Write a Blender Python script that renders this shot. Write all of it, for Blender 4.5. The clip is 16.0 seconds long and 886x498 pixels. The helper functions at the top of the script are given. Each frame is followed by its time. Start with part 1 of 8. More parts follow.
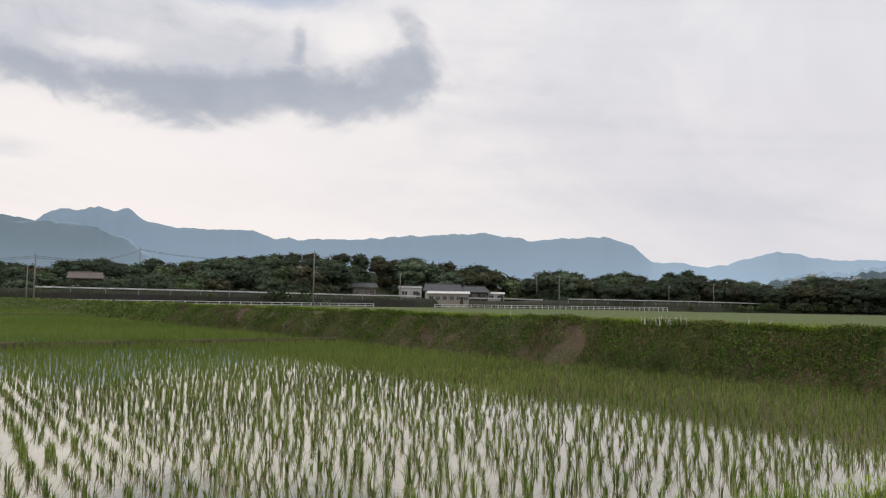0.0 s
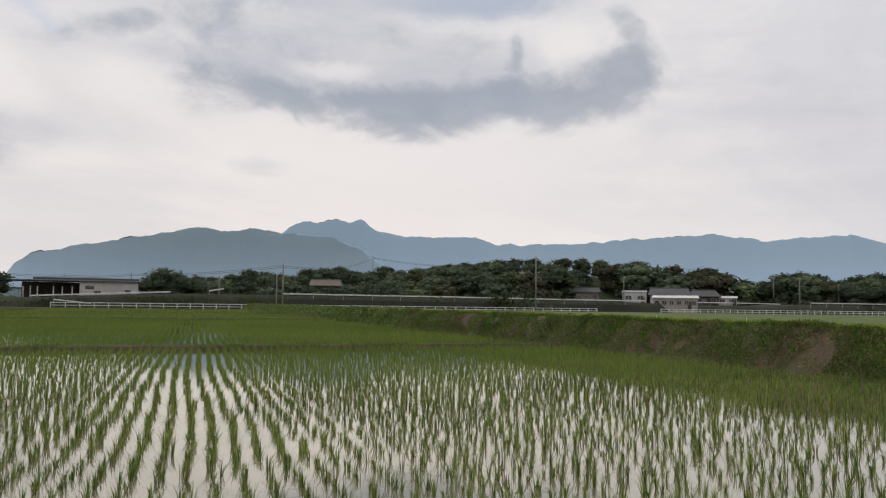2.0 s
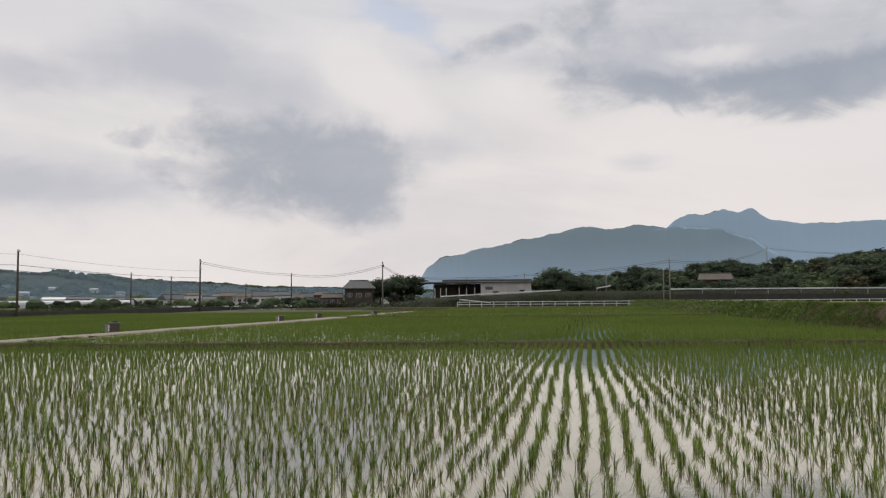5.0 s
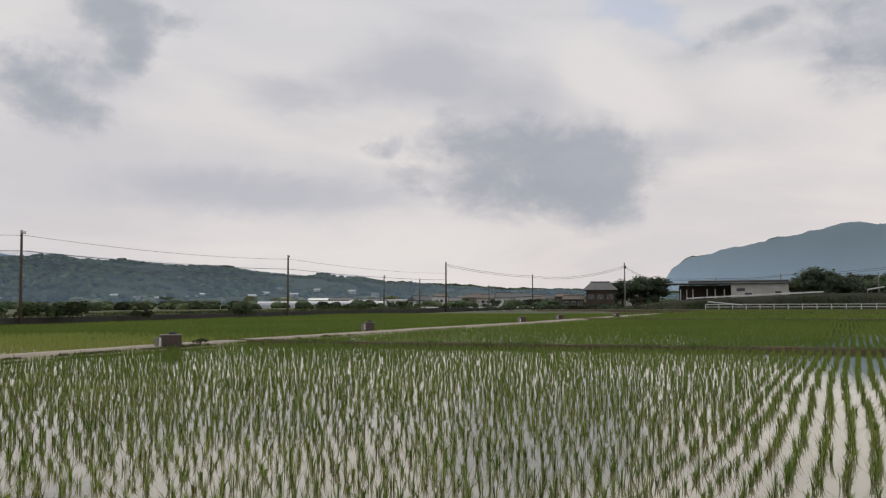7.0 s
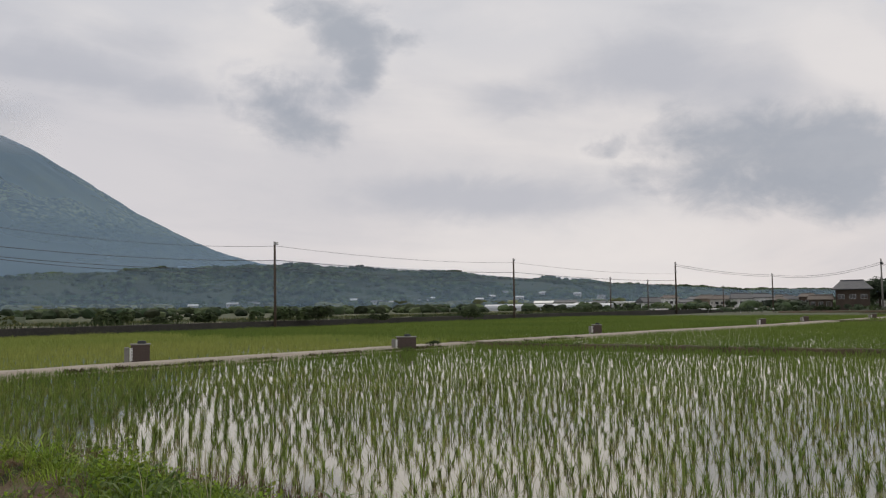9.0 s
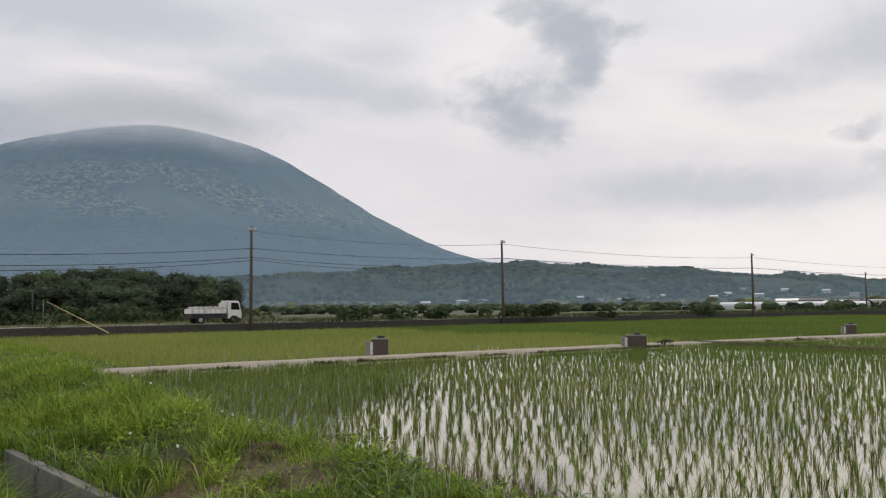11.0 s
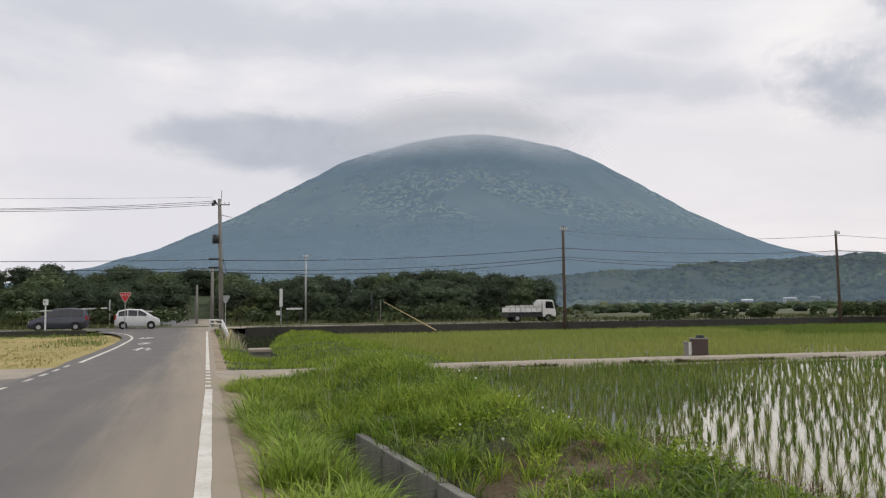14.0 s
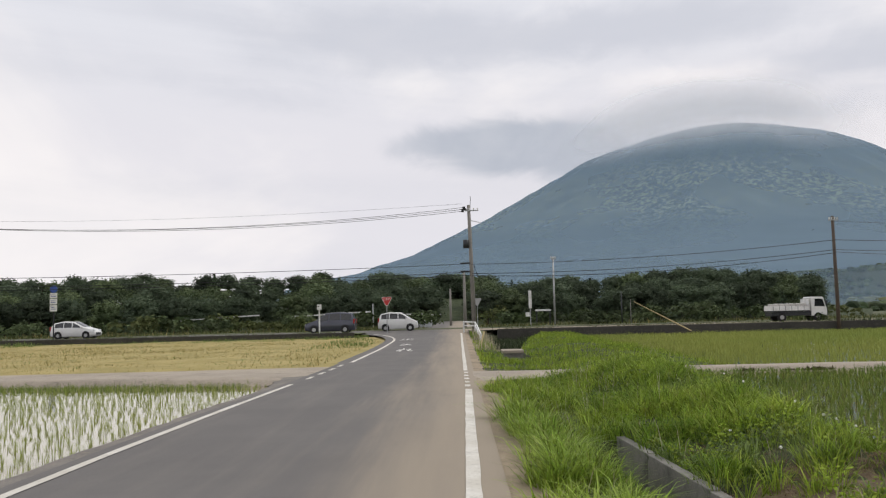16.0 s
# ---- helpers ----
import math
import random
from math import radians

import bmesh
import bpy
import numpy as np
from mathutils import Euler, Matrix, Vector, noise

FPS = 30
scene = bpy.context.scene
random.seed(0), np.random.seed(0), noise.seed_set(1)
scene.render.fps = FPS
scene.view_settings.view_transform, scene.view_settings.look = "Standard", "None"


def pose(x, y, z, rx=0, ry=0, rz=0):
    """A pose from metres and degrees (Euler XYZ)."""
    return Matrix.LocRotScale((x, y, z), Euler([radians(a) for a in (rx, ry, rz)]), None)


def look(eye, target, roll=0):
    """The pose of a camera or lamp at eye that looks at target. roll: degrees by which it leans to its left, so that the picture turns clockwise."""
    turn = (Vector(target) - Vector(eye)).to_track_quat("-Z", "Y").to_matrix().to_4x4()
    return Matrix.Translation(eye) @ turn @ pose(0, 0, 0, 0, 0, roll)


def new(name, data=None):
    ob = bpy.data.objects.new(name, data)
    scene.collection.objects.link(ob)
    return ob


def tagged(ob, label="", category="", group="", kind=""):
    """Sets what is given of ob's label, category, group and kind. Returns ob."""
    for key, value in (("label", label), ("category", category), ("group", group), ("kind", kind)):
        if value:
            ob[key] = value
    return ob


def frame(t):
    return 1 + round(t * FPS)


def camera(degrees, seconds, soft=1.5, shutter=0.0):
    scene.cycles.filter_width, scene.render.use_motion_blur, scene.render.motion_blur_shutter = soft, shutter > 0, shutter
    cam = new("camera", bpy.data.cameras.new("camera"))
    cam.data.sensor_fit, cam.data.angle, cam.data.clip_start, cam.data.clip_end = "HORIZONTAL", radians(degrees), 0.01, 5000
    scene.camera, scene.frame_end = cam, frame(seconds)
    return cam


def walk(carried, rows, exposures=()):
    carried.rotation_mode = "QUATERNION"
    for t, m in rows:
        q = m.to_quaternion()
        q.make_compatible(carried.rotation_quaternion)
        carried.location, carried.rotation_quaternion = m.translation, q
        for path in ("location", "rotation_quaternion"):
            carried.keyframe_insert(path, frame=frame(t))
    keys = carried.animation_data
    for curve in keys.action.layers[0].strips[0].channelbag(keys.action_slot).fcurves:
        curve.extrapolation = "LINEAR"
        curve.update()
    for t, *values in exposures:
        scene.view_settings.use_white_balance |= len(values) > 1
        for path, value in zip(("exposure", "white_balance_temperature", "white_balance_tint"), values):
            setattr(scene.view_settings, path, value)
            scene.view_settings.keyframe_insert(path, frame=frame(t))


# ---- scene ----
cam = camera(57.07, 16.0, soft=1.2)
ROWS = [
    (0.0, pose(-0.056, -0.041, 1.603, 93.721, -0.954, -128.352)),
    (0.5, pose(-0.049, -0.036, 1.608, 93.565, -1.018, -124.315)),
    (1.0, pose(-0.026, -0.038, 1.608, 93.639, -0.905, -119.400)),
    (1.5, pose(0.005, -0.024, 1.614, 93.751, -0.874, -116.213)),
    (2.0, pose(0.011, 0.008, 1.613, 93.837, -0.773, -112.861)),
    (2.5, pose(0.001, 0.019, 1.612, 93.782, -0.617, -108.474)),
    (3.0, pose(0.010, 0.018, 1.598, 93.651, -0.424, -104.167)),
    (3.5, pose(0.029, 0.007, 1.594, 93.565, -0.078, -99.668)),
    (4.0, pose(0.038, 0.017, 1.592, 93.613, 0.228, -94.935)),
    (4.2, pose(0.033, 0.013, 1.592, 93.633, 0.332, -93.271)),
    (6.3, pose(0.051, -0.084, 1.586, 93.367, 0.353, -75.102)),
    (6.5, pose(0.051, -0.084, 1.591, 93.442, 0.338, -73.678)),
    (7.0, pose(0.051, -0.074, 1.595, 93.731, 0.272, -69.350)),
    (7.5, pose(0.044, -0.054, 1.598, 94.261, 0.341, -65.641)),
    (8.0, pose(0.050, -0.019, 1.594, 94.417, 0.544, -62.039)),
    (8.5, pose(0.063, 0.002, 1.591, 94.129, 0.703, -57.863)),
    (9.0, pose(0.058, -0.016, 1.591, 94.046, 0.703, -53.624)),
    (9.2, pose(0.052, -0.015, 1.589, 94.109, 0.750, -52.116)),
    (11.3, pose(0.032, 0.018, 1.596, 94.065, 0.515, -35.321)),
    (11.5, pose(0.028, 0.023, 1.599, 94.122, 0.548, -33.694)),
    (12.0, pose(0.026, 0.044, 1.600, 94.227, 0.663, -30.396)),
    (12.5, pose(0.005, 0.024, 1.602, 94.469, 0.847, -26.700)),
    (13.0, pose(0.007, 0.040, 1.603, 94.555, 0.995, -22.315)),
    (13.5, pose(0.005, 0.034, 1.601, 94.455, 1.163, -19.044)),
    (14.0, pose(-0.002, 0.017, 1.600, 94.149, 0.690, -16.147)),
    (14.5, pose(-0.021, 0.015, 1.598, 94.207, 0.402, -12.648)),
    (15.0, pose(-0.047, 0.032, 1.601, 94.266, 0.553, -8.801)),
    (15.5, pose(-0.084, 0.035, 1.605, 94.472, 1.062, -4.897)),
    (16.0, pose(-0.119, 0.015, 1.607, 94.541, 1.413, 1.092)),
]
EXPOSURES = [(0.0, -0.14), (2.0, -0.28), (3.1, -0.37), (4.1, -0.32), (5.4, -0.38), (6.5, -0.45), (7.0, -0.43), (9.0, -0.41), (10.5, -0.24), (11.5, -0.13), (12.5, -0.16), (14.5, -0.04), (16.0, -0.03)]
walk(cam, ROWS, EXPOSURES)

# ---- small helpers ----
def nd(tree, kind, ins=None, **props):
    n = tree.nodes.new(kind)
    for k, v in props.items():
        setattr(n, k, v)
    for k, v in (ins or {}).items():
        s = n.inputs[k]
        if isinstance(v, bpy.types.NodeSocket):
            tree.links.new(v, s)
        else:
            s.default_value = v
    return n


def mth(tree, op, a, b=0.0, c=0.0, clamp=False):
    return nd(tree, "ShaderNodeMath", {0: a, 1: b, 2: c}, operation=op, use_clamp=clamp).outputs[0]


def mix(tree, f, a, b):
    n = nd(tree, "ShaderNodeMix", {0: f, 6: a, 7: b}, data_type="RGBA")
    return n.outputs[2]


def rgb(r, g, b):
    return (r, g, b, 1.0)


def noise_tex(tree, vec, scale, detail=4.0, rough=0.6, dist=0.0):
    return nd(tree, "ShaderNodeTexNoise", {"Vector": vec, "Scale": scale, "Detail": detail, "Roughness": rough, "Distortion": dist}).outputs["Fac"]


def ramp(tree, f, lo, hi):
    return nd(tree, "ShaderNodeMapRange", {0: f, 1: lo, 2: hi, 3: 0.0, 4: 1.0}, interpolation_type="SMOOTHSTEP").outputs[0]


# ---- sky and sun ----
SUN_AZ, SUN_EL = 60.0, 52.0
world = bpy.data.worlds.new("sky")
scene.world = world
world.use_nodes = True
wt = world.node_tree
wt.nodes.clear()
sky = nd(wt, "ShaderNodeTexSky", sky_type="NISHITA", sun_disc=False, sun_elevation=radians(SUN_EL), sun_rotation=radians(SUN_AZ), air_density=1.0, dust_density=2.0)
way = nd(wt, "ShaderNodeTexCoord").outputs["Generated"]
sep = nd(wt, "ShaderNodeSeparateXYZ", {0: way})
dx, dy, dz = sep.outputs
az = mth(wt, "MULTIPLY", mth(wt, "ARCTAN2", dx, dy), 57.2958)
el = mth(wt, "MULTIPLY", mth(wt, "ARCSINE", dz), 57.2958)
flat = nd(wt, "ShaderNodeCombineXYZ", {0: mth(wt, "MULTIPLY", az, 0.024), 1: mth(wt, "MULTIPLY", el, 0.036), 2: 0.0}).outputs[0]
long_way = nd(wt, "ShaderNodeCombineXYZ", {0: mth(wt, "MULTIPLY", az, 0.012), 1: mth(wt, "MULTIPLY_ADD", el, 0.075, mth(wt, "MULTIPLY", az, 0.004)), 2: 3.0}).outputs[0]
n1 = noise_tex(wt, flat, 1.1, 6.0, 0.55, 0.6)
n2 = noise_tex(wt, flat, 4.2, 7.0, 0.58, 0.5)
n3 = noise_tex(wt, flat, 13.0, 6.0, 0.6, 0.3)
n4 = noise_tex(wt, long_way, 2.2, 6.0, 0.55, 0.5)
rag = mth(wt, "MULTIPLY_ADD", mth(wt, "SUBTRACT", n2, 0.5), 2.6, mth(wt, "MULTIPLY", mth(wt, "SUBTRACT", n3, 0.5), 1.5))
# the air stirs the cloud edges: bearings bent by slow noise
curl_a = mth(wt, "MULTIPLY_ADD", mth(wt, "SUBTRACT", noise_tex(wt, flat, 5.0, 4.0, 0.55, 0.8), 0.5), 4.0, az)
curl_e = mth(wt, "MULTIPLY_ADD", mth(wt, "SUBTRACT", noise_tex(wt, flat, 6.3, 5.0, 0.6, 1.2), 0.5), 2.2, el)


def field(a, e, ra, re, weight, lean=0.0, core=0.0):
    """Closeness to a cloud's heart: azimuth, elevation, half sizes in degrees, weight, lean (rise per degree), share that is evenly thick."""
    u = mth(wt, "SUBTRACT", curl_a, a)
    v = mth(wt, "MULTIPLY_ADD", u, -lean, mth(wt, "SUBTRACT", curl_e, e))
    u2, v2 = mth(wt, "DIVIDE", u, ra), mth(wt, "DIVIDE", v, re)
    r = mth(wt, "SQRT", mth(wt, "MULTIPLY_ADD", u2, u2, mth(wt, "MULTIPLY", v2, v2)))
    return mth(wt, "MULTIPLY", ramp(wt, r, 1.55, core), weight)


def bank_of(rows):
    total = None
    for c in rows:
        one = field(*c)
        total = one if total is None else mth(wt, "MULTIPLY_ADD", one, 0.35, mth(wt, "MAXIMUM", total, one))
    return total


# az, el, half width, half height, weight, lean, core
RAGGED = [(76.5, 9.2, 7.2, 3.6, 1.0, -0.08, 0.35), (79.2, 8.3, 4.08, 3.12, 1.0, 0.0, 0.3), (72.0, 10.2, 5.04, 3.12, 0.85), (69.0, 9.4, 3.12, 1.8, 0.7), (65.6, 10.9, 1.8, 1.08, 0.75), (43.0, 13.6, 3.48, 2.4, 0.8), (45.2, 12.2, 1.92, 1.68, 0.55), (40.6, 15.2, 2.64, 1.56, 0.6), (48.2, 16.3, 2.04, 2.28, 0.8), (47.4, 18.8, 3.12, 1.92, 0.8), (50.6, 18.4, 2.16, 1.08, 0.65), (44.4, 20.4, 2.88, 1.2, 0.6)]
ARCH = [(96.6, 15.2, 4.5, 2.88, 0.68), (96.6, 17.8, 4.0, 3.0, 0.45), (100.6, 14.1, 5.25, 1.44, 0.8, -0.12), (105.5, 14.0, 6.25, 1.38, 0.9), (110.4, 13.6, 6.5, 2.0, 1.0), (110.6, 12.7, 4.5, 1.12, 0.65), (116.0, 14.3, 6.25, 1.88, 1.0, 0.06), (121.8, 14.4, 5.0, 2.12, 1.0, 0.06), (125.2, 15.6, 2.75, 2.38, 0.95), (125.4, 17.9, 1.75, 2.75, 0.6), (127.6, 15.0, 2.0, 0.88, 0.5), (117.8, 16.7, 0.85, 2.6, 0.75), (114.2, 17.6, 1.75, 2.0, 0.34), (109.0, 18.2, 2.5, 1.5, 0.26), (90.5, 17.6, 5.75, 1.0, 0.55, 0.24), (97.0, 19.6, 5.0, 1.38, 0.6, 0.15), (102.0, 17.4, 3.0, 1.5, 0.35), (95.6, 14.9, 3.75, 0.75, 0.4, 0.15)]
# first two rows: cloud added mostly above the view to darken the mirroring water
SOFT = [(108.0, 23.5, 16.0, 3.6, 0.8), (75.0, 22.5, 9.0, 3.0, 0.3), (67.5, 16.3, 6.5, 3.0, 0.6), (60.0, 14.6, 5.0, 1.4, 0.45), (73.5, 14.2, 6.0, 3.0, 0.42), (71.0, 18.6, 5.0, 2.0, 0.4), (27.0, 15.6, 8.0, 1.8, 0.6), (34.0, 14.6, 4.0, 1.6, 0.45), (33.0, 17.4, 5.0, 1.4, 0.4), (-4.0, 19.0, 12.0, 3.0, 0.6), (12.0, 18.8, 16.0, 2.2, 0.7), (26.0, 12.6, 4.0, 1.2, 0.4), (136.0, 15.0, 12.0, 9.0, 0.26), (150.0, 9.0, 16.0, 6.0, 0.3), (104.0, 18.5, 10.0, 3.0, 0.3), (100.2, 9.4, 2.4, 0.7, 0.4), (54.0, 7.6, 9.0, 1.6, 0.5), (62.0, 7.4, 8.0, 1.6, 0.4), (85.8, 10.2, 3.0, 1.4, 0.3), (101.0, 16.6, 9.0, 3.2, 0.6), (112.0, 16.0, 12.0, 3.4, 0.6), (45.0, 16.0, 6.0, 4.0, 0.4), (-14.0, 15.0, 9.0, 1.4, 0.35), (30.0, 27.0, 40.0, 4.0, 0.3), (-40.0, 26.0, 30.0, 6.0, 0.4), (110.0, 28.0, 40.0, 5.0, 0.25)]
LENS = [(-1.2, 11.7, 4.14, 1.32, 0.75, -0.02, 0.2), (3.4, 11.5, 5.29, 1.84, 1.0, -0.03, 0.3), (8.2, 11.3, 4.83, 2.18, 1.0, 0.0, 0.3), (12.5, 12.2, 4.83, 1.38, 0.8), (18.0, 13.0, 5.75, 0.8, 0.5, -0.1)]
# first row: bright patch added mostly above the view to brighten the mirroring water
BRIGHT = [(50.0, 23.0, 10.0, 3.0, 0.7), (80.5, 15.6, 4.0, 3.0, 0.9, -0.5), (83.0, 12.8, 3.4, 2.0, 0.7), (80.0, 12.0, 2.0, 0.7, 0.7, -0.2), (91.0, 14.4, 5.0, 1.6, 0.7), (104.8, 16.0, 4.0, 0.9, 0.8), (121.3, 17.9, 2.0, 1.6, 0.8), (111.0, 9.6, 16.0, 2.6, 0.5), (53.0, 13.0, 6.0, 3.0, 0.4), (17.0, 15.2, 8.0, 0.9, 0.55), (58.0, 20.0, 8.0, 2.0, 0.4)]
near_r, near_a = bank_of(RAGGED), bank_of(ARCH)
ragged = mth(wt, "MULTIPLY_ADD", rag, mth(wt, "MULTIPLY", ramp(wt, near_r, 0.0, 0.4), 1.05), near_r)
arch = mth(wt, "MULTIPLY_ADD", rag, mth(wt, "MULTIPLY", ramp(wt, near_a, 0.0, 0.5), 0.85), near_a)
lens = mth(wt, "ADD", bank_of(LENS), mth(wt, "MULTIPLY", mth(wt, "SUBTRACT", n4, 0.5), 0.3))
soft = mth(wt, "ADD", bank_of(SOFT), mth(wt, "MULTIPLY_ADD", mth(wt, "SUBTRACT", n4, 0.5), 0.9, mth(wt, "MULTIPLY", rag, 0.24)))
heavy = mth(wt, "MAXIMUM", mth(wt, "MULTIPLY", ramp(wt, ragged, 0.0, 1.3), 0.86), mth(wt, "MULTIPLY", ramp(wt, arch, 0.02, 1.2), 0.92))
heavy = mth(wt, "MAXIMUM", heavy, mth(wt, "MULTIPLY", ramp(wt, lens, 0.0, 1.1), 0.78))
# sunlit edges where a cloud thins out
rim = mth(wt, "MULTIPLY", mth(wt, "MULTIPLY", ramp(wt, ragged, -0.15, 0.1), ramp(wt, ragged, 0.4, 0.1)), ramp(wt, n1, 0.45, 0.6))
# a bright veil of high cloud, brightest and warmest towards the sun, with thin blue gaps
sunward = mth(wt, "MULTIPLY", ramp(wt, az, 5.0, 80.0), ramp(wt, az, 160.0, 100.0))
base = mix(wt, sunward, rgb(0.805, 0.79, 0.84), rgb(1.005, 0.95, 0.935))
base = mix(wt, mth(wt, "MULTIPLY", ramp(wt, el, 10.0, 22.0), 0.6), base, rgb(0.775, 0.80, 0.865))
base = mix(wt, mth(wt, "MULTIPLY", mth(wt, "MULTIPLY", ramp(wt, el, 11.0, 0.0), sunward), 0.6), base, rgb(1.10, 0.99, 0.945))
base = mix(wt, mth(wt, "MULTIPLY", ramp(wt, n1, 0.46, 0.70), 0.5), base, rgb(1.05, 0.99, 0.965))
base = mix(wt, mth(wt, "MULTIPLY", ramp(wt, n4, 0.42, 0.68), 0.30), base, rgb(0.66, 0.67, 0.735))
base = mix(wt, mth(wt, "MULTIPLY", rim, 0.4), base, rgb(1.10, 1.05, 1.02))
blue = nd(wt, "ShaderNodeVectorMath", {0: sky.outputs[0], 3: 0.12}, operation="SCALE").outputs[0]
gap = mth(wt, "MULTIPLY", ramp(wt, mth(wt, "ADD", bank_of([(83.0, 19.4, 4.0, 1.5, 1.0, -0.2), (86.0, 17.4, 2.6, 0.8, 0.5, -0.3), (115.0, 21.0, 7.0, 2.0, 0.8)]), mth(wt, "MULTIPLY", rag, 0.4)), 0.2, 1.0), 0.6)
veil = mix(wt, gap, base, blue)
veil = mix(wt, mth(wt, "MULTIPLY", ramp(wt, soft, 0.0, 0.9), 0.72), veil, rgb(0.60, 0.62, 0.695))
veil = mix(wt, mth(wt, "MULTIPLY", ramp(wt, mth(wt, "MULTIPLY_ADD", rag, 0.25, bank_of(BRIGHT)), 0.1, 1.0), 0.6), veil, rgb(1.05, 1.0, 0.985))
dark = mix(wt, ramp(wt, mth(wt, "MULTIPLY_ADD", n3, 0.3, mth(wt, "MULTIPLY", n2, 0.7)), 0.36, 0.64), rgb(0.375, 0.425, 0.51), rgb(0.47, 0.51, 0.585))
cover = mix(wt, mth(wt, "MULTIPLY", heavy, 0.92), veil, dark)
bg = nd(wt, "ShaderNodeBackground", {0: cover, 1: 1.0})
wt.links.new(bg.outputs[0], nd(wt, "ShaderNodeOutputWorld").inputs[0])

sun_data = bpy.data.lights.new("sun", "SUN")
sun_data.energy, sun_data.angle, sun_data.color = 1.2, radians(20), (1.0, 0.95, 0.88)
sun = new("sun", sun_data)
sa, se = radians(SUN_AZ), radians(SUN_EL)
sun.matrix_world = look((200 * math.sin(sa) * math.cos(se), 200 * math.cos(sa) * math.cos(se), 200 * math.sin(se)), (0, 0, 0))

# ---- materials ----
def surf(name, c1, c2, c3=None, scale=1.0, fine=20.0, rough=0.85, bump=0.3, dist=0.02, metal=0.0, spec=0.3, vary=0.0, through_light=0.0, island=0.0, stain=None):
    """A surface: two tones in large soft patches, a third in fine grain, with relief. vary: change of value from object to object, island: from loose piece to piece."""
    m = bpy.data.materials.new(name)
    m.use_nodes = True
    t = m.node_tree
    t.nodes.clear()
    co = nd(t, "ShaderNodeTexCoord").outputs["Object"]
    big, small = noise_tex(t, co, scale, 5.0), noise_tex(t, co, fine, 4.0, 0.7)
    col = mix(t, ramp(t, big, 0.35, 0.65), rgb(*c1), rgb(*c2))
    if c3:
        col = mix(t, mth(t, "MULTIPLY", ramp(t, small, 0.45, 0.75), 0.8), col, rgb(*c3))
    if stain:
        col = mix(t, mth(t, "MULTIPLY", ramp(t, noise_tex(t, co, scale * 3.7, 6.0, 0.7, 0.6), 0.52, 0.7), stain[3]), col, rgb(*stain[:3]))
    k = mth(t, "MULTIPLY_ADD", mth(t, "SUBTRACT", small, 0.5), 0.3, 1.0)
    if vary:
        r = nd(t, "ShaderNodeObjectInfo").outputs["Random"]
        k = mth(t, "MULTIPLY", k, mth(t, "MULTIPLY_ADD", mth(t, "SUBTRACT", r, 0.5), vary, 1.0))
    if island:
        r = nd(t, "ShaderNodeNewGeometry").outputs["Random Per Island"]
        k = mth(t, "MULTIPLY", k, mth(t, "MULTIPLY_ADD", mth(t, "SUBTRACT", r, 0.5), island, 1.0))
    col = nd(t, "ShaderNodeVectorMath", {0: col, 3: k}, operation="SCALE").outputs[0]
    b = nd(t, "ShaderNodeBsdfPrincipled", {"Base Color": col, "Roughness": rough, "Metallic": metal, "Specular IOR Level": spec})
    if bump:
        h = mth(t, "MULTIPLY_ADD", big, 0.6, small)
        t.links.new(nd(t, "ShaderNodeBump", {"Strength": bump, "Distance": dist, "Height": h}).outputs[0], b.inputs["Normal"])
    out = b.outputs[0]
    if through_light:
        tr = nd(t, "ShaderNodeBsdfTranslucent", {"Color": col})
        out = nd(t, "ShaderNodeMixShader", {0: through_light, 1: out, 2: tr.outputs[0]}).outputs[0]
    t.links.new(out, nd(t, "ShaderNodeOutputMaterial").inputs[0])
    return m


def water_mat(name, silt):
    """Still paddy water: a mirror that grows towards grazing, over silt, with slight ripples."""
    m = bpy.data.materials.new(name)
    m.use_nodes = True
    t = m.node_tree
    t.nodes.clear()
    co = nd(t, "ShaderNodeTexCoord").outputs["Object"]
    big, small = noise_tex(t, co, 0.35, 4.0), noise_tex(t, co, 9.0, 3.0)
    wave = nd(t, "ShaderNodeBump", {"Strength": 0.05, "Distance": 0.02, "Height": small}).outputs[0]
    col = mix(t, ramp(t, big, 0.35, 0.7), rgb(*silt), rgb(*[v * 0.72 for v in silt]))
    d = nd(t, "ShaderNodeBsdfDiffuse", {"Color": col})
    g = nd(t, "ShaderNodeBsdfGlossy", {"Color": rgb(0.935, 0.94, 0.86), "Roughness": 0.03, "Normal": wave})
    f = nd(t, "ShaderNodeFresnel", {"IOR": 1.9, "Normal": wave}).outputs[0]
    f = mth(t, "MULTIPLY_ADD", f, 1.15, 0.12, clamp=True)
    t.links.new(nd(t, "ShaderNodeMixShader", {0: f, 1: d.outputs[0], 2: g.outputs[0]}).outputs[0], nd(t, "ShaderNodeOutputMaterial").inputs[0])
    return m


M_SOIL = surf("field_soil", (0.075, 0.08, 0.04), (0.058, 0.078, 0.03), (0.11, 0.105, 0.06), 0.05, 3.0)
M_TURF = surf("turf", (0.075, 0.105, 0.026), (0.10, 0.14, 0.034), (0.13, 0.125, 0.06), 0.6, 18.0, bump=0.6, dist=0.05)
# turf tones darkened: the shade between grass blades is in the colour
M_SHADED_SOD = surf("shaded_sod", (0.030, 0.042, 0.014), (0.045, 0.056, 0.02), (0.08, 0.066, 0.038), 0.8, 22.0, bump=0.6, dist=0.05)
M_ROUGHTURF = surf("rough_turf", (0.06, 0.075, 0.03), (0.085, 0.09, 0.04), (0.12, 0.11, 0.065), 0.15, 6.0, bump=0.6, dist=0.05)
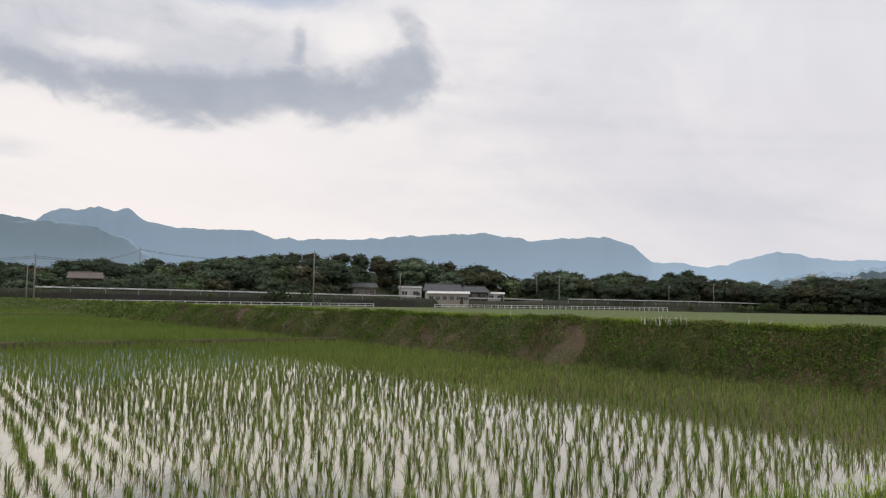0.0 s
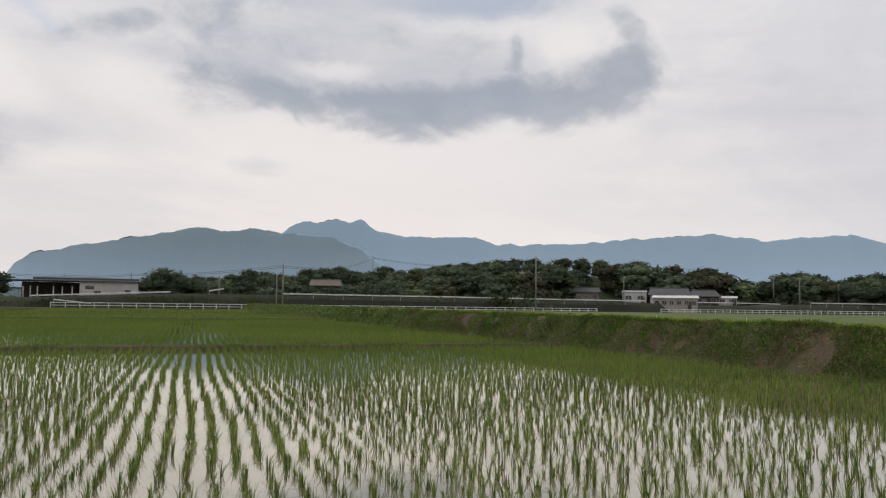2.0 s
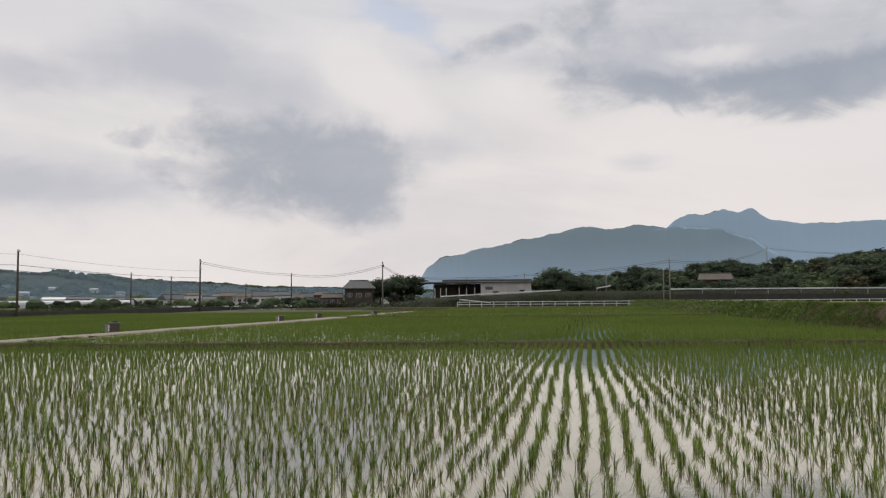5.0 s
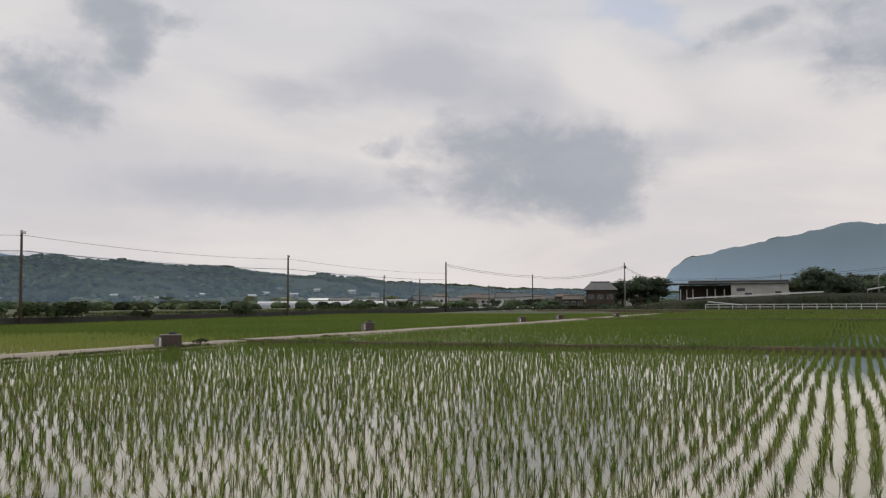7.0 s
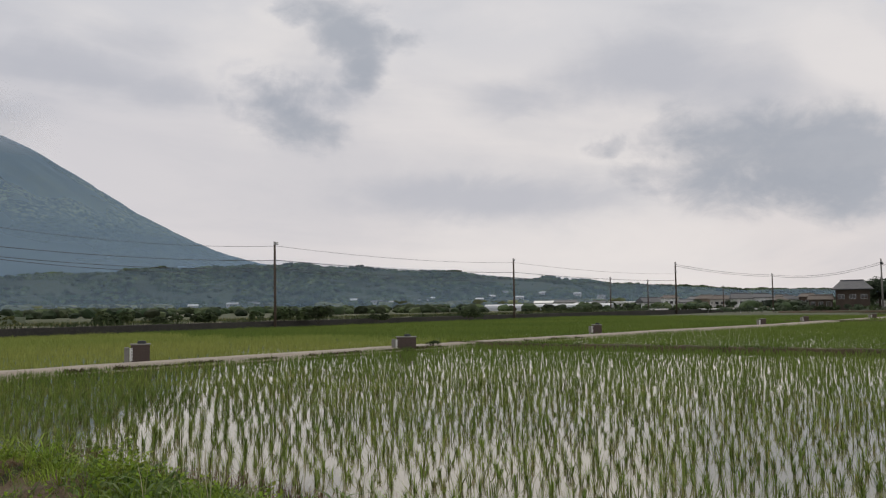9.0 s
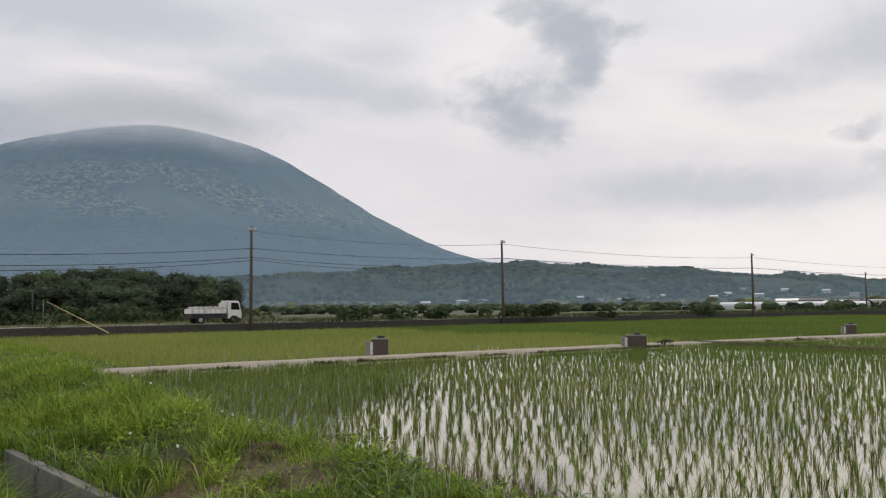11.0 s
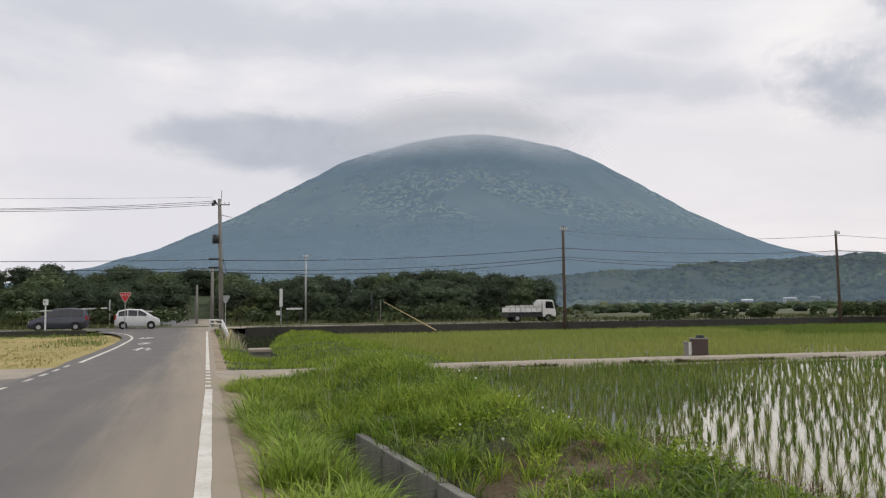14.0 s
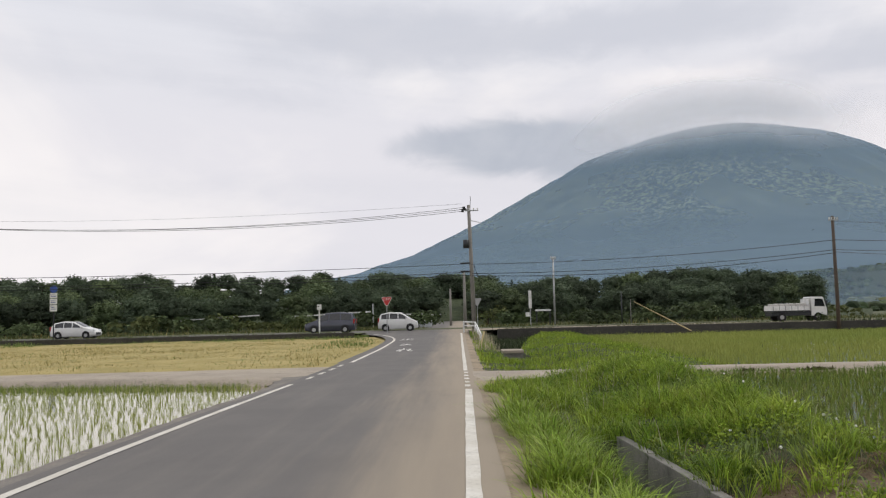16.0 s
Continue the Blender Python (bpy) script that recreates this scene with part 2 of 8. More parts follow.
M_DRYTURF = surf("dry_turf", (0.31, 0.25, 0.085), (0.42, 0.33, 0.13), (0.22, 0.22, 0.075), 0.35, 9.0, bump=0.6, dist=0.05, stain=(0.15, 0.175, 0.055, 0.75))
M_BANK = surf("bank_earth", (0.06, 0.056, 0.026), (0.085, 0.06, 0.034), (0.125, 0.082, 0.05), 0.55, 9.0, bump=0.8, dist=0.06, stain=(0.135, 0.085, 0.052, 0.8))


def asphalt_mat():
    """Worn asphalt: grit, long tyre-polished streaks along the lane and dust blown in from the sandy side."""
    m = bpy.data.materials.new("asphalt")
    m.use_nodes = True
    t = m.node_tree
    t.nodes.clear()
    co = nd(t, "ShaderNodeTexCoord").outputs["Object"]
    x, y, z = nd(t, "ShaderNodeSeparateXYZ", {0: co}).outputs
    long = nd(t, "ShaderNodeCombineXYZ", {0: x, 1: mth(t, "MULTIPLY", y, 0.06), 2: z}).outputs[0]
    grit, patch, streak = noise_tex(t, co, 70.0, 3.0, 0.7), noise_tex(t, co, 0.5, 6.0, 0.65), noise_tex(t, long, 1.6, 5.0, 0.6)
    col = mix(t, ramp(t, patch, 0.3, 0.7), rgb(0.132, 0.125, 0.120), rgb(0.152, 0.144, 0.136))
    col = mix(t, mth(t, "MULTIPLY", ramp(t, streak, 0.45, 0.75), 0.55), col, rgb(0.20, 0.185, 0.165))
    dust = mth(t, "MULTIPLY", ramp(t, mth(t, "MULTIPLY_ADD", mth(t, "SUBTRACT", streak, 0.5), 2.2, x), -2.1, 0.1), ramp(t, patch, 0.0, 0.4))
    col = mix(t, mth(t, "MULTIPLY", dust, 0.85), col, rgb(0.34, 0.285, 0.215))
    col = mix(t, mth(t, "MULTIPLY", ramp(t, grit, 0.55, 0.8), 0.5), col, rgb(0.25, 0.24, 0.225))
    b = nd(t, "ShaderNodeBsdfPrincipled", {"Base Color": col, "Roughness": 0.88, "Specular IOR Level": 0.25})
    t.links.new(nd(t, "ShaderNodeBump", {"Strength": 0.4, "Distance": 0.008, "Height": grit}).outputs[0], b.inputs["Normal"])
    t.links.new(b.outputs[0], nd(t, "ShaderNodeOutputMaterial").inputs[0])
    return m


M_ASPHALT = asphalt_mat()
M_SAND = surf("sandy_shoulder", (0.33, 0.265, 0.185), (0.22, 0.175, 0.12), (0.40, 0.335, 0.25), 1.3, 40.0, 0.95, 0.5, 0.01)
M_EDGE = surf("dusty_edge", (0.20, 0.185, 0.165), (0.15, 0.14, 0.125), (0.27, 0.24, 0.20), 1.2, 30.0, 0.95, 0.5, 0.01, stain=(0.30, 0.255, 0.20, 0.5))
M_CONCRETE = surf("concrete", (0.37, 0.32, 0.255), (0.30, 0.26, 0.21), (0.42, 0.37, 0.30), 0.6, 25.0, 0.9, 0.4, 0.01, stain=(0.15, 0.13, 0.105, 0.5))
M_OLDCONCRETE = surf("weathered_concrete", (0.25, 0.24, 0.215), (0.17, 0.165, 0.15), (0.31, 0.295, 0.26), 1.5, 30.0, 0.9, 0.5, 0.01, stain=(0.06, 0.06, 0.05, 0.6))
M_DARKWALL = surf("dark_retaining_wall", (0.045, 0.043, 0.038), (0.062, 0.058, 0.05), (0.085, 0.08, 0.068), 0.3, 8.0, 0.9, 0.5, 0.02, stain=(0.05, 0.05, 0.038, 0.7))
M_LINE = surf("road_paint", (0.70, 0.68, 0.62), (0.58, 0.55, 0.48), (0.40, 0.37, 0.32), 1.2, 30.0, 0.7, 0.2, 0.004, stain=(0.35, 0.33, 0.29, 0.45))
M_RICE = surf("rice_blades", (0.098, 0.155, 0.030), (0.165, 0.222, 0.046), (0.26, 0.215, 0.095), 0.25, 3.0, 0.6, 0.0, island=1.4, through_light=0.36, spec=0.08)
M_RICE_FAR = surf("rice_far", (0.118, 0.176, 0.036), (0.155, 0.210, 0.044), None, 0.06, 3.0, 0.7, 0.0, island=0.5, through_light=0.2, spec=0.08)
M_RICE_YEL = surf("rice_pale", (0.275, 0.305, 0.08), (0.215, 0.27, 0.065), None, 0.05, 3.0, 0.7, 0.0, island=0.4, through_light=0.2, spec=0.08)
M_GRASS = surf("grass_blades", (0.138, 0.232, 0.026), (0.265, 0.362, 0.044), (0.35, 0.345, 0.09), 0.7, 5.0, 0.6, 0.0, island=1.1, through_light=0.34, spec=0.08)
M_WATER = water_mat("paddy_water", (0.27, 0.225, 0.16))
M_FOREST = surf("forest_cover", (0.016, 0.03, 0.012), (0.028, 0.044, 0.016), (0.055, 0.07, 0.028), 0.006, 0.09, 0.95, 1.0, 5.0, stain=(0.085, 0.09, 0.05, 0.35))
M_CROWNS = surf("far_crowns", (0.022, 0.04, 0.017), (0.058, 0.08, 0.031), (0.095, 0.11, 0.05), 0.008, 0.05, 0.95, 0.0, island=1.3)
M_GROVE = surf("far_grove", (0.075, 0.095, 0.036), (0.125, 0.135, 0.058), (0.17, 0.165, 0.085), 0.02, 0.05, 0.95, 0.0, island=1.2)
M_FARHILL = surf("far_hill_forest", (0.022, 0.042, 0.022), (0.05, 0.075, 0.036), (0.085, 0.10, 0.06), 0.006, 0.03, 0.95, 0.8, 14.0)
M_MUD = surf("ditch_mud", (0.045, 0.04, 0.032), (0.03, 0.028, 0.022), None, 1.0, 12.0, 0.35, 0.2)


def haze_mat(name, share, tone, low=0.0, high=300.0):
    """Painted haze, a tinted half-clear surface: its share of what is seen, its tone, and how much denser it lies near
    the ground.
    """
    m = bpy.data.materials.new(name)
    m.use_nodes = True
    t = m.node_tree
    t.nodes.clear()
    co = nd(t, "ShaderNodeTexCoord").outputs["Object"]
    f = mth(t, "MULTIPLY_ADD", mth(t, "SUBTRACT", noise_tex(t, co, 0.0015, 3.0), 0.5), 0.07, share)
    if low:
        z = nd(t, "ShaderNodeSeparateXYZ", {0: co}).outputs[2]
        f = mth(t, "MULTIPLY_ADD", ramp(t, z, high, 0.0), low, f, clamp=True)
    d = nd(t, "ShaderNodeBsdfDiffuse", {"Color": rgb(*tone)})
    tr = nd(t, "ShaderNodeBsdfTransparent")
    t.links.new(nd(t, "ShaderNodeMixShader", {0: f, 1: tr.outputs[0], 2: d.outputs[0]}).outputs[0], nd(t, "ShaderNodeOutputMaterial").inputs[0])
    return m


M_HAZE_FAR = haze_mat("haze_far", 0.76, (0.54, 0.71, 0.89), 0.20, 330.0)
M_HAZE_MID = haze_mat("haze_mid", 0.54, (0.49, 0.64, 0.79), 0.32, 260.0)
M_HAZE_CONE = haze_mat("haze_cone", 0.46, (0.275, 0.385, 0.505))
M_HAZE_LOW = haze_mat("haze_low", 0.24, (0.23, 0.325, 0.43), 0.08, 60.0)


def cone_forest():
    """Forest on the volcano: clumped crowns, with a belt of pale flowering trees half way up."""
    m = bpy.data.materials.new("volcano_forest")
    m.use_nodes = True
    t = m.node_tree
    t.nodes.clear()
    co = nd(t, "ShaderNodeTexCoord").outputs["Object"]
    z = nd(t, "ShaderNodeSeparateXYZ", {0: co}).outputs[2]
    tall = nd(t, "ShaderNodeVectorMath", {0: co, 1: (1.0, 1.0, 0.4)}, operation="MULTIPLY").outputs[0]
    cells = nd(t, "ShaderNodeTexVoronoi", {"Vector": tall, "Scale": 0.10, "Randomness": 1.0})
    big, fine = noise_tex(t, tall, 0.004, 5.0), noise_tex(t, tall, 0.05, 5.0, 0.7)
    col = mix(t, ramp(t, fine, 0.38, 0.62), rgb(0.014, 0.028, 0.016), rgb(0.062, 0.09, 0.044))
    belt = mth(t, "MULTIPLY", ramp(t, z, 240.0, 380.0), ramp(t, z, 640.0, 500.0))
    pale = mth(t, "MULTIPLY", ramp(t, cells.outputs["Color"], 0.35, 0.7), ramp(t, big, 0.33, 0.50))
    pale = mth(t, "MULTIPLY", mth(t, "MULTIPLY", pale, belt), ramp(t, fine, 0.36, 0.54))
    col = mix(t, pale, col, rgb(0.25, 0.285, 0.13))
    col = mix(t, mth(t, "MULTIPLY", ramp(t, big, 0.55, 0.75), 0.35), col, rgb(0.075, 0.09, 0.045))
    h = mth(t, "MULTIPLY_ADD", cells.outputs["Distance"], -0.05, fine)
    b = nd(t, "ShaderNodeBsdfPrincipled", {"Base Color": col, "Roughness": 0.95, "Specular IOR Level": 0.1})
    t.links.new(nd(t, "ShaderNodeBump", {"Strength": 1.0, "Distance": 16.0, "Height": h}).outputs[0], b.inputs["Normal"])
    t.links.new(b.outputs[0], nd(t, "ShaderNodeOutputMaterial").inputs[0])
    return m


M_CONE = cone_forest()

# ---- mesh helpers ----
def link_mesh(name, verts, faces, material, parent=None, label="", smooth=False):
    me = bpy.data.meshes.new(name)
    me.from_pydata([tuple(v) for v in verts], [], [tuple(f) for f in faces])
    if smooth:
        me.shade_smooth()
    me.materials.append(material)
    ob = new(name, me)
    if parent is not None:
        ob.parent = parent
    if label:
        tagged(ob, label=label)
    return ob


def np_mesh(name, co, loops, starts, material, parent=None, smooth=False):
    """A mesh straight from arrays: co (n, 3), loops (corner indices), starts (first corner of each face)."""
    me = bpy.data.meshes.new(name)
    me.vertices.add(len(co))
    me.vertices.foreach_set("co", np.ascontiguousarray(co, dtype=np.float32).ravel())
    me.loops.add(len(loops))
    me.loops.foreach_set("vertex_index", np.ascontiguousarray(loops, dtype=np.int32))
    me.polygons.add(len(starts))
    me.polygons.foreach_set("loop_start", np.ascontiguousarray(starts, dtype=np.int32))
    me.update(calc_edges=True)
    if smooth:
        me.shade_smooth()
    me.materials.append(material)
    ob = new(name, me)
    if parent is not None:
        ob.parent = parent
    return ob


def grid_sheet(name, xs, ys, zf, material, parent=None, smooth=True, place=None):
    """A sheet over the grid xs by ys with heights zf(X, Y); place(X, Y) may move it in plan."""
    X, Y = np.meshgrid(np.asarray(xs, float), np.asarray(ys, float), indexing="ij")
    Z = zf(X, Y) * np.ones_like(X)
    if place:
        X, Y = place(X, Y)
    nx, ny = X.shape
    i = np.arange(nx * ny).reshape(nx, ny)
    q = np.stack([i[:-1, :-1], i[1:, :-1], i[1:, 1:], i[:-1, 1:]], -1).reshape(-1, 4)
    return np_mesh(name, np.stack([X, Y, Z], -1).reshape(-1, 3), q.ravel(), np.arange(len(q)) * 4, material, parent, smooth)


def blades(name, base, height, width, turn, lean, material, segs=2, parent=None):
    """Many tapering blades as one mesh: base (n, 3), and per blade its height, width, turn (radians) and lean."""
    n = len(base)
    d = np.stack([np.cos(turn), np.sin(turn), np.zeros(n)], -1)
    s = np.stack([-np.sin(turn), np.cos(turn), np.zeros(n)], -1)
    up = np.array([0, 0, 1.0])
    rows = []
    for k in range(segs):
        f = k / segs
        c = base + up * (height * f)[:, None] + d * (height * lean * f * f)[:, None]
        w = (width * (1 - 0.45 * f) / 2)[:, None]
        rows += [c - s * w, c + s * w]
    tip = base + up * (height * (1 - 0.25 * np.minimum(lean, 1.5)))[:, None] + d * (height * lean)[:, None]
    rows.append(tip)
    co = np.stack(rows, 1)
    nv = 2 * segs + 1
    faces = []
    for k in range(segs - 1):
        faces.append([2 * k, 2 * k + 1, 2 * k + 3, 2 * k + 2])
    faces.append([2 * segs - 2, 2 * segs - 1, 2 * segs])
    loc = np.concatenate([np.array(f) for f in faces])
    lens = np.array([len(f) for f in faces])
    loops = (np.arange(n)[:, None] * nv + loc).ravel()
    lens_all = np.tile(lens, n)
    starts = np.concatenate([[0], np.cumsum(lens_all)[:-1]])
    return np_mesh(name, co.reshape(-1, 3), loops, starts, material, parent)


def fbm(X, Y, seed, scale, octaves=4):
    """Smooth value noise on arrays, about -1 to 1."""
    total, amp, norm = np.zeros_like(X, float), 1.0, 0.0
    for o in range(octaves):
        rs = np.random.RandomState(seed + o)
        tab = rs.rand(64, 64) * 2 - 1
        u, v = X / scale * 2 ** o + 17.3 * o, Y / scale * 2 ** o + 5.1 * o
        iu, iv = np.floor(u).astype(int), np.floor(v).astype(int)
        fu, fv = u - iu, v - iv
        fu, fv = fu * fu * (3 - 2 * fu), fv * fv * (3 - 2 * fv)
        g = lambda a, b: tab[a % 64, b % 64]
        total += amp * ((g(iu, iv) * (1 - fu) + g(iu + 1, iv) * fu) * (1 - fv) + (g(iu, iv + 1) * (1 - fu) + g(iu + 1, iv + 1) * fu) * fv)
        norm += amp
        amp *= 0.5
    return total / norm * 1.5


def box_mesh(bm, x0, x1, y0, y1, z0, z1, bevel=0.0):
    r = bmesh.ops.create_cube(bm, size=1.0, matrix=Matrix.Translation(((x0 + x1) / 2, (y0 + y1) / 2, (z0 + z1) / 2)) @ Matrix.Diagonal((x1 - x0, y1 - y0, z1 - z0, 1)))
    if bevel:
        es = list({e for v in r["verts"] for e in v.link_edges})
        bmesh.ops.bevel(bm, geom=es, offset=bevel, segments=2, affect="EDGES", profile=0.6)


def cyl(bm, a, b, r1, r2=None, n=10):
    a, b = Vector(a), Vector(b)
    d = b - a
    m = Matrix.Translation((a + b) / 2) @ d.to_track_quat("Z", "Y").to_matrix().to_4x4()
    bmesh.ops.create_cone(bm, cap_ends=True, segments=n, radius1=r1, radius2=r1 if r2 is None else r2, depth=d.length, matrix=m)


def part(name, bm, material, parent=None, label="", smooth=False):
    me = bpy.data.meshes.new(name)
    bm.to_mesh(me)
    bm.free()
    if smooth:
        me.shade_smooth()
    me.materials.append(material)
    ob = new(name, me)
    if parent is not None:
        ob.parent = parent
    if label:
        tagged(ob, label=label)
    return ob


def thing(name, m, label, category, group=""):
    ob = new(name)
    ob.empty_display_size = 0.1
    ob.matrix_world = m
    return tagged(ob, label=label, category=category, group=group)


WATER_Z = -0.30

def path_y(x):
    x = np.asarray(x, float)
    u = np.minimum(x, 70.0)
    return 25.3 - 0.03 * u - 0.0011 * u * u - 0.10 * (x - u)

def foot_y(x):
    return -18.4 - 0.045 * np.asarray(x, float)

def road_z(y):
    """The lane dips a little before it climbs to the main road."""
    y = np.asarray(y, float)
    s = lambda a, b: np.clip((y - a) / (b - a), 0, 1) ** 2 * (3 - 2 * np.clip((y - a) / (b - a), 0, 1))
    return -0.16 * s(8, 30) + 0.30 * s(40, 66)


# ---- ground to the horizon ----
def ground_sheet():
    rs = np.concatenate([[0, 20, 45, 80], np.geomspace(120, 4850, 26)])
    an = np.linspace(0, 2 * np.pi, 97)
    return grid_sheet("ground", rs, an, lambda R, A: -0.55 + 0 * R, M_SOIL, place=lambda R, A: (R * np.sin(A), R * np.cos(A)))

tagged(ground_sheet(), "flat farmland of soil and thin grass reaching the hills", "ground", kind="structure")

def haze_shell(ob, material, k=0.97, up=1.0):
    """A tinted copy of a far slope, set before it to imitate haze."""
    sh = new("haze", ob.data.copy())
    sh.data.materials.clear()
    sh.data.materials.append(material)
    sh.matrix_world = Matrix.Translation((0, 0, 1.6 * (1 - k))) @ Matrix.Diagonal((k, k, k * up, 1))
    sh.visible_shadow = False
    return tagged(sh, "tinted half-clear sheet that imitates blue haze before the slope", "haze", kind="stuff")


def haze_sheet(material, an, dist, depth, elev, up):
    """A smooth tinted sheet imitating haze that leans before a ridge, as high as its skyline."""
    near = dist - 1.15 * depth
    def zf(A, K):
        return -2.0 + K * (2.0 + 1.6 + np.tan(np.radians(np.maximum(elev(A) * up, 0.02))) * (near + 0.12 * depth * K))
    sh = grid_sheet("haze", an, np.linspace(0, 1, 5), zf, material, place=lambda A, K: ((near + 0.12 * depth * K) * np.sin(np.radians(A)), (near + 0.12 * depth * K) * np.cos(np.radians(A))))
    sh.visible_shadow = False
    return tagged(sh, "tinted half-clear sheet that imitates blue haze before the slope", "haze", kind="stuff")


# ---- far mountains: smooth ridges set by angle, with eroded flanks ----
def ridge(name, a0, a1, dist, depth, elev, material, label, seed, rough=0.10, steps=260, haze=None):
    """A ridge between two azimuths: elev(A) is its skyline in degrees, seen from the plain."""
    an = np.linspace(a0, a1, steps)
    ks = np.linspace(0, 1, 26)
    A, K = np.meshgrid(an, ks, indexing="ij")
    E = np.maximum(elev(A), 0.02)
    n = fbm(A * 60, K * 900, seed, 110.0, 5)
    D = dist - depth * (1 - K)
    crest = np.tan(np.radians(E)) * dist + 1.6
    Z = -3 + (crest + 3) * (np.sin(K * np.pi / 2) ** 1.15) * (1 + rough * n * np.sin(K * np.pi)) + 0.010 * crest * fbm(A * 200, K * 40, seed + 9, 22.0, 3) * K
    D = D + depth * 0.07 * fbm(A * 80, K * 400, seed + 20, 160.0, 4) * np.sin(K * np.pi)
    X, Y = D * np.sin(np.radians(A)), D * np.cos(np.radians(A))
    nx, ny = X.shape
    i = np.arange(nx * ny).reshape(nx, ny)
    q = np.stack([i[:-1, :-1], i[:-1, 1:], i[1:, 1:], i[1:, :-1]], -1).reshape(-1, 4)
    ob = np_mesh(name, np.stack([X, Y, Z], -1).reshape(-1, 3), q.ravel(), np.arange(len(q)) * 4, material, None, True)
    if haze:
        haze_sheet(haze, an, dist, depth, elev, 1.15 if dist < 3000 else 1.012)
    return tagged(ob, label, "mountain", kind="structure")

sm = lambda A, a, b: np.clip((A - a) / (b - a), 0, 1) ** 2 * (3 - 2 * np.clip((A - a) / (b - a), 0, 1))

def skyline(A, ctrl):
    """Elevation along a ridge, through a few heights, with a soft join at each."""
    xs, zs = [p[0] for p in ctrl], [p[1] for p in ctrl]
    return (np.interp(A - 0.14, xs, zs) + 2 * np.interp(A, xs, zs) + np.interp(A + 0.14, xs, zs)) / 4 + 0.10 * fbm(A, A * 0, 27, 0.7, 5) * (np.interp(A, xs, zs) > 0.5)

def far_elev(A):
    return skyline(A, [(88, 1.0), (98, 3.9), (101.6, 4.7), (102.9, 5.45), (104, 5.35), (105.3, 5.75), (106.2, 5.55), (107, 5.75), (108.3, 4.9), (110.4, 4.6), (115.2, 4.56), (116.5, 4.1), (120.7, 4.12), (131.3, 4.8), (134.3, 4.3), (139.6, 4.68), (141.5, 3.95), (142.25, 3.35), (142.7, 2.95), (145.0, 2.77), (145.6, 2.62), (147.4, 2.62), (148.4, 2.98), (149.4, 3.23), (150.7, 3.65), (152.3, 3.31), (154.0, 3.0), (160, 3.0), (176, 2.0)])

def front_elev(A):
    return skyline(A, [(83.9, 0.1), (84.5, 1.2), (85.1, 2.2), (86.0, 2.75), (88.2, 3.3), (92.1, 4.06), (95.8, 4.88), (97.6, 4.7), (99.6, 4.85), (101.6, 4.7), (105.2, 4.44), (107.1, 3.76), (108.3, 2.97), (112, 0.2)])

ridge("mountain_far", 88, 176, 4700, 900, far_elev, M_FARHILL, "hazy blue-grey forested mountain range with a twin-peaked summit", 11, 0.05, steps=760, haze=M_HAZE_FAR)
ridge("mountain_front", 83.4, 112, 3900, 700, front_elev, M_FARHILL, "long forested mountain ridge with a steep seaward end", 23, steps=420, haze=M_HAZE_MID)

def domes(name, X, Y, Z, R, r, material, label):
    """Far tree crowns as rough low domes in one mesh."""
    n = len(X)
    ring = np.linspace(0, 2 * np.pi, 6)[:-1]
    pts = []
    for wide, up in ((1.0, 0.0), (0.72, 0.75)):
        pts += [np.stack([X + R * wide * np.cos(t) * (0.75 + 0.4 * r.rand(n)), Y + R * wide * np.sin(t) * (0.75 + 0.4 * r.rand(n)), Z + R * (up + 0.3 * r.rand(n))], -1) for t in ring]
    co = np.stack(pts, 1).reshape(-1, 3)
    loc = np.array([[k, (k + 1) % 5, 5 + (k + 1) % 5, 5 + k] for k in range(5)]).ravel()
    loops = (np.concatenate([loc, np.arange(5, 10)])[None, :] + np.arange(n)[:, None] * 10).ravel()
    starts = (np.arange(n)[:, None] * 25 + np.array([0, 4, 8, 12, 16, 20])).ravel()
    return tagged(np_mesh(name, co, loops, starts, material), label, "woodland", kind="stuff")

def volcano():
    """A cone about 920 m high and four kilometres off, concave towards its foot."""
    d, a = 4250.0, radians(17.95)
    cx, cy = d * math.sin(a), d * math.cos(a)
    rs = np.concatenate([np.linspace(0, 520, 22), np.linspace(560, 2760, 70)])
    an = np.linspace(0, 2 * np.pi, 241)
    R, A = np.meshgrid(rs, an, indexing="ij")
    prof_r = [0, 200, 370, 578, 720, 960, 1195, 1420, 1577, 1800, 2100, 2400, 2760]
    west = [890, 868, 818, 738, 693, 557, 428, 331, 256, 185, 120, 40, -14]
    east = [892, 878, 834, 767, 693, 533, 383, 272, 212, 160, 110, 36, -14]
    k = (1 + np.cos(A + a)) / 2
    soft = lambda z: (np.interp(R, prof_r, z) + np.interp(R + 40, prof_r, z) + np.interp(np.maximum(R - 40, 0), prof_r, z)) / 3
    Z = soft(west) * (1 - k) + soft(east) * k
    w = np.clip((R - 160) / 420, 0, 1) * np.clip((2700 - R) / 500, 0, 1)
    Z = Z + w * (13 * fbm(A * 9, R * 0.0008, 31, 1.0, 4) + 6 * fbm(R * np.cos(A), R * np.sin(A), 41, 60.0, 3))
    ob = grid_sheet("volcano", rs, an, lambda r, t: Z, M_CONE, place=lambda r, t: (cx + r * np.cos(t), cy + r * np.sin(t)))
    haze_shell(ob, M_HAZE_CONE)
    return tagged(ob, "tall symmetrical forested volcano cone rising over the plain", "mountain", kind="structure")

volcano()

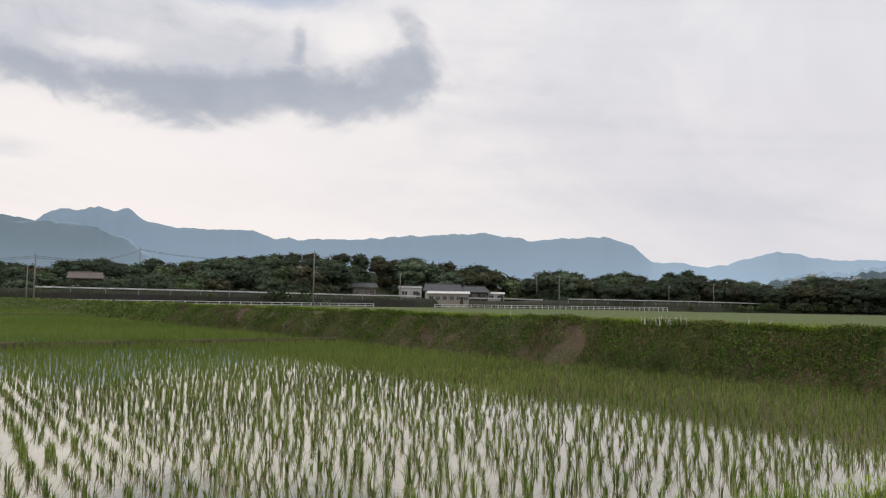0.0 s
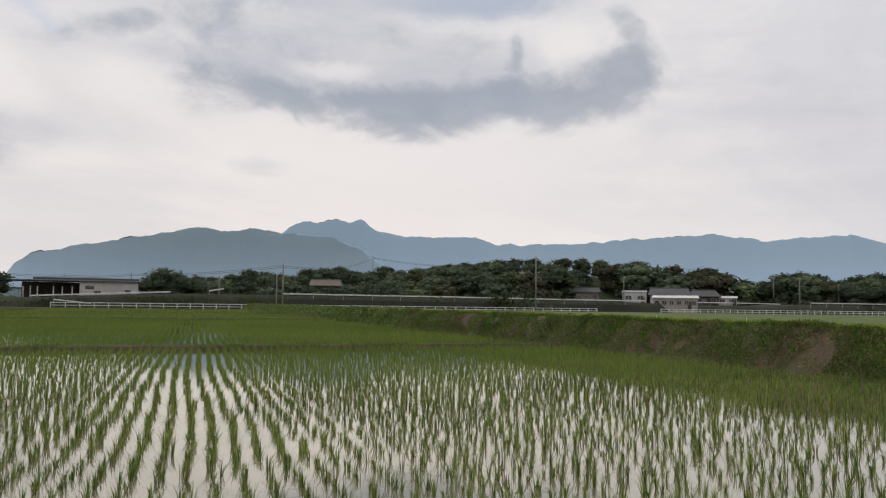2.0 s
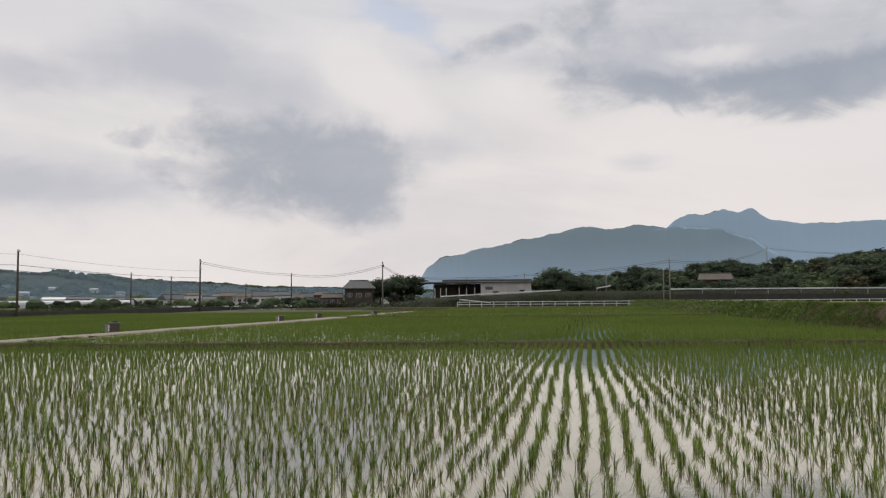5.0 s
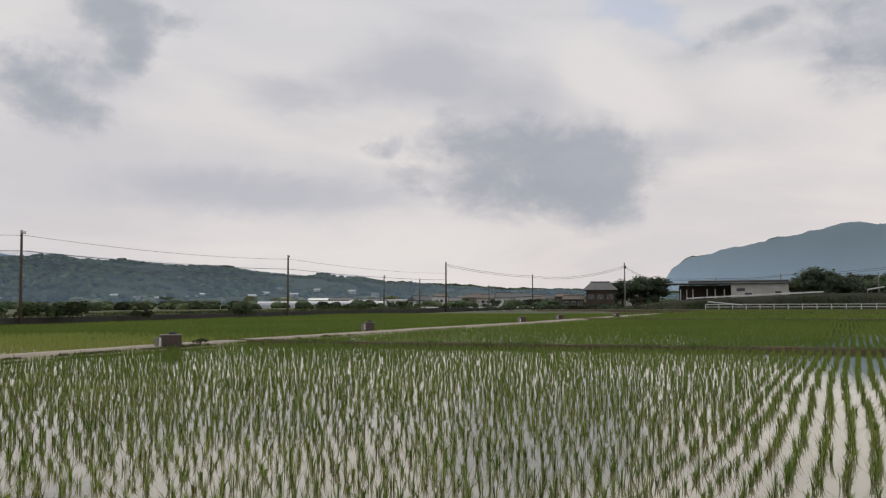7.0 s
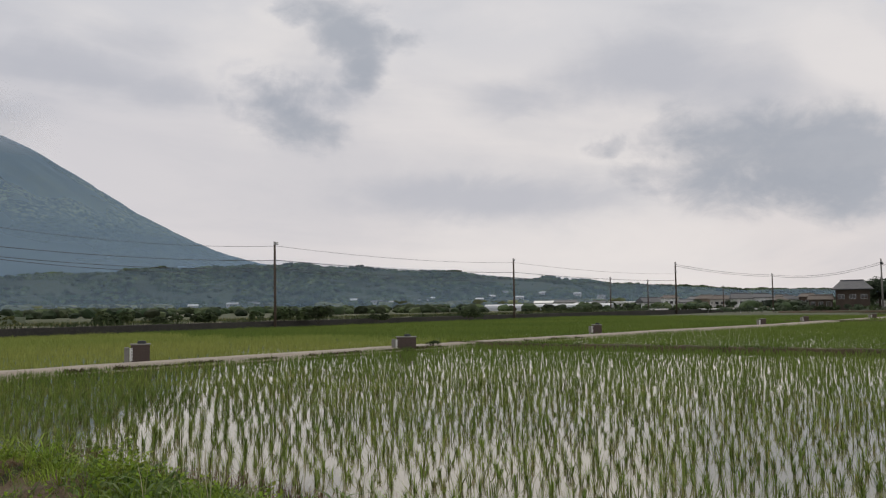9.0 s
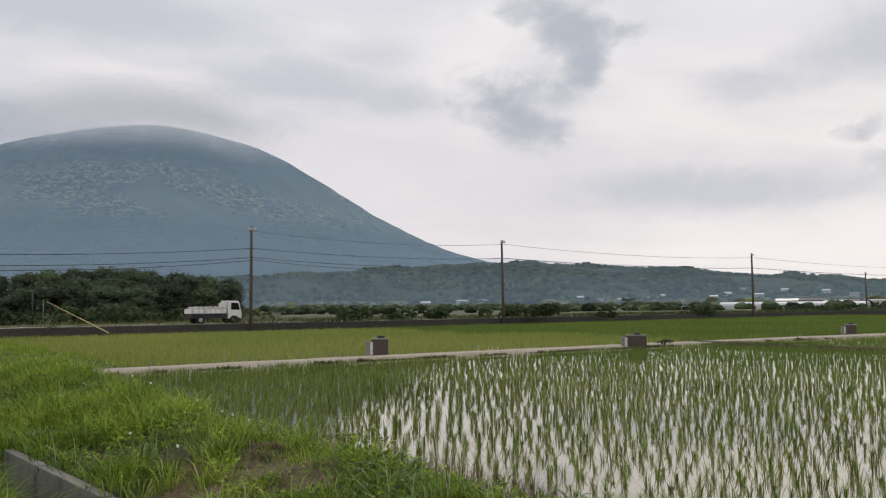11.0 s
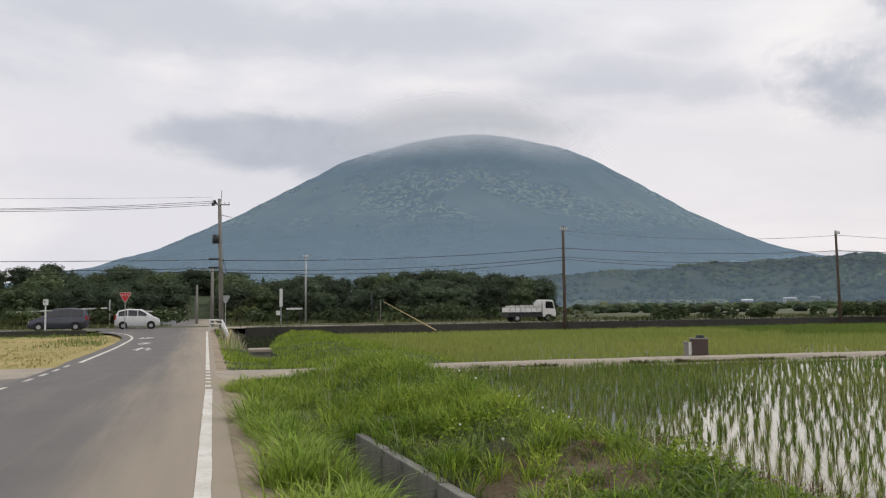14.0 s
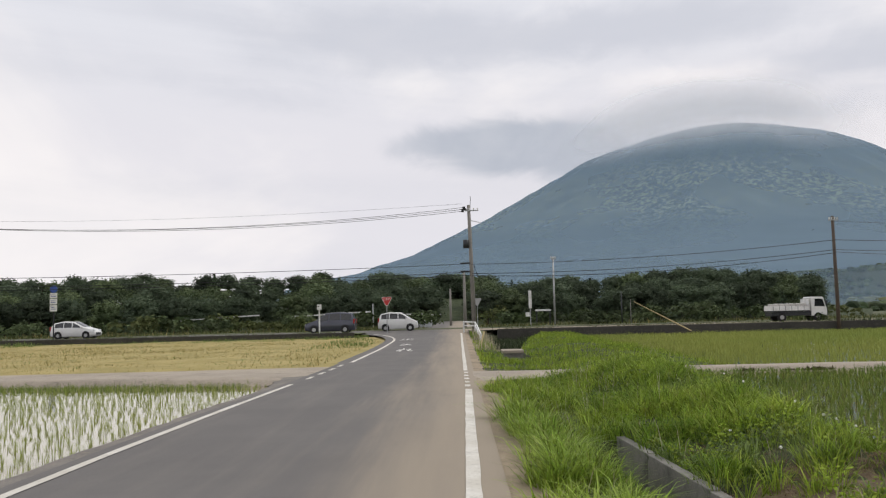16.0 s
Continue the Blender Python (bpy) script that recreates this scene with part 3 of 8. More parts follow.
def plateau_elev(A):
    pts = [(-40, 0.4), (8, 0.5), (14, 1.2), (19, 1.65), (24, 1.95), (28, 2.1), (32, 2.3), (36, 2.5), (40, 2.8), (42.0, 2.95), (43.2, 2.84), (46.5, 2.63), (50.1, 2.42), (53.6, 2.25), (56.8, 1.9), (59.9, 1.6), (60.9, 1.82), (62.3, 1.7), (63.8, 1.58), (65.4, 1.24), (67.4, 1.22), (68.9, 1.06), (71.7, 0.93), (73.7, 0.74), (77.6, 0.74), (84, 0.5), (92, 0.3)]
    return np.interp(A, [p[0] for p in pts], [p[1] for p in pts])

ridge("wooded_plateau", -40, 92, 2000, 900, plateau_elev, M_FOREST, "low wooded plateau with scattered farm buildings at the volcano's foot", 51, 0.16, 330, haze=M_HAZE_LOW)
def far_woods():
    """Crowns of the plateau's woods as low domes, far too many to count."""
    r = np.random.RandomState(71)
    n = 17000
    A = 12 + 74 * r.rand(n)
    K = 0.04 + 0.88 * r.rand(n) ** 0.8
    D = 2000 - 900 * (1 - K)
    crest = np.tan(np.radians(plateau_elev(A))) * 2000 + 1.6
    rise = -3 + (crest + 3) * np.sin(K * np.pi / 2) ** 1.15 * (1 + 0.16 * fbm(A * 60, K * 900, 51, 110.0, 5) * np.sin(K * np.pi))
    Z = rise + 0.010 * crest * fbm(A * 200, K * 40, 60, 22.0, 3) * K
    D = D + 63 * fbm(A * 80, K * 400, 71, 160.0, 4) * np.sin(K * np.pi)
    wood = fbm(A * 40, D, 73, 90.0, 3) > -0.25
    A, D, Z = A[wood], D[wood], Z[wood]
    n = len(A)
    X, Y = D * np.sin(np.radians(A)), D * np.cos(np.radians(A))
    R = (2.8 + 3.6 * r.rand(n) ** 1.5) * (0.7 + 0.3 * D / 1500)
    domes("far_woods", X, Y, Z, R, r, M_CROWNS, "dense dark tree crowns covering the plateau")

far_woods()

def far_groves():
    """Paler groves and bamboo at the foot of the plateau's woods."""
    r = np.random.RandomState(83)
    n = 2600
    A, D = 21 + 45 * r.rand(n), 985 + 170 * r.rand(n)
    X, Y = D * np.sin(np.radians(A)), D * np.cos(np.radians(A))
    keep = fbm(A, D * 0.01, 85, 2.4, 3) > 0.02
    X, Y = X[keep], Y[keep]
    domes("far_groves", X, Y, np.full(len(X), -0.5), 4.0 + 6.5 * r.rand(len(X)) ** 1.5, r, M_GROVE, "pale olive groves below the plateau's dark woods")

far_groves()

def field_trees():
    """Hedgerow trees and scrub scattered over the far plain."""
    r = np.random.RandomState(75)
    vs, fs = [], []
    bm = bmesh.new()
    bmesh.ops.create_icosphere(bm, subdivisions=2, radius=1.0)
    bv = np.array([v.co[:] for v in bm.verts])
    bf = [[v.index for v in f.verts] for f in bm.faces]
    bm.free()
    for k in range(430):
        a = 26 + 62 * r.rand()
        d = 230 + 850 * r.rand() ** 1.2
        if 78 < a and d < 300:
            continue
        for j in range(r.randint(2, 5)):
            s = (0.8 + 1.5 * r.rand()) * (0.7 + d / 900)
            c = np.array([d * math.sin(radians(a)) + r.normal(0, 4), d * math.cos(radians(a)) + r.normal(0, 4), -0.6 + s * 0.55])
            p = bv * s * (0.75 + 0.4 * r.rand(len(bv), 1)) * np.array([1.2, 1.2, 0.85]) + c
            n0 = len(vs)
            vs += [tuple(q) for q in p]
            fs += [tuple(n0 + i for i in f) for f in bf]
    ob = link_mesh("field_trees", vs, fs, M_CROWNS)
    tagged(ob, "scattered dark trees and scrub over the far plain", "trees", kind="stuff")

field_trees()
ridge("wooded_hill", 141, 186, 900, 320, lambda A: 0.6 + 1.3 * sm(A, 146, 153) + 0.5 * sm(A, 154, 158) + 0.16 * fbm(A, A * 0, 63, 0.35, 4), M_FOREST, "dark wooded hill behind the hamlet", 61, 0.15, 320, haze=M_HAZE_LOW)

# ---- lane, main road and their markings ----
def lane():
    ys = np.linspace(-40, 66.5, 140)
    def zf(U, Y):
        return road_z(Y) + 0.03 * (1 - ((U + 2.35) / 2.6) ** 2)
    ob = grid_sheet("road", np.linspace(-4.66, 0.30, 12), ys, zf, M_ASPHALT)
    return tagged(ob, "worn grey asphalt lane between paddies", "road", kind="structure")

lane()
sh = grid_sheet("shoulder", np.linspace(0.28, 0.95, 7), np.linspace(-40, 66.5, 200), lambda X, Y: road_z(Y) - 0.02 - 0.05 * ((X - 0.28) / 0.57) ** 2 + 0.012 * fbm(X, Y, 71, 0.4, 3), M_SAND)
tagged(sh, "sandy shoulder with grit along the lane", "shoulder", kind="structure")


def line_bend(y):
    """The near stretch of the right edge line swings slightly towards the lane's middle."""
    return -0.10 * np.clip((20 - np.asarray(y, float)) / 14, 0, 1)


def stripe(name, x0, x1, y0, y1, material=M_LINE, lift=0.036, bend=False):
    n = max(2, int((y1 - y0) / 0.6))
    r = np.random.RandomState(int(abs(x0 * 37 + y0 * 11)) + 3)
    ys = np.linspace(y0, y1, n)
    ob = grid_sheet(name, [x0, x1], ys, lambda X, Y: road_z(Y) + lift + 0.03 * (1 - ((X + 2.35) / 2.6) ** 2) , material,
                    place=lambda X, Y: (X + np.where(X == x0, 1, -1) * 0.014 * r.rand(*X.shape) + (line_bend(Y) if bend else 0), Y))
    return tagged(ob, "worn white road marking line", "road marking", kind="structure")

# right edge line, broken at the path's mouth; the left one swings out at the crossing
stripe("edge_line", -0.01, 0.15, -30, 18.2, lift=0.008, bend=True)
for y in (18.9, 20.1, 21.3, 22.5, 23.8):
    stripe("dash_line", -0.02, 0.12, y, y + 0.55, lift=0.008)
stripe("edge_line", -0.02, 0.12, 25.0, 61.5, lift=0.008)
stripe("edge_line", -4.46, -4.32, -30, 20.8, lift=0.008)
for k in range(4):
    stripe("dash_line", -4.42, -4.28, 22.6 + 2.0 * k, 23.6 + 2.0 * k, lift=0.008)


def curved_line():
    ys = np.linspace(31.0, 63.5, 40)
    cx = -4.3 - 2.6 * np.clip((ys - 50) / 13.5, 0, 1) ** 2.2
    ob = grid_sheet("edge_line", [0, 0.15], np.arange(40), lambda U, K: road_z(ys[K.astype(int)]) + 0.036 - 0.02, M_LINE, place=lambda U, K: (cx[K.astype(int)] + U, ys[K.astype(int)]))
    tagged(ob, "white edge line curving out to the crossing", "road marking", kind="structure")
    fl = grid_sheet("road_mouth", np.linspace(0, 1, 5), np.arange(40), lambda U, K: road_z(ys[K.astype(int)]) - 0.004, M_ASPHALT, place=lambda U, K: ((cx[K.astype(int)] - 0.5) * (1 - U) - 4.6 * U, ys[K.astype(int)]))
    tagged(fl, "asphalt of the lane widening at the crossing", "road", kind="structure")

curved_line()
stripe("edge_line", -0.05, 1.0, 24.55, 24.7, lift=-0.005)

# ---- main road on its low embankment ----
MAIN_Z = 0.22
mr = grid_sheet("main_road", np.linspace(-260, 420, 60), [65.6, 67.5, 69.5, 72.4], lambda X, Y: MAIN_Z + 0 * X, M_ASPHALT)
tagged(mr, "straight asphalt main road on a low embankment", "road", kind="structure")

def main_bank(x0, x1, name):
    ob = grid_sheet(name, np.linspace(x0, x1, max(4, int((x1 - x0) / 3))), [61.6, 62.2, 63.4, 65.6], lambda X, Y: np.interp(Y, [61.6, 62.2, 65.6], [0.28, 0.30, MAIN_Z - 0.01]) + 0.05 * fbm(X, Y, 81, 2.0, 3), M_TURF)
    return tagged(ob, "grassy verge above the retaining wall", "verge", kind="structure")

main_bank(2.75, 420, "verge_east")
main_bank(-260, -7.5, "verge_west")
for nm, x0, x1 in (("wall_east", 2.75, 420.0), ("wall_west", -260.0, -8.0)):
    bm = bmesh.new()
    box_mesh(bm, x0, x1, 61.2, 61.6, -0.6, 0.36, 0.02)
    tagged(part(nm, bm, M_DARKWALL), "dark weathered concrete retaining wall beside the main road", "retaining wall", kind="structure")
bv = grid_sheet("far_verge", np.linspace(-260, 420, 100), [72.4, 74, 78, 90, 150], lambda X, Y: np.interp(Y, [72.4, 74, 78, 90, 150], [MAIN_Z - 0.01, 0.3, 0.2, -0.1, -0.2]) + 0.12 * fbm(X, Y, 83, 6.0, 3), M_ROUGHTURF)
tagged(bv, "rough grass and weeds beyond the main road", "verge", kind="structure")

# ---- paddies ----
def paddy_water(name, x0, x1, ya, yb, label):
    xs = np.linspace(x0, x1, 24)
    ob = grid_sheet(name, xs, [0, 0.5, 1.0], lambda X, T: WATER_Z + 0 * X, M_WATER, place=lambda X, T: (X, ya(X) * (1 - T) + yb(X) * T))
    return tagged(ob, label, "paddy water", kind="structure")

ROW_SLOPE = -0.10

def rice(name, x0, x1, ya, yb, material, label, row=0.30, hill=0.17, per=9, high=0.31, wide=0.007, segs=2, keep=1.0, z=WATER_Z, seed=5, slope=ROW_SLOPE, mask=None):
    """Rice hills in planted rows between two lines of y; the rows run along x."""
    r = np.random.RandomState(seed)
    xs = np.arange(x0, x1, hill)
    cs = np.arange(-60, 80, row)
    X, C = np.meshgrid(xs, cs, indexing="ij")
    X = X + r.normal(0, 0.040, X.shape)
    Y = C + slope * X + r.normal(0, 0.031, X.shape) + 0.04 * np.sin(X * 0.35 + C * 0.3) + 0.035 * fbm(X, C * 3.0, seed + 7, 2.6, 2)
    ok = (Y > ya(X)) & (Y < yb(X)) & (r.rand(*X.shape) < keep - 0.05)
    if mask:
        ok &= mask(X, Y)
    hx, hy = X[ok], Y[ok]
    vig = np.clip(1.0 + 0.22 * fbm(hx, hy, seed + 3, 3.0, 3) + r.normal(0, 0.20, hx.shape), 0.35, 1.6)
    n = len(hx)
    rep = lambda a: np.repeat(a, per)
    turn = r.rand(n * per) * 2 * np.pi
    off = 0.004 + 0.020 * r.rand(n * per)
    base = np.stack([rep(hx) + np.cos(turn) * off, rep(hy) + np.sin(turn) * off, np.full(n * per, z - 0.02)], -1)
    h = high * rep(vig) * (0.55 + 0.5 * r.rand(n * per))
    lean = np.abs(r.normal(0.38, 0.28, n * per))
    ob = blades(name, base, h, wide * (0.7 + 0.6 * r.rand(n * per)), turn + r.normal(0, 0.4, n * per), lean, material, segs)
    return tagged(ob, label, "rice plants", kind="stuff")

# where the ditch and the paddy's edge run beside the lane
def ditch_x(y):
    """The paddy-side wall of the ditch."""
    y = np.asarray(y, float)
    return 2.80 - 0.068 * np.maximum(y, 0) + 0.12 * np.minimum(y, 0)

def edge_shift(y):
    """The paddy comes closer to the lane south of here."""
    return np.interp(y, [-40, -10, -7, 0, 5], [-1.5, -1.0, -0.65, 0.0, 0.0])


near_a, near_b = lambda x: foot_y(x) + 0.35, lambda x: path_y(x) - 1.45
paddy_water("paddy_water_near", 2.9, 33.1, lambda x: foot_y(x) - 0.5, lambda x: path_y(x) - 0.8, "still muddy water of the flooded paddy mirroring the sky")
rice("rice_near", 3.4, 18.0, near_a, near_b, M_RICE, "young green rice plants in rows standing in water", hill=0.225, per=13, high=0.255, wide=0.0102, segs=2, seed=5, mask=lambda x, y: x > 5.3 + np.interp(y, [9, 16, 22], [0.0, 0.25, 0.8]) + edge_shift(y) + 0.1 * np.sin(y * 1.7))
# added plants: their edge follows where the water mirrors the dark cone
rice("rice_corner", 3.4, 18.0, lambda x: 6.5 + 0 * x, near_b, M_RICE_FAR, "extra young rice added in the paddy corner that mirrors the volcano", hill=0.225, per=6, high=0.26, wide=0.012, segs=2, seed=16, mask=lambda x, y: (x > 5.4 + np.interp(y, [9, 16, 22], [0.0, 0.25, 0.8]) + edge_shift(y)) & (x < 0.66 * y + 1.5 * fbm(x, y, 191, 1.5, 2)))
rice("rice_mid", 18.0, 32.7, near_a, near_b, M_RICE_FAR, "young green rice plants in rows standing in water", hill=0.225, per=8, high=0.25, wide=0.013, segs=2, seed=6)
paddy_water("paddy_water_second", 33.4, 84.0, lambda x: foot_y(x) - 0.3, lambda x: path_y(x) - 0.8, "still water of the second flooded paddy")
rice("rice_second", 33.8, 84.0, lambda x: foot_y(x) + 0.3, lambda x: path_y(x) - 1.5, M_RICE_FAR, "dense young rice in the second paddy", hill=0.22, per=6, wide=0.022, segs=1, high=0.24, seed=8, keep=1.0)
paddy_water("paddy_water_north", 7.6, 120.0, lambda x: path_y(x) + 0.8, lambda x: 0 * x + 60.2, "shallow water of the paddy below the main road")
rice("rice_north", 8.5, 44.0, lambda x: path_y(x) + 1.6, lambda x: 0 * x + 59.6, M_RICE_YEL, "pale yellow-green rice in the paddy below the main road", row=0.33, hill=0.28, per=6, wide=0.030, segs=1, high=0.30, seed=9, slope=-0.03, mask=lambda x, y: x < 36 + 5 * fbm(x, y, 87, 6.0, 3))
rice("rice_north_green", 30.0, 120.0, lambda x: path_y(x) + 1.6, lambda x: 0 * x + 59.6, M_RICE_FAR, "green rice in the paddy below the main road", row=0.33, hill=0.28, per=6, wide=0.030, segs=1, high=0.30, seed=9, slope=-0.03, mask=lambda x, y: x >= 36 + 5 * fbm(x, y, 87, 6.0, 3))
paddy_water("paddy_water_third", 84.6, 160.0, lambda x: foot_y(x), lambda x: path_y(x) - 0.8, "water of the far paddy")
rice("rice_third", 84.8, 160.0, lambda x: foot_y(x) + 0.3, lambda x: path_y(x) - 1.5, M_RICE_FAR, "far paddy full of pale green rice", row=0.45, hill=0.5, per=4, wide=0.06, segs=1, high=0.4, seed=10)
paddy_water("paddy_water_west", -60.0, -4.95, lambda x: 0 * x - 20, lambda x: 24.6 - 0.12 * (x + 6), "still water of the paddy beside the lane")
rice("rice_west", -24.0, -5.45, lambda x: 0 * x + 4.0, lambda x: 24.0 - 0.12 * (x + 6), M_RICE_YEL, "sparse young rice in mirror-like water beside the lane", row=0.28, hill=0.20, per=8, wide=0.007, segs=2, high=0.19, seed=12)
# strip added for the olive band: rice plus the grassy edge's reflection
rice("rice_west_edge", -24.0, -6.2, lambda x: 21.6 - 0.12 * (x + 6), lambda x: 24.3 - 0.12 * (x + 6), M_RICE_FAR, "dense rice along the side path, added for its olive reflection too", row=0.2, hill=0.14, per=5, wide=0.012, segs=1, high=0.2, seed=13)


def bund(name, x0, x1, w, h, yc=None, xc=None, y0=0, y1=0, material=M_BANK, label="low earthen bund between two paddies"):
    """A low rounded earth ridge, along x (yc a function) or along y (xc a number)."""
    us = np.linspace(-1, 1, 9)
    if yc:
        ss = np.arange(x0, x1 + 0.1, 0.5)
        S, U = np.meshgrid(ss, us, indexing="ij")
        X, Y = S, yc(S) + U * w / 2 + 0.05 * fbm(S, U, 91, 1.5, 3)
    else:
        ss = np.arange(y0, y1 + 0.1, 0.5)
        S, U = np.meshgrid(ss, us, indexing="ij")
        X, Y = xc + U * w / 2 + 0.05 * fbm(S, U, 92, 1.5, 3), S
    Z = WATER_Z - 0.05 + (h + 0.05) * (1 - U ** 4) + 0.03 * fbm(S, U * 3, 93, 0.8, 3)
    nx, ny = X.shape
    i = np.arange(nx * ny).reshape(nx, ny)
    q = np.stack([i[:-1, :-1], i[1:, :-1], i[1:, 1:], i[:-1, 1:]], -1).reshape(-1, 4)
    ob = np_mesh(name, np.stack([X, Y, Z], -1).reshape(-1, 3), q.ravel(), np.arange(len(q)) * 4, material, None, True)
    return tagged(ob, label, "bund", kind="structure")

bund("bund_middle", 0, 0, 0.55, 0.16, xc=33.25, y0=-20.5, y1=24.2)
bund("bund_far", 0, 0, 0.7, 0.18, xc=84.3, y0=-22.5, y1=20.5)
bund("bund_end", 0, 0, 0.9, 0.25, xc=122.0, y0=-24, y1=18)
bund("bund_last", 0, 0, 1.6, 0.3, xc=160.3, y0=-30, y1=40)

# concrete farm path along the paddy's north side
pa = grid_sheet("farm_path", np.concatenate([[5.6, 6.2], np.arange(7, 122, 1.5)]), [-0.92, -0.75, 0.0, 0.65, 0.83], lambda X, V: np.interp(V, [-0.92, -0.75, 0.65, 0.83], [-0.34, -0.17, -0.17, -0.34]) + 0.012 * fbm(X, V, 95, 1.0, 2), M_CONCRETE, place=lambda X, V: (X, path_y(X) + V + 0.05 * fbm(X, V, 96, 1.2, 3)))
tagged(pa, "pale concrete farm path between paddies", "path", kind="structure")

# ---- the long grass bank on the south side and the field above it ----
def long_bank():
    ss = np.arange(2.0, 166, 0.35)
    us = np.linspace(0, 1, 15)
    S, U = np.meshgrid(ss, us, indexing="ij")
    prof = np.interp(U, [0, 0.08, 0.45, 0.8, 1.0], [-0.38, -0.2, 0.45, 0.98, 1.05])
    Z = prof + 0.20 * fbm(S, U * 2.2, 101, 1.3, 4) * np.sin(np.pi * np.clip(U + 0.08, 0, 1)) + 0.05 * fbm(S, U, 103, 4.0, 3)
    Y = foot_y(S) - U * 1.75 + 0.22 * fbm(S, U * 2, 102, 2.2, 4)
    nx, ny = S.shape
    i = np.arange(nx * ny).reshape(nx, ny)
    q = np.stack([i[:-1, :-1], i[:-1, 1:], i[1:, 1:], i[1:, :-1]], -1).reshape(-1, 4)
    ob = np_mesh("long_bank", np.stack([S, Y, Z], -1).reshape(-1, 3), q.ravel(), np.arange(len(q)) * 4, M_BANK, None, True)
    tagged(ob, "steep earth bank with patchy grass, weeds and bare soil", "bank", kind="structure")
    top = grid_sheet("upper_field", np.arange(2.0, 166, 2.0), [0, 1, 4, 12, 40, 90, 170], lambda X, V: np.interp(V, [0, 1, 12, 40, 170], [1.04, 1.0, 0.85, 0.3, 0.0]) + 0.05 * fbm(X, V, 105, 2.0, 3), M_TURF, place=lambda X, V: (X, foot_y(X) - 1.72 - V))
    tagged(top, "green field on the terrace above the bank", "field", kind="structure")

long_bank()

def verge_z(X, Y):
    d = ditch_x(Y)
    u = np.clip((X - 0.6) / 0.9, 0, 1)
    zl = -0.06 - 0.06 * np.clip((0.95 - X) / 0.3, 0, 1) - 0.10 * u - 0.10 * np.clip((X - d + 1.2) / 0.6, 0, 1) * (Y < 12.5)
    crest = np.interp(Y, [-40, -3, 4, 9, 13, 18, 21, 22.4, 23.0], [-0.1, -0.08, 0.06, 0.14, 0.22, 0.36, 0.34, 0.1, -0.15])
    top = np.interp(Y, [0, 9, 16, 22], [3.95, 3.95, 4.15, 4.6]) + edge_shift(Y)
    u = np.clip((X - d - 0.12) / (top - d - 0.12), 0, 1)
    zr = -0.16 + (crest + 0.16) * u * u * (3 - 2 * u)
    v = np.clip((X - top) / 1.2, 0, 1)
    zr = zr + (-0.44 - crest) * v * v * (3 - 2 * v)
    w = np.clip((Y - 12.0) / 2.5, 0, 1)
    gap = np.clip((X - d + 0.65) / 0.75, 0, 1)
    z = np.where(X > d, zr, zl)
    z = np.where((X > d - 0.65) & (X <= d + 0.1), (zl * (1 - gap) + zr * gap), z)
    return z + np.interp(Y, [0, 10, 22], [0, 0, -0.10]) + 0.05 * fbm(X, Y, 111, 0.9, 3) + np.where(X > d + 0.15, 0.10 * fbm(X, Y, 112, 1.1, 2), 0)

def in_ditch(X, Y):
    d = ditch_x(Y)
    return (X > d - 0.62) & (X < d + 0.09) & (Y < 11.4)

xs = np.concatenate([np.linspace(0.55, 3.6, 62), np.linspace(3.68, 6.35, 34)])
vg = grid_sheet("verge_near", xs, np.linspace(-40, 23.2, 200), lambda X, Y: np.where(in_ditch(X, Y), -0.62, verge_z(X, Y)), M_SHADED_SOD)
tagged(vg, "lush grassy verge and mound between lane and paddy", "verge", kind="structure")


def ditch():
    """Concrete ditch walls in cast lengths, with dark water in the bottom."""
    for side, name in ((0.0, "ditch_wall_far"), (-0.66, "ditch_wall_near")):
        root = new(name)
        root.empty_display_size = 0.1
        tagged(root, "weathered grey concrete ditch wall in cast lengths", "ditch wall", kind="structure")
        y = -14.0
        k = 0
        while y < 11.3:
            y1 = min(y + 2.0, 11.4)
            bm = bmesh.new()
            box_mesh(bm, -0.06, 0.06, 0, y1 - y - 0.012, -0.62, 0.0, 0.012)
            a = math.atan2(float(ditch_x(y1) - ditch_x(y)), y1 - y)
            ob = part("segment", bm, M_OLDCONCRETE, root)
            ob.matrix_world = Matrix.Translation((float(ditch_x(y)) + side + 0.03, y, -0.13 + 0.012 * math.sin(k * 2.3) - (0.22 if side else 0))) @ Matrix.Rotation(-a, 4, "Z")
            y, k = y1, k + 1
    w = grid_sheet("ditch_water", [0, 1], np.linspace(-14, 11.5, 12), lambda U, Y: -0.57 + 0 * U, M_MUD, place=lambda U, Y: (ditch_x(Y) - 0.6 + 0.6 * U, Y))
    tagged(w, "dark mud in the bottom of the ditch", "ditch water", kind="structure")

ditch()

# ---- apron where the farm path meets the lane ----
ap = grid_sheet("apron", np.linspace(0, 1, 16), np.linspace(-1, 1, 5), lambda U, V: -0.12 - 0.06 * U + 0.012 * fbm(U * 6, V * 2, 97, 0.7, 3), M_CONCRETE,
                place=lambda U, V: (0.25 + 6.2 * U, 22.75 + 2.3 * U ** 1.4 + V * (1.75 - 0.7 * np.minimum(U * 1.6, 1))))
tagged(ap, "pale cracked concrete apron joining path and lane", "apron", kind="structure")

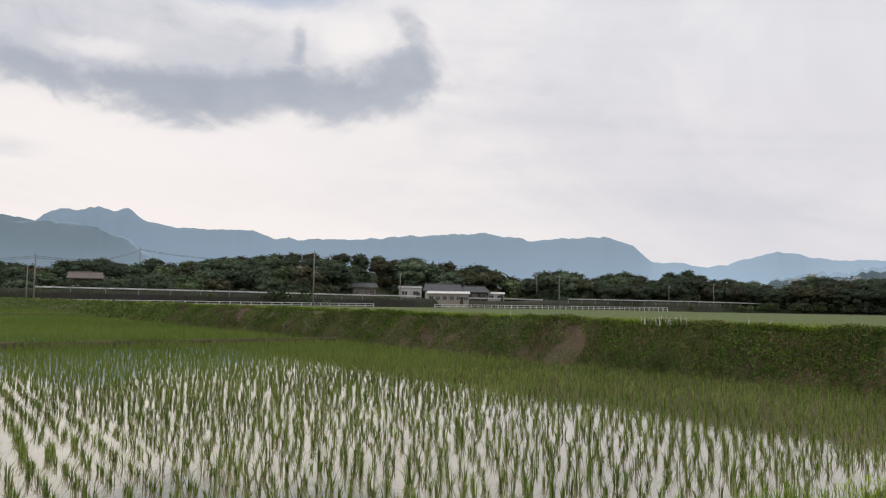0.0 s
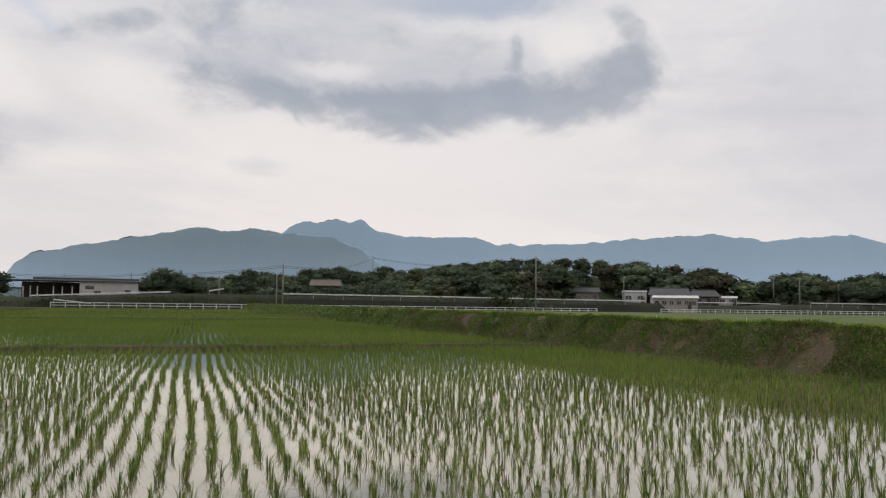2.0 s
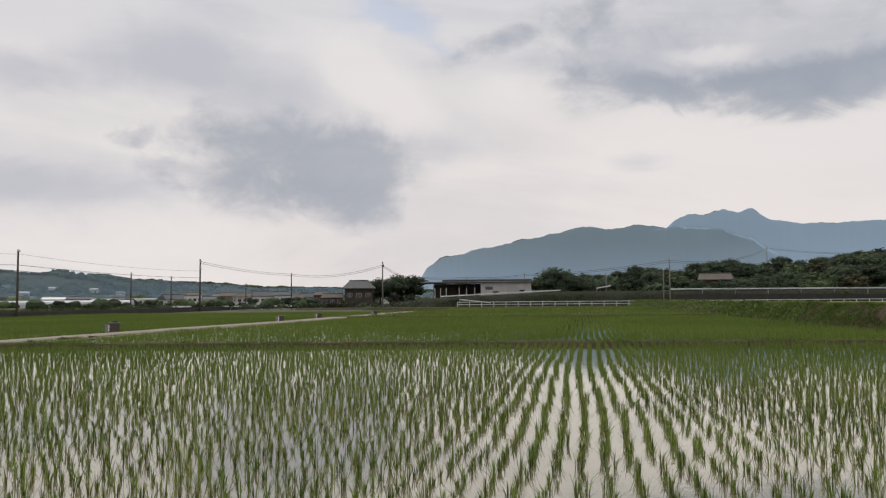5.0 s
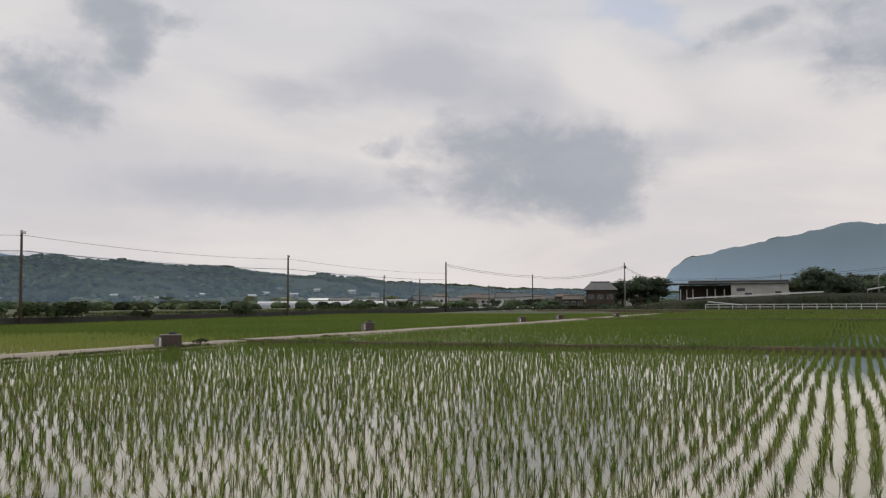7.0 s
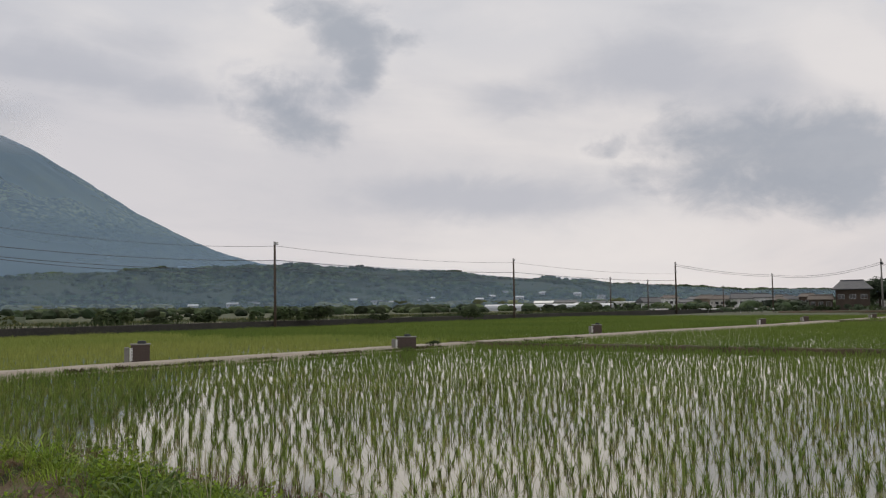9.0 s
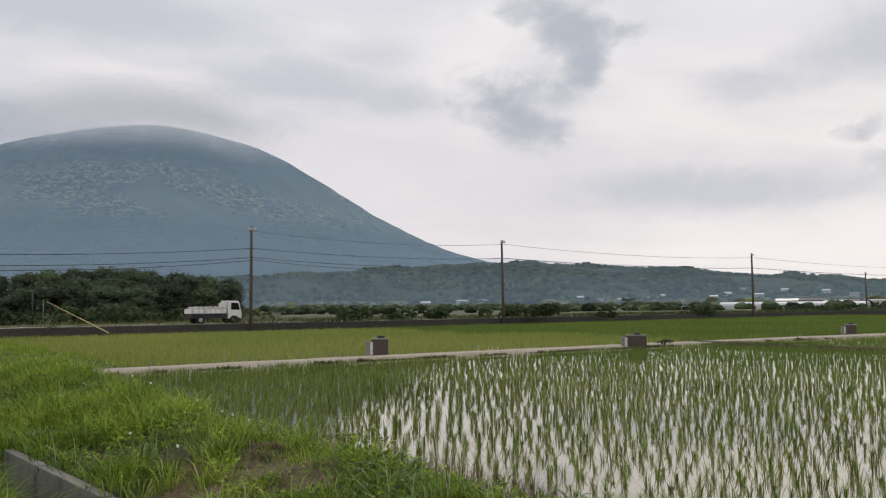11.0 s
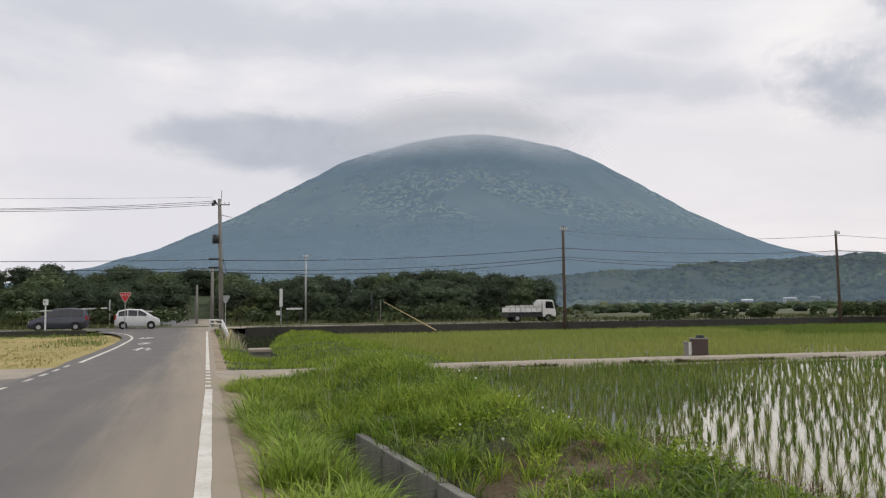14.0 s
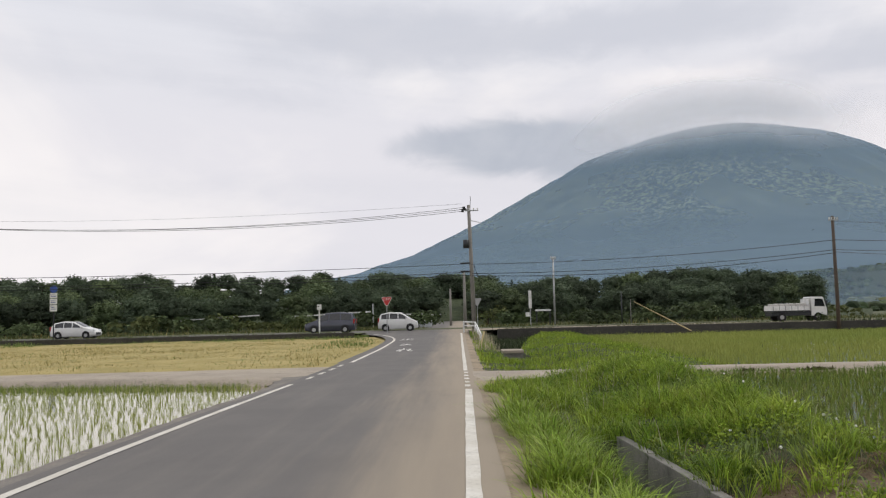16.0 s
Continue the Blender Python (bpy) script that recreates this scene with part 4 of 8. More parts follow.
# ---- ground either side of the lane beyond the path ----
def east_z(X, Y):
    d = 2.35
    z = -0.12 - 0.12 * np.clip((X - 0.6) / 1.2, 0, 1)
    z = np.where((X > d - 0.5) & (X < np.interp(Y, [40, 46, 60], [d + 0.5, d + 1.0, d + 3.4])) & (Y > 33.5) & (Y < 61.0), -0.75, z)
    u = np.clip((X - 3.0) / 1.8, 0, 1) * np.clip((9.0 - X) / 3.0, 0, 1)
    z = np.where(X >= np.interp(Y, [40, 46, 60], [d + 0.5, d + 1.0, d + 3.4]), -0.25 + 0.33 * u * np.interp(Y, [24, 27, 40, 58], [0.2, 0.6, 1.0, 0.7]), z)
    k = np.clip((Y - 50) / 12, 0, 1) * (X < 1.7)
    return z + 0.28 * k + road_z(Y) * 0.5 + 0.05 * fbm(X, Y, 121, 1.1, 3)

ev = grid_sheet("verge_beyond", np.concatenate([np.linspace(0.6, 3.4, 40), np.linspace(3.6, 9.0, 22)]), np.linspace(24.2, 65.6, 100), lambda X, Y: np.where(Y < 25.6, np.minimum(east_z(X, Y), -0.2), east_z(X, Y)), M_SHADED_SOD)
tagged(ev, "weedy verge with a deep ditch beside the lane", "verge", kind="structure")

lp = grid_sheet("side_path", np.linspace(0, 1, 40), np.array([-1.0, -0.93, -0.4, 0.3, 0.93, 1.0]), lambda U, V: -0.14 - 0.24 * (np.abs(V) > 0.99) * (U > 0.02) + 0.015 * fbm(U * 8, V * 2, 98, 0.8, 3), M_CONCRETE,
                place=lambda U, V: (-4.64 - 60 * U, 25.7 + 3.0 * np.minimum(U * 4, 1) * 0.25 + V * (2.9 - 1.2 * np.minimum(U * 6, 1))))
tagged(lp, "dusty concrete side path leaving the lane", "path", kind="structure")
yf = grid_sheet("dry_field", np.linspace(-75, -4.66, 50), np.linspace(28.0, 61.4, 26), lambda X, Y: -0.14 + np.interp(Y, [28, 29, 56, 60], [-0.03, 0, 0, 0.12]) + 0.05 * fbm(X, Y, 131, 1.5, 3) + np.where(X > -6, 0.5 * road_z(Y), 0), M_DRYTURF)
tagged(yf, "fallow field of short straw-yellow grass", "field", kind="structure")
le = grid_sheet("lane_edge", [-5.08, -5.05, -5.03, -4.98, -4.85, -4.75, -4.6], np.linspace(-40, 26.0, 160), lambda X, Y: road_z(Y) + np.interp(X, [-5.05, -5.03, -4.98, -4.6], [-0.45, -0.06, -0.035, -0.008]) + 0.008 * fbm(X, Y, 133, 0.5, 3), M_EDGE, place=lambda X, Y: (X + (X < -4.7) * (0.045 * fbm(X * 0, Y, 134, 0.9, 4) - 0.9 * np.clip((Y - 20.5) / 4, 0, 1) ** 2), Y))
tagged(le, "crumbling concrete edge between lane and paddy", "kerb", kind="structure")
lv = grid_sheet("lane_far", np.linspace(-3.2, 1.2, 4), np.linspace(72.0, 175, 30), lambda X, Y: np.interp(Y, [72, 78, 110, 175], [MAIN_Z - 0.005, 0.24, 0.25, 0.9]) + 0 * X, M_ASPHALT)
tagged(lv, "narrow lane going on beyond the main road", "road", kind="structure")
cr = grid_sheet("crossing", np.linspace(-8.0, 1.6, 4), np.linspace(63.0, 66.2, 4), lambda X, Y: np.interp(Y, [63, 66.2], [0.125, MAIN_Z + 0.004]) + 0 * X, M_ASPHALT)
tagged(cr, "asphalt mouth of the lane at the main road", "road", kind="structure")

# ---- more materials ----
def plain(name, c, rough=0.5, metal=0.0, spec=0.5, grime=0.25):
    return surf(name, c, tuple(v * (1 - grime) for v in c), tuple(v * (1 - 0.5 * grime) for v in c), 1.3, 17.0, rough, 0.08, 0.004, metal, spec)


M_POLE = surf("pole_wood", (0.10, 0.075, 0.055), (0.075, 0.06, 0.048), (0.13, 0.10, 0.08), 0.8, 25.0, 0.85, 0.4, 0.01)
M_POLECON = surf("pole_concrete", (0.25, 0.235, 0.21), (0.19, 0.18, 0.165), (0.29, 0.275, 0.25), 0.5, 20.0, 0.85, 0.3, 0.006)
M_GALV = plain("galvanised_steel", (0.42, 0.43, 0.43), 0.5, 0.6)
M_DARKMETAL = plain("dark_metal", (0.035, 0.038, 0.042), 0.5, 0.3)
M_CABLE = plain("black_cable", (0.02, 0.02, 0.022), 0.6)
M_WHITE = plain("white_enamel", (0.78, 0.78, 0.76), 0.45)
M_RED = plain("sign_red", (0.55, 0.035, 0.035), 0.4, grime=0.15)
M_BLUE = plain("sign_blue", (0.03, 0.08, 0.32), 0.4, grime=0.15)
M_TYRE = plain("tyre_rubber", (0.018, 0.018, 0.019), 0.85, grime=0.3)
M_RIM = plain("wheel_rim", (0.5, 0.5, 0.5), 0.35, 0.7)
M_GLASS = plain("dark_window_glass", (0.012, 0.014, 0.016), 0.06, 0.0, 0.8, grime=0.1)
M_LAMP = plain("headlamp_lens", (0.7, 0.72, 0.74), 0.15, 0.2, grime=0.1)
M_TAIL = plain("tail_lamp_lens", (0.35, 0.02, 0.02), 0.25, grime=0.1)
M_VAN = plain("slate_blue_paint", (0.080, 0.083, 0.105), 0.22, 0.35, 0.6, grime=0.12)
M_WPAINT = plain("white_car_paint", (0.72, 0.72, 0.70), 0.25, 0.0, 0.6, grime=0.08)
M_TIMBER = surf("grey_boards", (0.42, 0.38, 0.32), (0.33, 0.30, 0.25), (0.25, 0.22, 0.19), 1.0, 18.0, 0.85, 0.3, 0.005)
M_BARK = surf("bark", (0.075, 0.06, 0.045), (0.05, 0.042, 0.033), (0.10, 0.085, 0.065), 1.5, 14.0, 0.95, 0.7, 0.03)
# leaf tones lifted towards blue-grey, with the air's haze put into them
M_LEAF = surf("broadleaf", (0.080, 0.112, 0.070), (0.106, 0.143, 0.082), (0.150, 0.178, 0.104), 0.30, 3.4, 0.85, 1.0, 0.5, vary=0.8, island=0.7, through_light=0.35)
M_LEAF2 = surf("fresh_broadleaf", (0.106, 0.150, 0.070), (0.140, 0.185, 0.082), (0.188, 0.222, 0.106), 0.30, 3.4, 0.85, 1.0, 0.5, vary=0.6, island=0.8, through_light=0.15)
M_OLIVE = surf("olive_leaf", (0.068, 0.070, 0.038), (0.088, 0.087, 0.046), (0.115, 0.11, 0.064), 0.30, 3.4, 0.85, 1.0, 0.5, vary=0.6, island=0.6, through_light=0.12)
M_CEDAR = surf("cedar_needles", (0.034, 0.056, 0.028), (0.045, 0.07, 0.033), (0.065, 0.088, 0.044), 0.5, 1.6, 0.85, 0.8, 0.2, vary=0.5, island=0.7)
# floor colour kept dark to stand in for shade under the trees
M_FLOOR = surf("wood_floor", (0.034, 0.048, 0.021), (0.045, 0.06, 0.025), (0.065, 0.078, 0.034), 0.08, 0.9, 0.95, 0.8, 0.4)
M_TILE = surf("grey_roof_tiles", (0.065, 0.068, 0.072), (0.09, 0.092, 0.095), (0.12, 0.12, 0.12), 0.7, 9.0, 0.6, 0.5, 0.03)
M_BROWNROOF = surf("brown_roof", (0.15, 0.125, 0.10), (0.12, 0.10, 0.085), (0.18, 0.155, 0.13), 0.6, 9.0, 0.75, 0.4, 0.03)
M_PLASTER = surf("pale_plaster", (0.56, 0.54, 0.50), (0.46, 0.44, 0.41), (0.60, 0.58, 0.55), 0.4, 8.0, 0.85, 0.1, 0.004, stain=(0.33, 0.31, 0.28, 0.35))
M_TAN = surf("tan_siding", (0.27, 0.22, 0.17), (0.22, 0.18, 0.14), (0.31, 0.26, 0.20), 0.5, 8.0, 0.85, 0.2, 0.006)
M_BROWNWALL = surf("dark_brown_siding", (0.085, 0.065, 0.05), (0.065, 0.05, 0.04), (0.11, 0.085, 0.07), 0.6, 8.0, 0.85, 0.3, 0.01)
M_BRICK = surf("red_brown_block", (0.105, 0.078, 0.068), (0.085, 0.066, 0.058), (0.14, 0.11, 0.095), 2.0, 30.0, 0.9, 0.5, 0.006, stain=(0.06, 0.055, 0.05, 0.5))
M_BAMBOO = surf("dry_bamboo", (0.50, 0.40, 0.20), (0.42, 0.33, 0.17), (0.55, 0.46, 0.27), 1.0, 12.0, 0.6, 0.1, 0.003)
M_HEDGE = surf("hedge_leaf", (0.035, 0.055, 0.02), (0.05, 0.07, 0.025), (0.07, 0.085, 0.035), 0.5, 3.0, 0.85, 0.0, vary=0.6, island=0.8, through_light=0.1)
M_SLOPE = surf("weedy_slope", (0.034, 0.04, 0.024), (0.05, 0.054, 0.034), (0.07, 0.068, 0.048), 0.25, 4.0, 0.95, 0.6, 0.08, stain=(0.035, 0.035, 0.03, 0.6))
M_FILM = surf("greenhouse_film", (0.48, 0.50, 0.52), (0.42, 0.44, 0.46), (0.55, 0.56, 0.57), 0.3, 3.0, 0.4, 0.1, 0.02)
M_WEED = surf("weed_leaf", (0.105, 0.17, 0.04), (0.155, 0.22, 0.05), (0.21, 0.23, 0.085), 0.6, 5.0, 0.7, 0.0, island=0.7, through_light=0.2)
M_LUSH = surf("lush_grass", (0.165, 0.27, 0.034), (0.29, 0.395, 0.06), (0.39, 0.40, 0.14), 0.9, 6.0, 0.5, 0.0, island=1.1, through_light=0.36, spec=0.12)
M_BANKWEED = surf("bank_weed_leaf", (0.066, 0.125, 0.022), (0.105, 0.175, 0.03), (0.17, 0.145, 0.055), 0.6, 5.0, 0.8, 0.0, island=0.8, through_light=0.15, spec=0.08)
M_STRAW = surf("straw_blades", (0.36, 0.29, 0.11), (0.28, 0.24, 0.09), (0.20, 0.22, 0.07), 0.35, 4.0, 0.8, 0.0, island=0.6, through_light=0.2)
M_SEDGE = surf("pale_seed_heads", (0.48, 0.43, 0.30), (0.40, 0.35, 0.22), (0.52, 0.48, 0.36), 0.6, 5.0, 0.8, 0.0, island=0.4, through_light=0.2)
M_PETAL = plain("white_petal", (0.80, 0.79, 0.74), 0.7, grime=0.05)
M_ROUGH = surf("rough_grass", (0.075, 0.10, 0.036), (0.10, 0.115, 0.045), (0.14, 0.13, 0.07), 0.3, 5.0, 0.85, 0.0, island=0.7, through_light=0.15, spec=0.08)
M_LITTER = surf("dead_stems", (0.24, 0.16, 0.095), (0.16, 0.11, 0.068), (0.31, 0.22, 0.135), 1.0, 9.0, 0.9, 0.0, island=0.6, through_light=0.15)
M_DEADREED = surf("dead_reed", (0.16, 0.075, 0.055), (0.11, 0.06, 0.045), (0.22, 0.13, 0.085), 1.0, 9.0, 0.8, 0.0, island=0.8)
M_BARE = surf("bare_soil", (0.15, 0.108, 0.066), (0.105, 0.078, 0.048), (0.21, 0.155, 0.10), 2.0, 22.0, 0.95, 0.8, 0.03)


# ---- trees ----
def leaf_cloud(r, lobes, n, size, flat=0.8):
    """Leaf clumps scattered over lobes (centre, radius): small bent quads that face outwards, with gaps between."""
    vs, fs = [], []
    w = np.array([l[3] ** 2 for l in lobes])
    pick = r.choice(len(lobes), n, p=w / w.sum())
    for k in pick:
        x, y, z, rad = lobes[k]
        d = r.normal(0, 1, 3)
        d /= np.linalg.norm(d)
        if d[2] < -0.45:
            d[2] *= -0.6
        c = np.array([x, y, z]) + d * np.array([rad, rad, rad * flat]) * (0.72 + 0.38 * r.rand())
        nrm = d + r.normal(0, 0.55, 3)
        nrm /= np.linalg.norm(nrm)
        t = np.cross(nrm, [0, 0, 1.0]) + 1e-3
        t /= np.linalg.norm(t)
        b = np.cross(nrm, t)
        s = size * (0.5 + 0.9 * r.rand())
        i = len(vs)
        vs += [c - t * s - b * s * 0.3, c - b * s * 0.8 + nrm * 0.15 * s, c + t * s - b * s * 0.2, c + b * s * 0.8 + nrm * 0.2 * s]
        fs.append((i, i + 1, i + 2, i + 3))
    return vs, fs


def lumpy(bm, r, x, y, z, rad, flat):
    """An uneven dome of foliage: the dense inside of a crown."""
    g = bmesh.ops.create_icosphere(bm, subdivisions=2 if rad > 1.2 else 1, radius=1.0)
    for v in g["verts"]:
        k = rad * (0.72 + 0.34 * r.rand())
        v.co = Vector((x + v.co.x * k, y + v.co.y * k, z + v.co.z * k * flat))


def tree_meshes(seed, kind, leaves=1900):
    r = np.random.RandomState(seed)
    bm, core = bmesh.new(), bmesh.new()
    h = 8.0
    lobes = []
    if kind == "cedar":
        cyl(bm, (0, 0, -0.6), (0.1, 0, h * 0.95), 0.22, 0.03, 7)
        for k in range(24):
            f = k / 23
            rad = 1.45 * (1 - f) ** 0.8 + 0.22
            a = r.rand() * 6.3
            lobes.append((math.cos(a) * rad * 0.5, math.sin(a) * rad * 0.5, 0.9 + f * (h - 1.3), rad * 0.65))
        for l in lobes[::3]:
            lumpy(core, r, *l[:3], l[3] * 0.9, 0.9)
        vs, fs = leaf_cloud(r, lobes, 650, 0.22, 0.7)
        mat = M_CEDAR
    else:
        cyl(bm, (0, 0, -0.8), (0.15, 0.1, h * 0.42), 0.24, 0.15, 8)
        for k in range(6):
            a = k * 1.05 + r.rand() * 0.7
            rr = 1.0 + 0.9 * r.rand()
            top = Vector((math.cos(a) * rr, math.sin(a) * rr, h * (0.45 + 0.25 * r.rand())))
            cyl(bm, (0.12, 0.08, h * (0.2 + 0.16 * r.rand())), top, 0.10, 0.03, 5)
            lobes.append((top.x, top.y, top.z, 1.35 + 0.5 * r.rand()))
        for k in range(9):
            a = r.rand() * 6.3
            rr = 0.6 + r.rand() * 1.7
            lobes.append((math.cos(a) * rr, math.sin(a) * rr, h * (0.12 + 0.60 * r.rand() * (1 - rr / 5.0)), 1.0 + 0.6 * r.rand()))
        lobes += [(0.2, 0, h * 0.80, 1.5), (-1.2, 0.6, h * 0.74, 1.4), (1.2, -0.6, h * 0.72, 1.5), (0.3, 1.3, h * 0.70, 1.35), (-0.3, -1.4, h * 0.73, 1.4)]
        for l in lobes:
            lumpy(core, r, *l[:3], l[3] * 0.66, 0.95)
        vs, fs = leaf_cloud(r, lobes, leaves, 0.18 if leaves > 1500 else 0.24, 0.95)
        mat = {"fresh": M_LEAF2, "olive": M_OLIVE}.get(kind, M_LEAF)
    trunk = bpy.data.meshes.new("trunk")
    bm.to_mesh(trunk)
    bm.free()
    trunk.materials.append(M_BARK)
    cv = len(vs)
    core.verts.ensure_lookup_table()
    core.verts.index_update()
    vs = [tuple(v) for v in vs] + [tuple(v.co) for v in core.verts]
    fs = list(fs) + [tuple(cv + v.index for v in f.verts) for f in core.faces]
    core.free()
    crown = bpy.data.meshes.new("crown")
    crown.from_pydata(vs, [], fs)
    crown.materials.append(mat)
    return trunk, crown


TREE_KINDS = {"oak": [tree_meshes(s, "oak") for s in (1, 2, 3, 4, 5)], "fresh": [tree_meshes(s, "fresh") for s in (11, 12, 13)], "cedar": [tree_meshes(s, "cedar") for s in (21, 22)], "oak_far": [tree_meshes(s, "oak", 620) for s in (6, 7, 8)], "fresh_far": [tree_meshes(s, "fresh", 620) for s in (14, 15)], "olive_far": [tree_meshes(s, "olive", 620) for s in (17, 18)]}
TREE_LABELS = {"oak": "dark evergreen broadleaf tree at the wood's edge", "fresh": "lighter green broadleaf tree in the wood", "cedar": "dark pointed cedar among broadleaf trees", "oak_far": "dark evergreen broadleaf tree on the wooded rise", "fresh_far": "lighter green broadleaf tree on the wooded rise", "olive_far": "olive-brown broadleaf tree on the wooded rise"}


def tree(kind, x, y, z, h, spread=1.0, group="trees of the wood", label=""):
    t, c = random.choice(TREE_KINDS[kind])
    ob = thing("tree", Matrix.Translation((x, y, z)) @ Matrix.Rotation(random.random() * 6.28, 4, "Z") @ Matrix.Diagonal((h / 8 * spread, h / 8 * spread, h / 8, 1)), label or TREE_LABELS[kind], "tree", group)
    for nm, me in (("trunk", t), ("crown", c)):
        new(nm, me).parent = ob
    return ob


def bush(x, y, z, w, h, material=None, label="rounded dark green bush on the verge", n=260, group=""):
    r = np.random.RandomState(int(abs(x * 13 + y * 7)) % 9999)
    lobes = [(r.normal(0, 0.28) * w, r.normal(0, 0.28) * w, h * (0.3 + 0.3 * r.rand()), 0.30 * min(w, h * 1.3) * (0.7 + 0.5 * r.rand())) for _ in range(9)]
    vs, fs = leaf_cloud(r, lobes, n * 2, 0.09 * (w + h) * 0.36, 0.9)
    ob = thing("bush", Matrix.Translation((x, y, z)), label, "bush", group)
    link_mesh("foliage", vs, fs, material or M_HEDGE, ob)
    for k in range(3):
        bm = bmesh.new()
        a = k * 2.1
        cyl(bm, (0, 0, -0.1), (math.cos(a) * w * 0.2, math.sin(a) * w * 0.2, h * 0.5), 0.03, 0.012, 5)
        part("stem", bm, M_BARK, ob)
    return ob


def polar(a, d):
    return d * math.sin(radians(a)), d * math.cos(radians(a))


# the wood beyond the main road
def north_top(a):
    """Skyline of the wood in degrees."""
    pts = [(-48, 2.6), (-30, 2.9), (-21, 3.17), (-20.1, 3.26), (-18.6, 2.49), (-18.0, 2.75), (-16.2, 3.5), (-14.3, 3.14), (-13.8, 2.7), (-11.7, 3.19), (-9.9, 3.35), (-8.4, 3.01), (-6.9, 2.9), (-4.6, 3.4), (-3.5, 2.97), (-0.4, 3.11), (2.0, 3.05), (3.1, 2.4), (4.7, 2.4), (7.1, 2.8), (8.3, 2.71), (10.3, 2.4), (11.1, 2.74), (13.9, 3.0), (15.8, 3.05), (18.1, 2.76), (20, 2.5), (24, 2.0), (27, 1.6)]
    return float(np.interp(a, [p[0] for p in pts], [p[1] for p in pts]))


def wood_mound(name, a0, a1, d0, d1, top, label, drop=5.0):
    """Rising ground under a wood: a sheet coloured dark for shade, closing gaps between trees."""
    an = np.linspace(a0, a1, 90)
    ks = np.linspace(0, 1, 9)
    A, K = np.meshgrid(an, ks, indexing="ij")
    near = np.array([d0(a) if callable(d0) else d0 for a in an])[:, None]
    far = np.array([d1(a) if callable(d1) else d1 for a in an])[:, None]
    D = near + (far - near) * K
    tz = np.array([1.6 + f * math.tan(radians(top(a))) for a, f in zip(an, far[:, 0])])[:, None] - drop
    Z = -0.35 + np.maximum(tz, 0.2) * np.sin(K * np.pi / 2) + 0.5 * fbm(A * 5, K * 20, 141, 8.0, 4) * K
    X, Y = D * np.sin(np.radians(A)), D * np.cos(np.radians(A))
    i = np.arange(A.size).reshape(A.shape)
    q = np.stack([i[:-1, :-1], i[:-1, 1:], i[1:, 1:], i[1:, :-1]], -1).reshape(-1, 4)
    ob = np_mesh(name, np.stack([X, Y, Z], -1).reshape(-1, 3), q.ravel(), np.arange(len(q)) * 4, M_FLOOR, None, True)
    tagged(ob, label, "woodland floor", kind="structure")


wood_mound("wood_floor_north", -48, 26.6, 122, 172, north_top, "rising floor of the wood, coloured dark for its shade", 5.5)
random.seed(31)
for row, (d, frac) in enumerate(((119, 0.58), (128, 0.76), (141, 0.94), (160, 1.0))):
    a = -46.0 + row
    while a < 25.2 - 0.5 * row:
        h = random.uniform(6.0, 9.0) * (0.75 if a > 21 else 1.0)
        tz = 1.6 + d * math.tan(radians(north_top(a) * frac + random.uniform(-0.22, 0.18)))
        kind = random.choices(["oak", "fresh", "cedar"], [0.74, 0.18, 0.06 if a < 20 else 0.7])[0]
        x, y = polar(a, d + random.uniform(-3, 3))
        if not (-5.0 < x < 3.0 and y < 155):
            gz = -0.35 + max(1.6 + 172 * math.tan(radians(north_top(a))) - 5.5, 0.2) * math.sin(min(1.0, max(0.0, (math.hypot(x, y) - 122) / 50)) * math.pi / 2)
            tree(kind, x, y, gz - 0.2, max(3.0, (tz - gz + 0.2) * 0.97), random.uniform(1.15, 1.5))
        a += random.uniform(1.4, 2.1) * 132 / d

for x, y, h in ((-9.0, 150, 8.4), (-6.2, 176, 9.5), (-3.2, 184, 9.8), (-0.4, 180, 10.2), (2.2, 186, 9.6), (4.6, 158, 8.0), (6.2, 146, 7.2), (-5.6, 139, 6.0), (3.6, 136, 5.6), (-3.6, 160, 8.6), (-0.6, 164, 9.2), (2.2, 161, 8.6), (-6.8, 133, 5.2)):
    tree('oak', x, y, 0.6, h, 1.4)
# undergrowth along the foot of the wood
random.seed(32)
for k in range(46):
    a = -40 + k * 1.42
    d = random.uniform(92, 116)
    x, y = polar(a, d)
    if not -5 < x < 3.5:
        bush(x, y, -0.15, random.uniform(3.0, 6.0), random.uniform(1.2, 2.8), random.choice([M_HEDGE, M_ROUGH, M_LEAF2]), "scrubby bush in rough ground before the wood", 150, "scrub before the wood")
for a, d, w, h in ((31.5, 78, 3.2, 1.6), (34.5, 80, 2.0, 1.2), (37.6, 82, 4.0, 1.5), (42.6, 84, 3.4, 1.8), (45.0, 84, 3.6, 2.0), (55.5, 92, 2.4, 1.5), (9.6, 78, 3.4, 1.2), (16.9, 79, 2.0, 1.5), (-3.0, 84, 3.0, 2.2), (23.5, 77, 1.6, 1.0), (49, 90, 2.0, 1.0)):
    x, y = polar(a, d)
    bush(x, y, 0.05, w, h, None, "rounded dark green bush beyond the main road", 300, "bushes beyond the main road")

for k in range(26):
    a = 61.0 + k * 0.82
    x, y = polar(a, random.uniform(182, 196))
    bush(x, y, -0.45, random.uniform(3.5, 6.0), random.uniform(1.1, 2.0), random.choice([M_HEDGE, M_HEDGE, M_LEAF]), "low dark hedge bush before the village", 130, "hedge before the village")

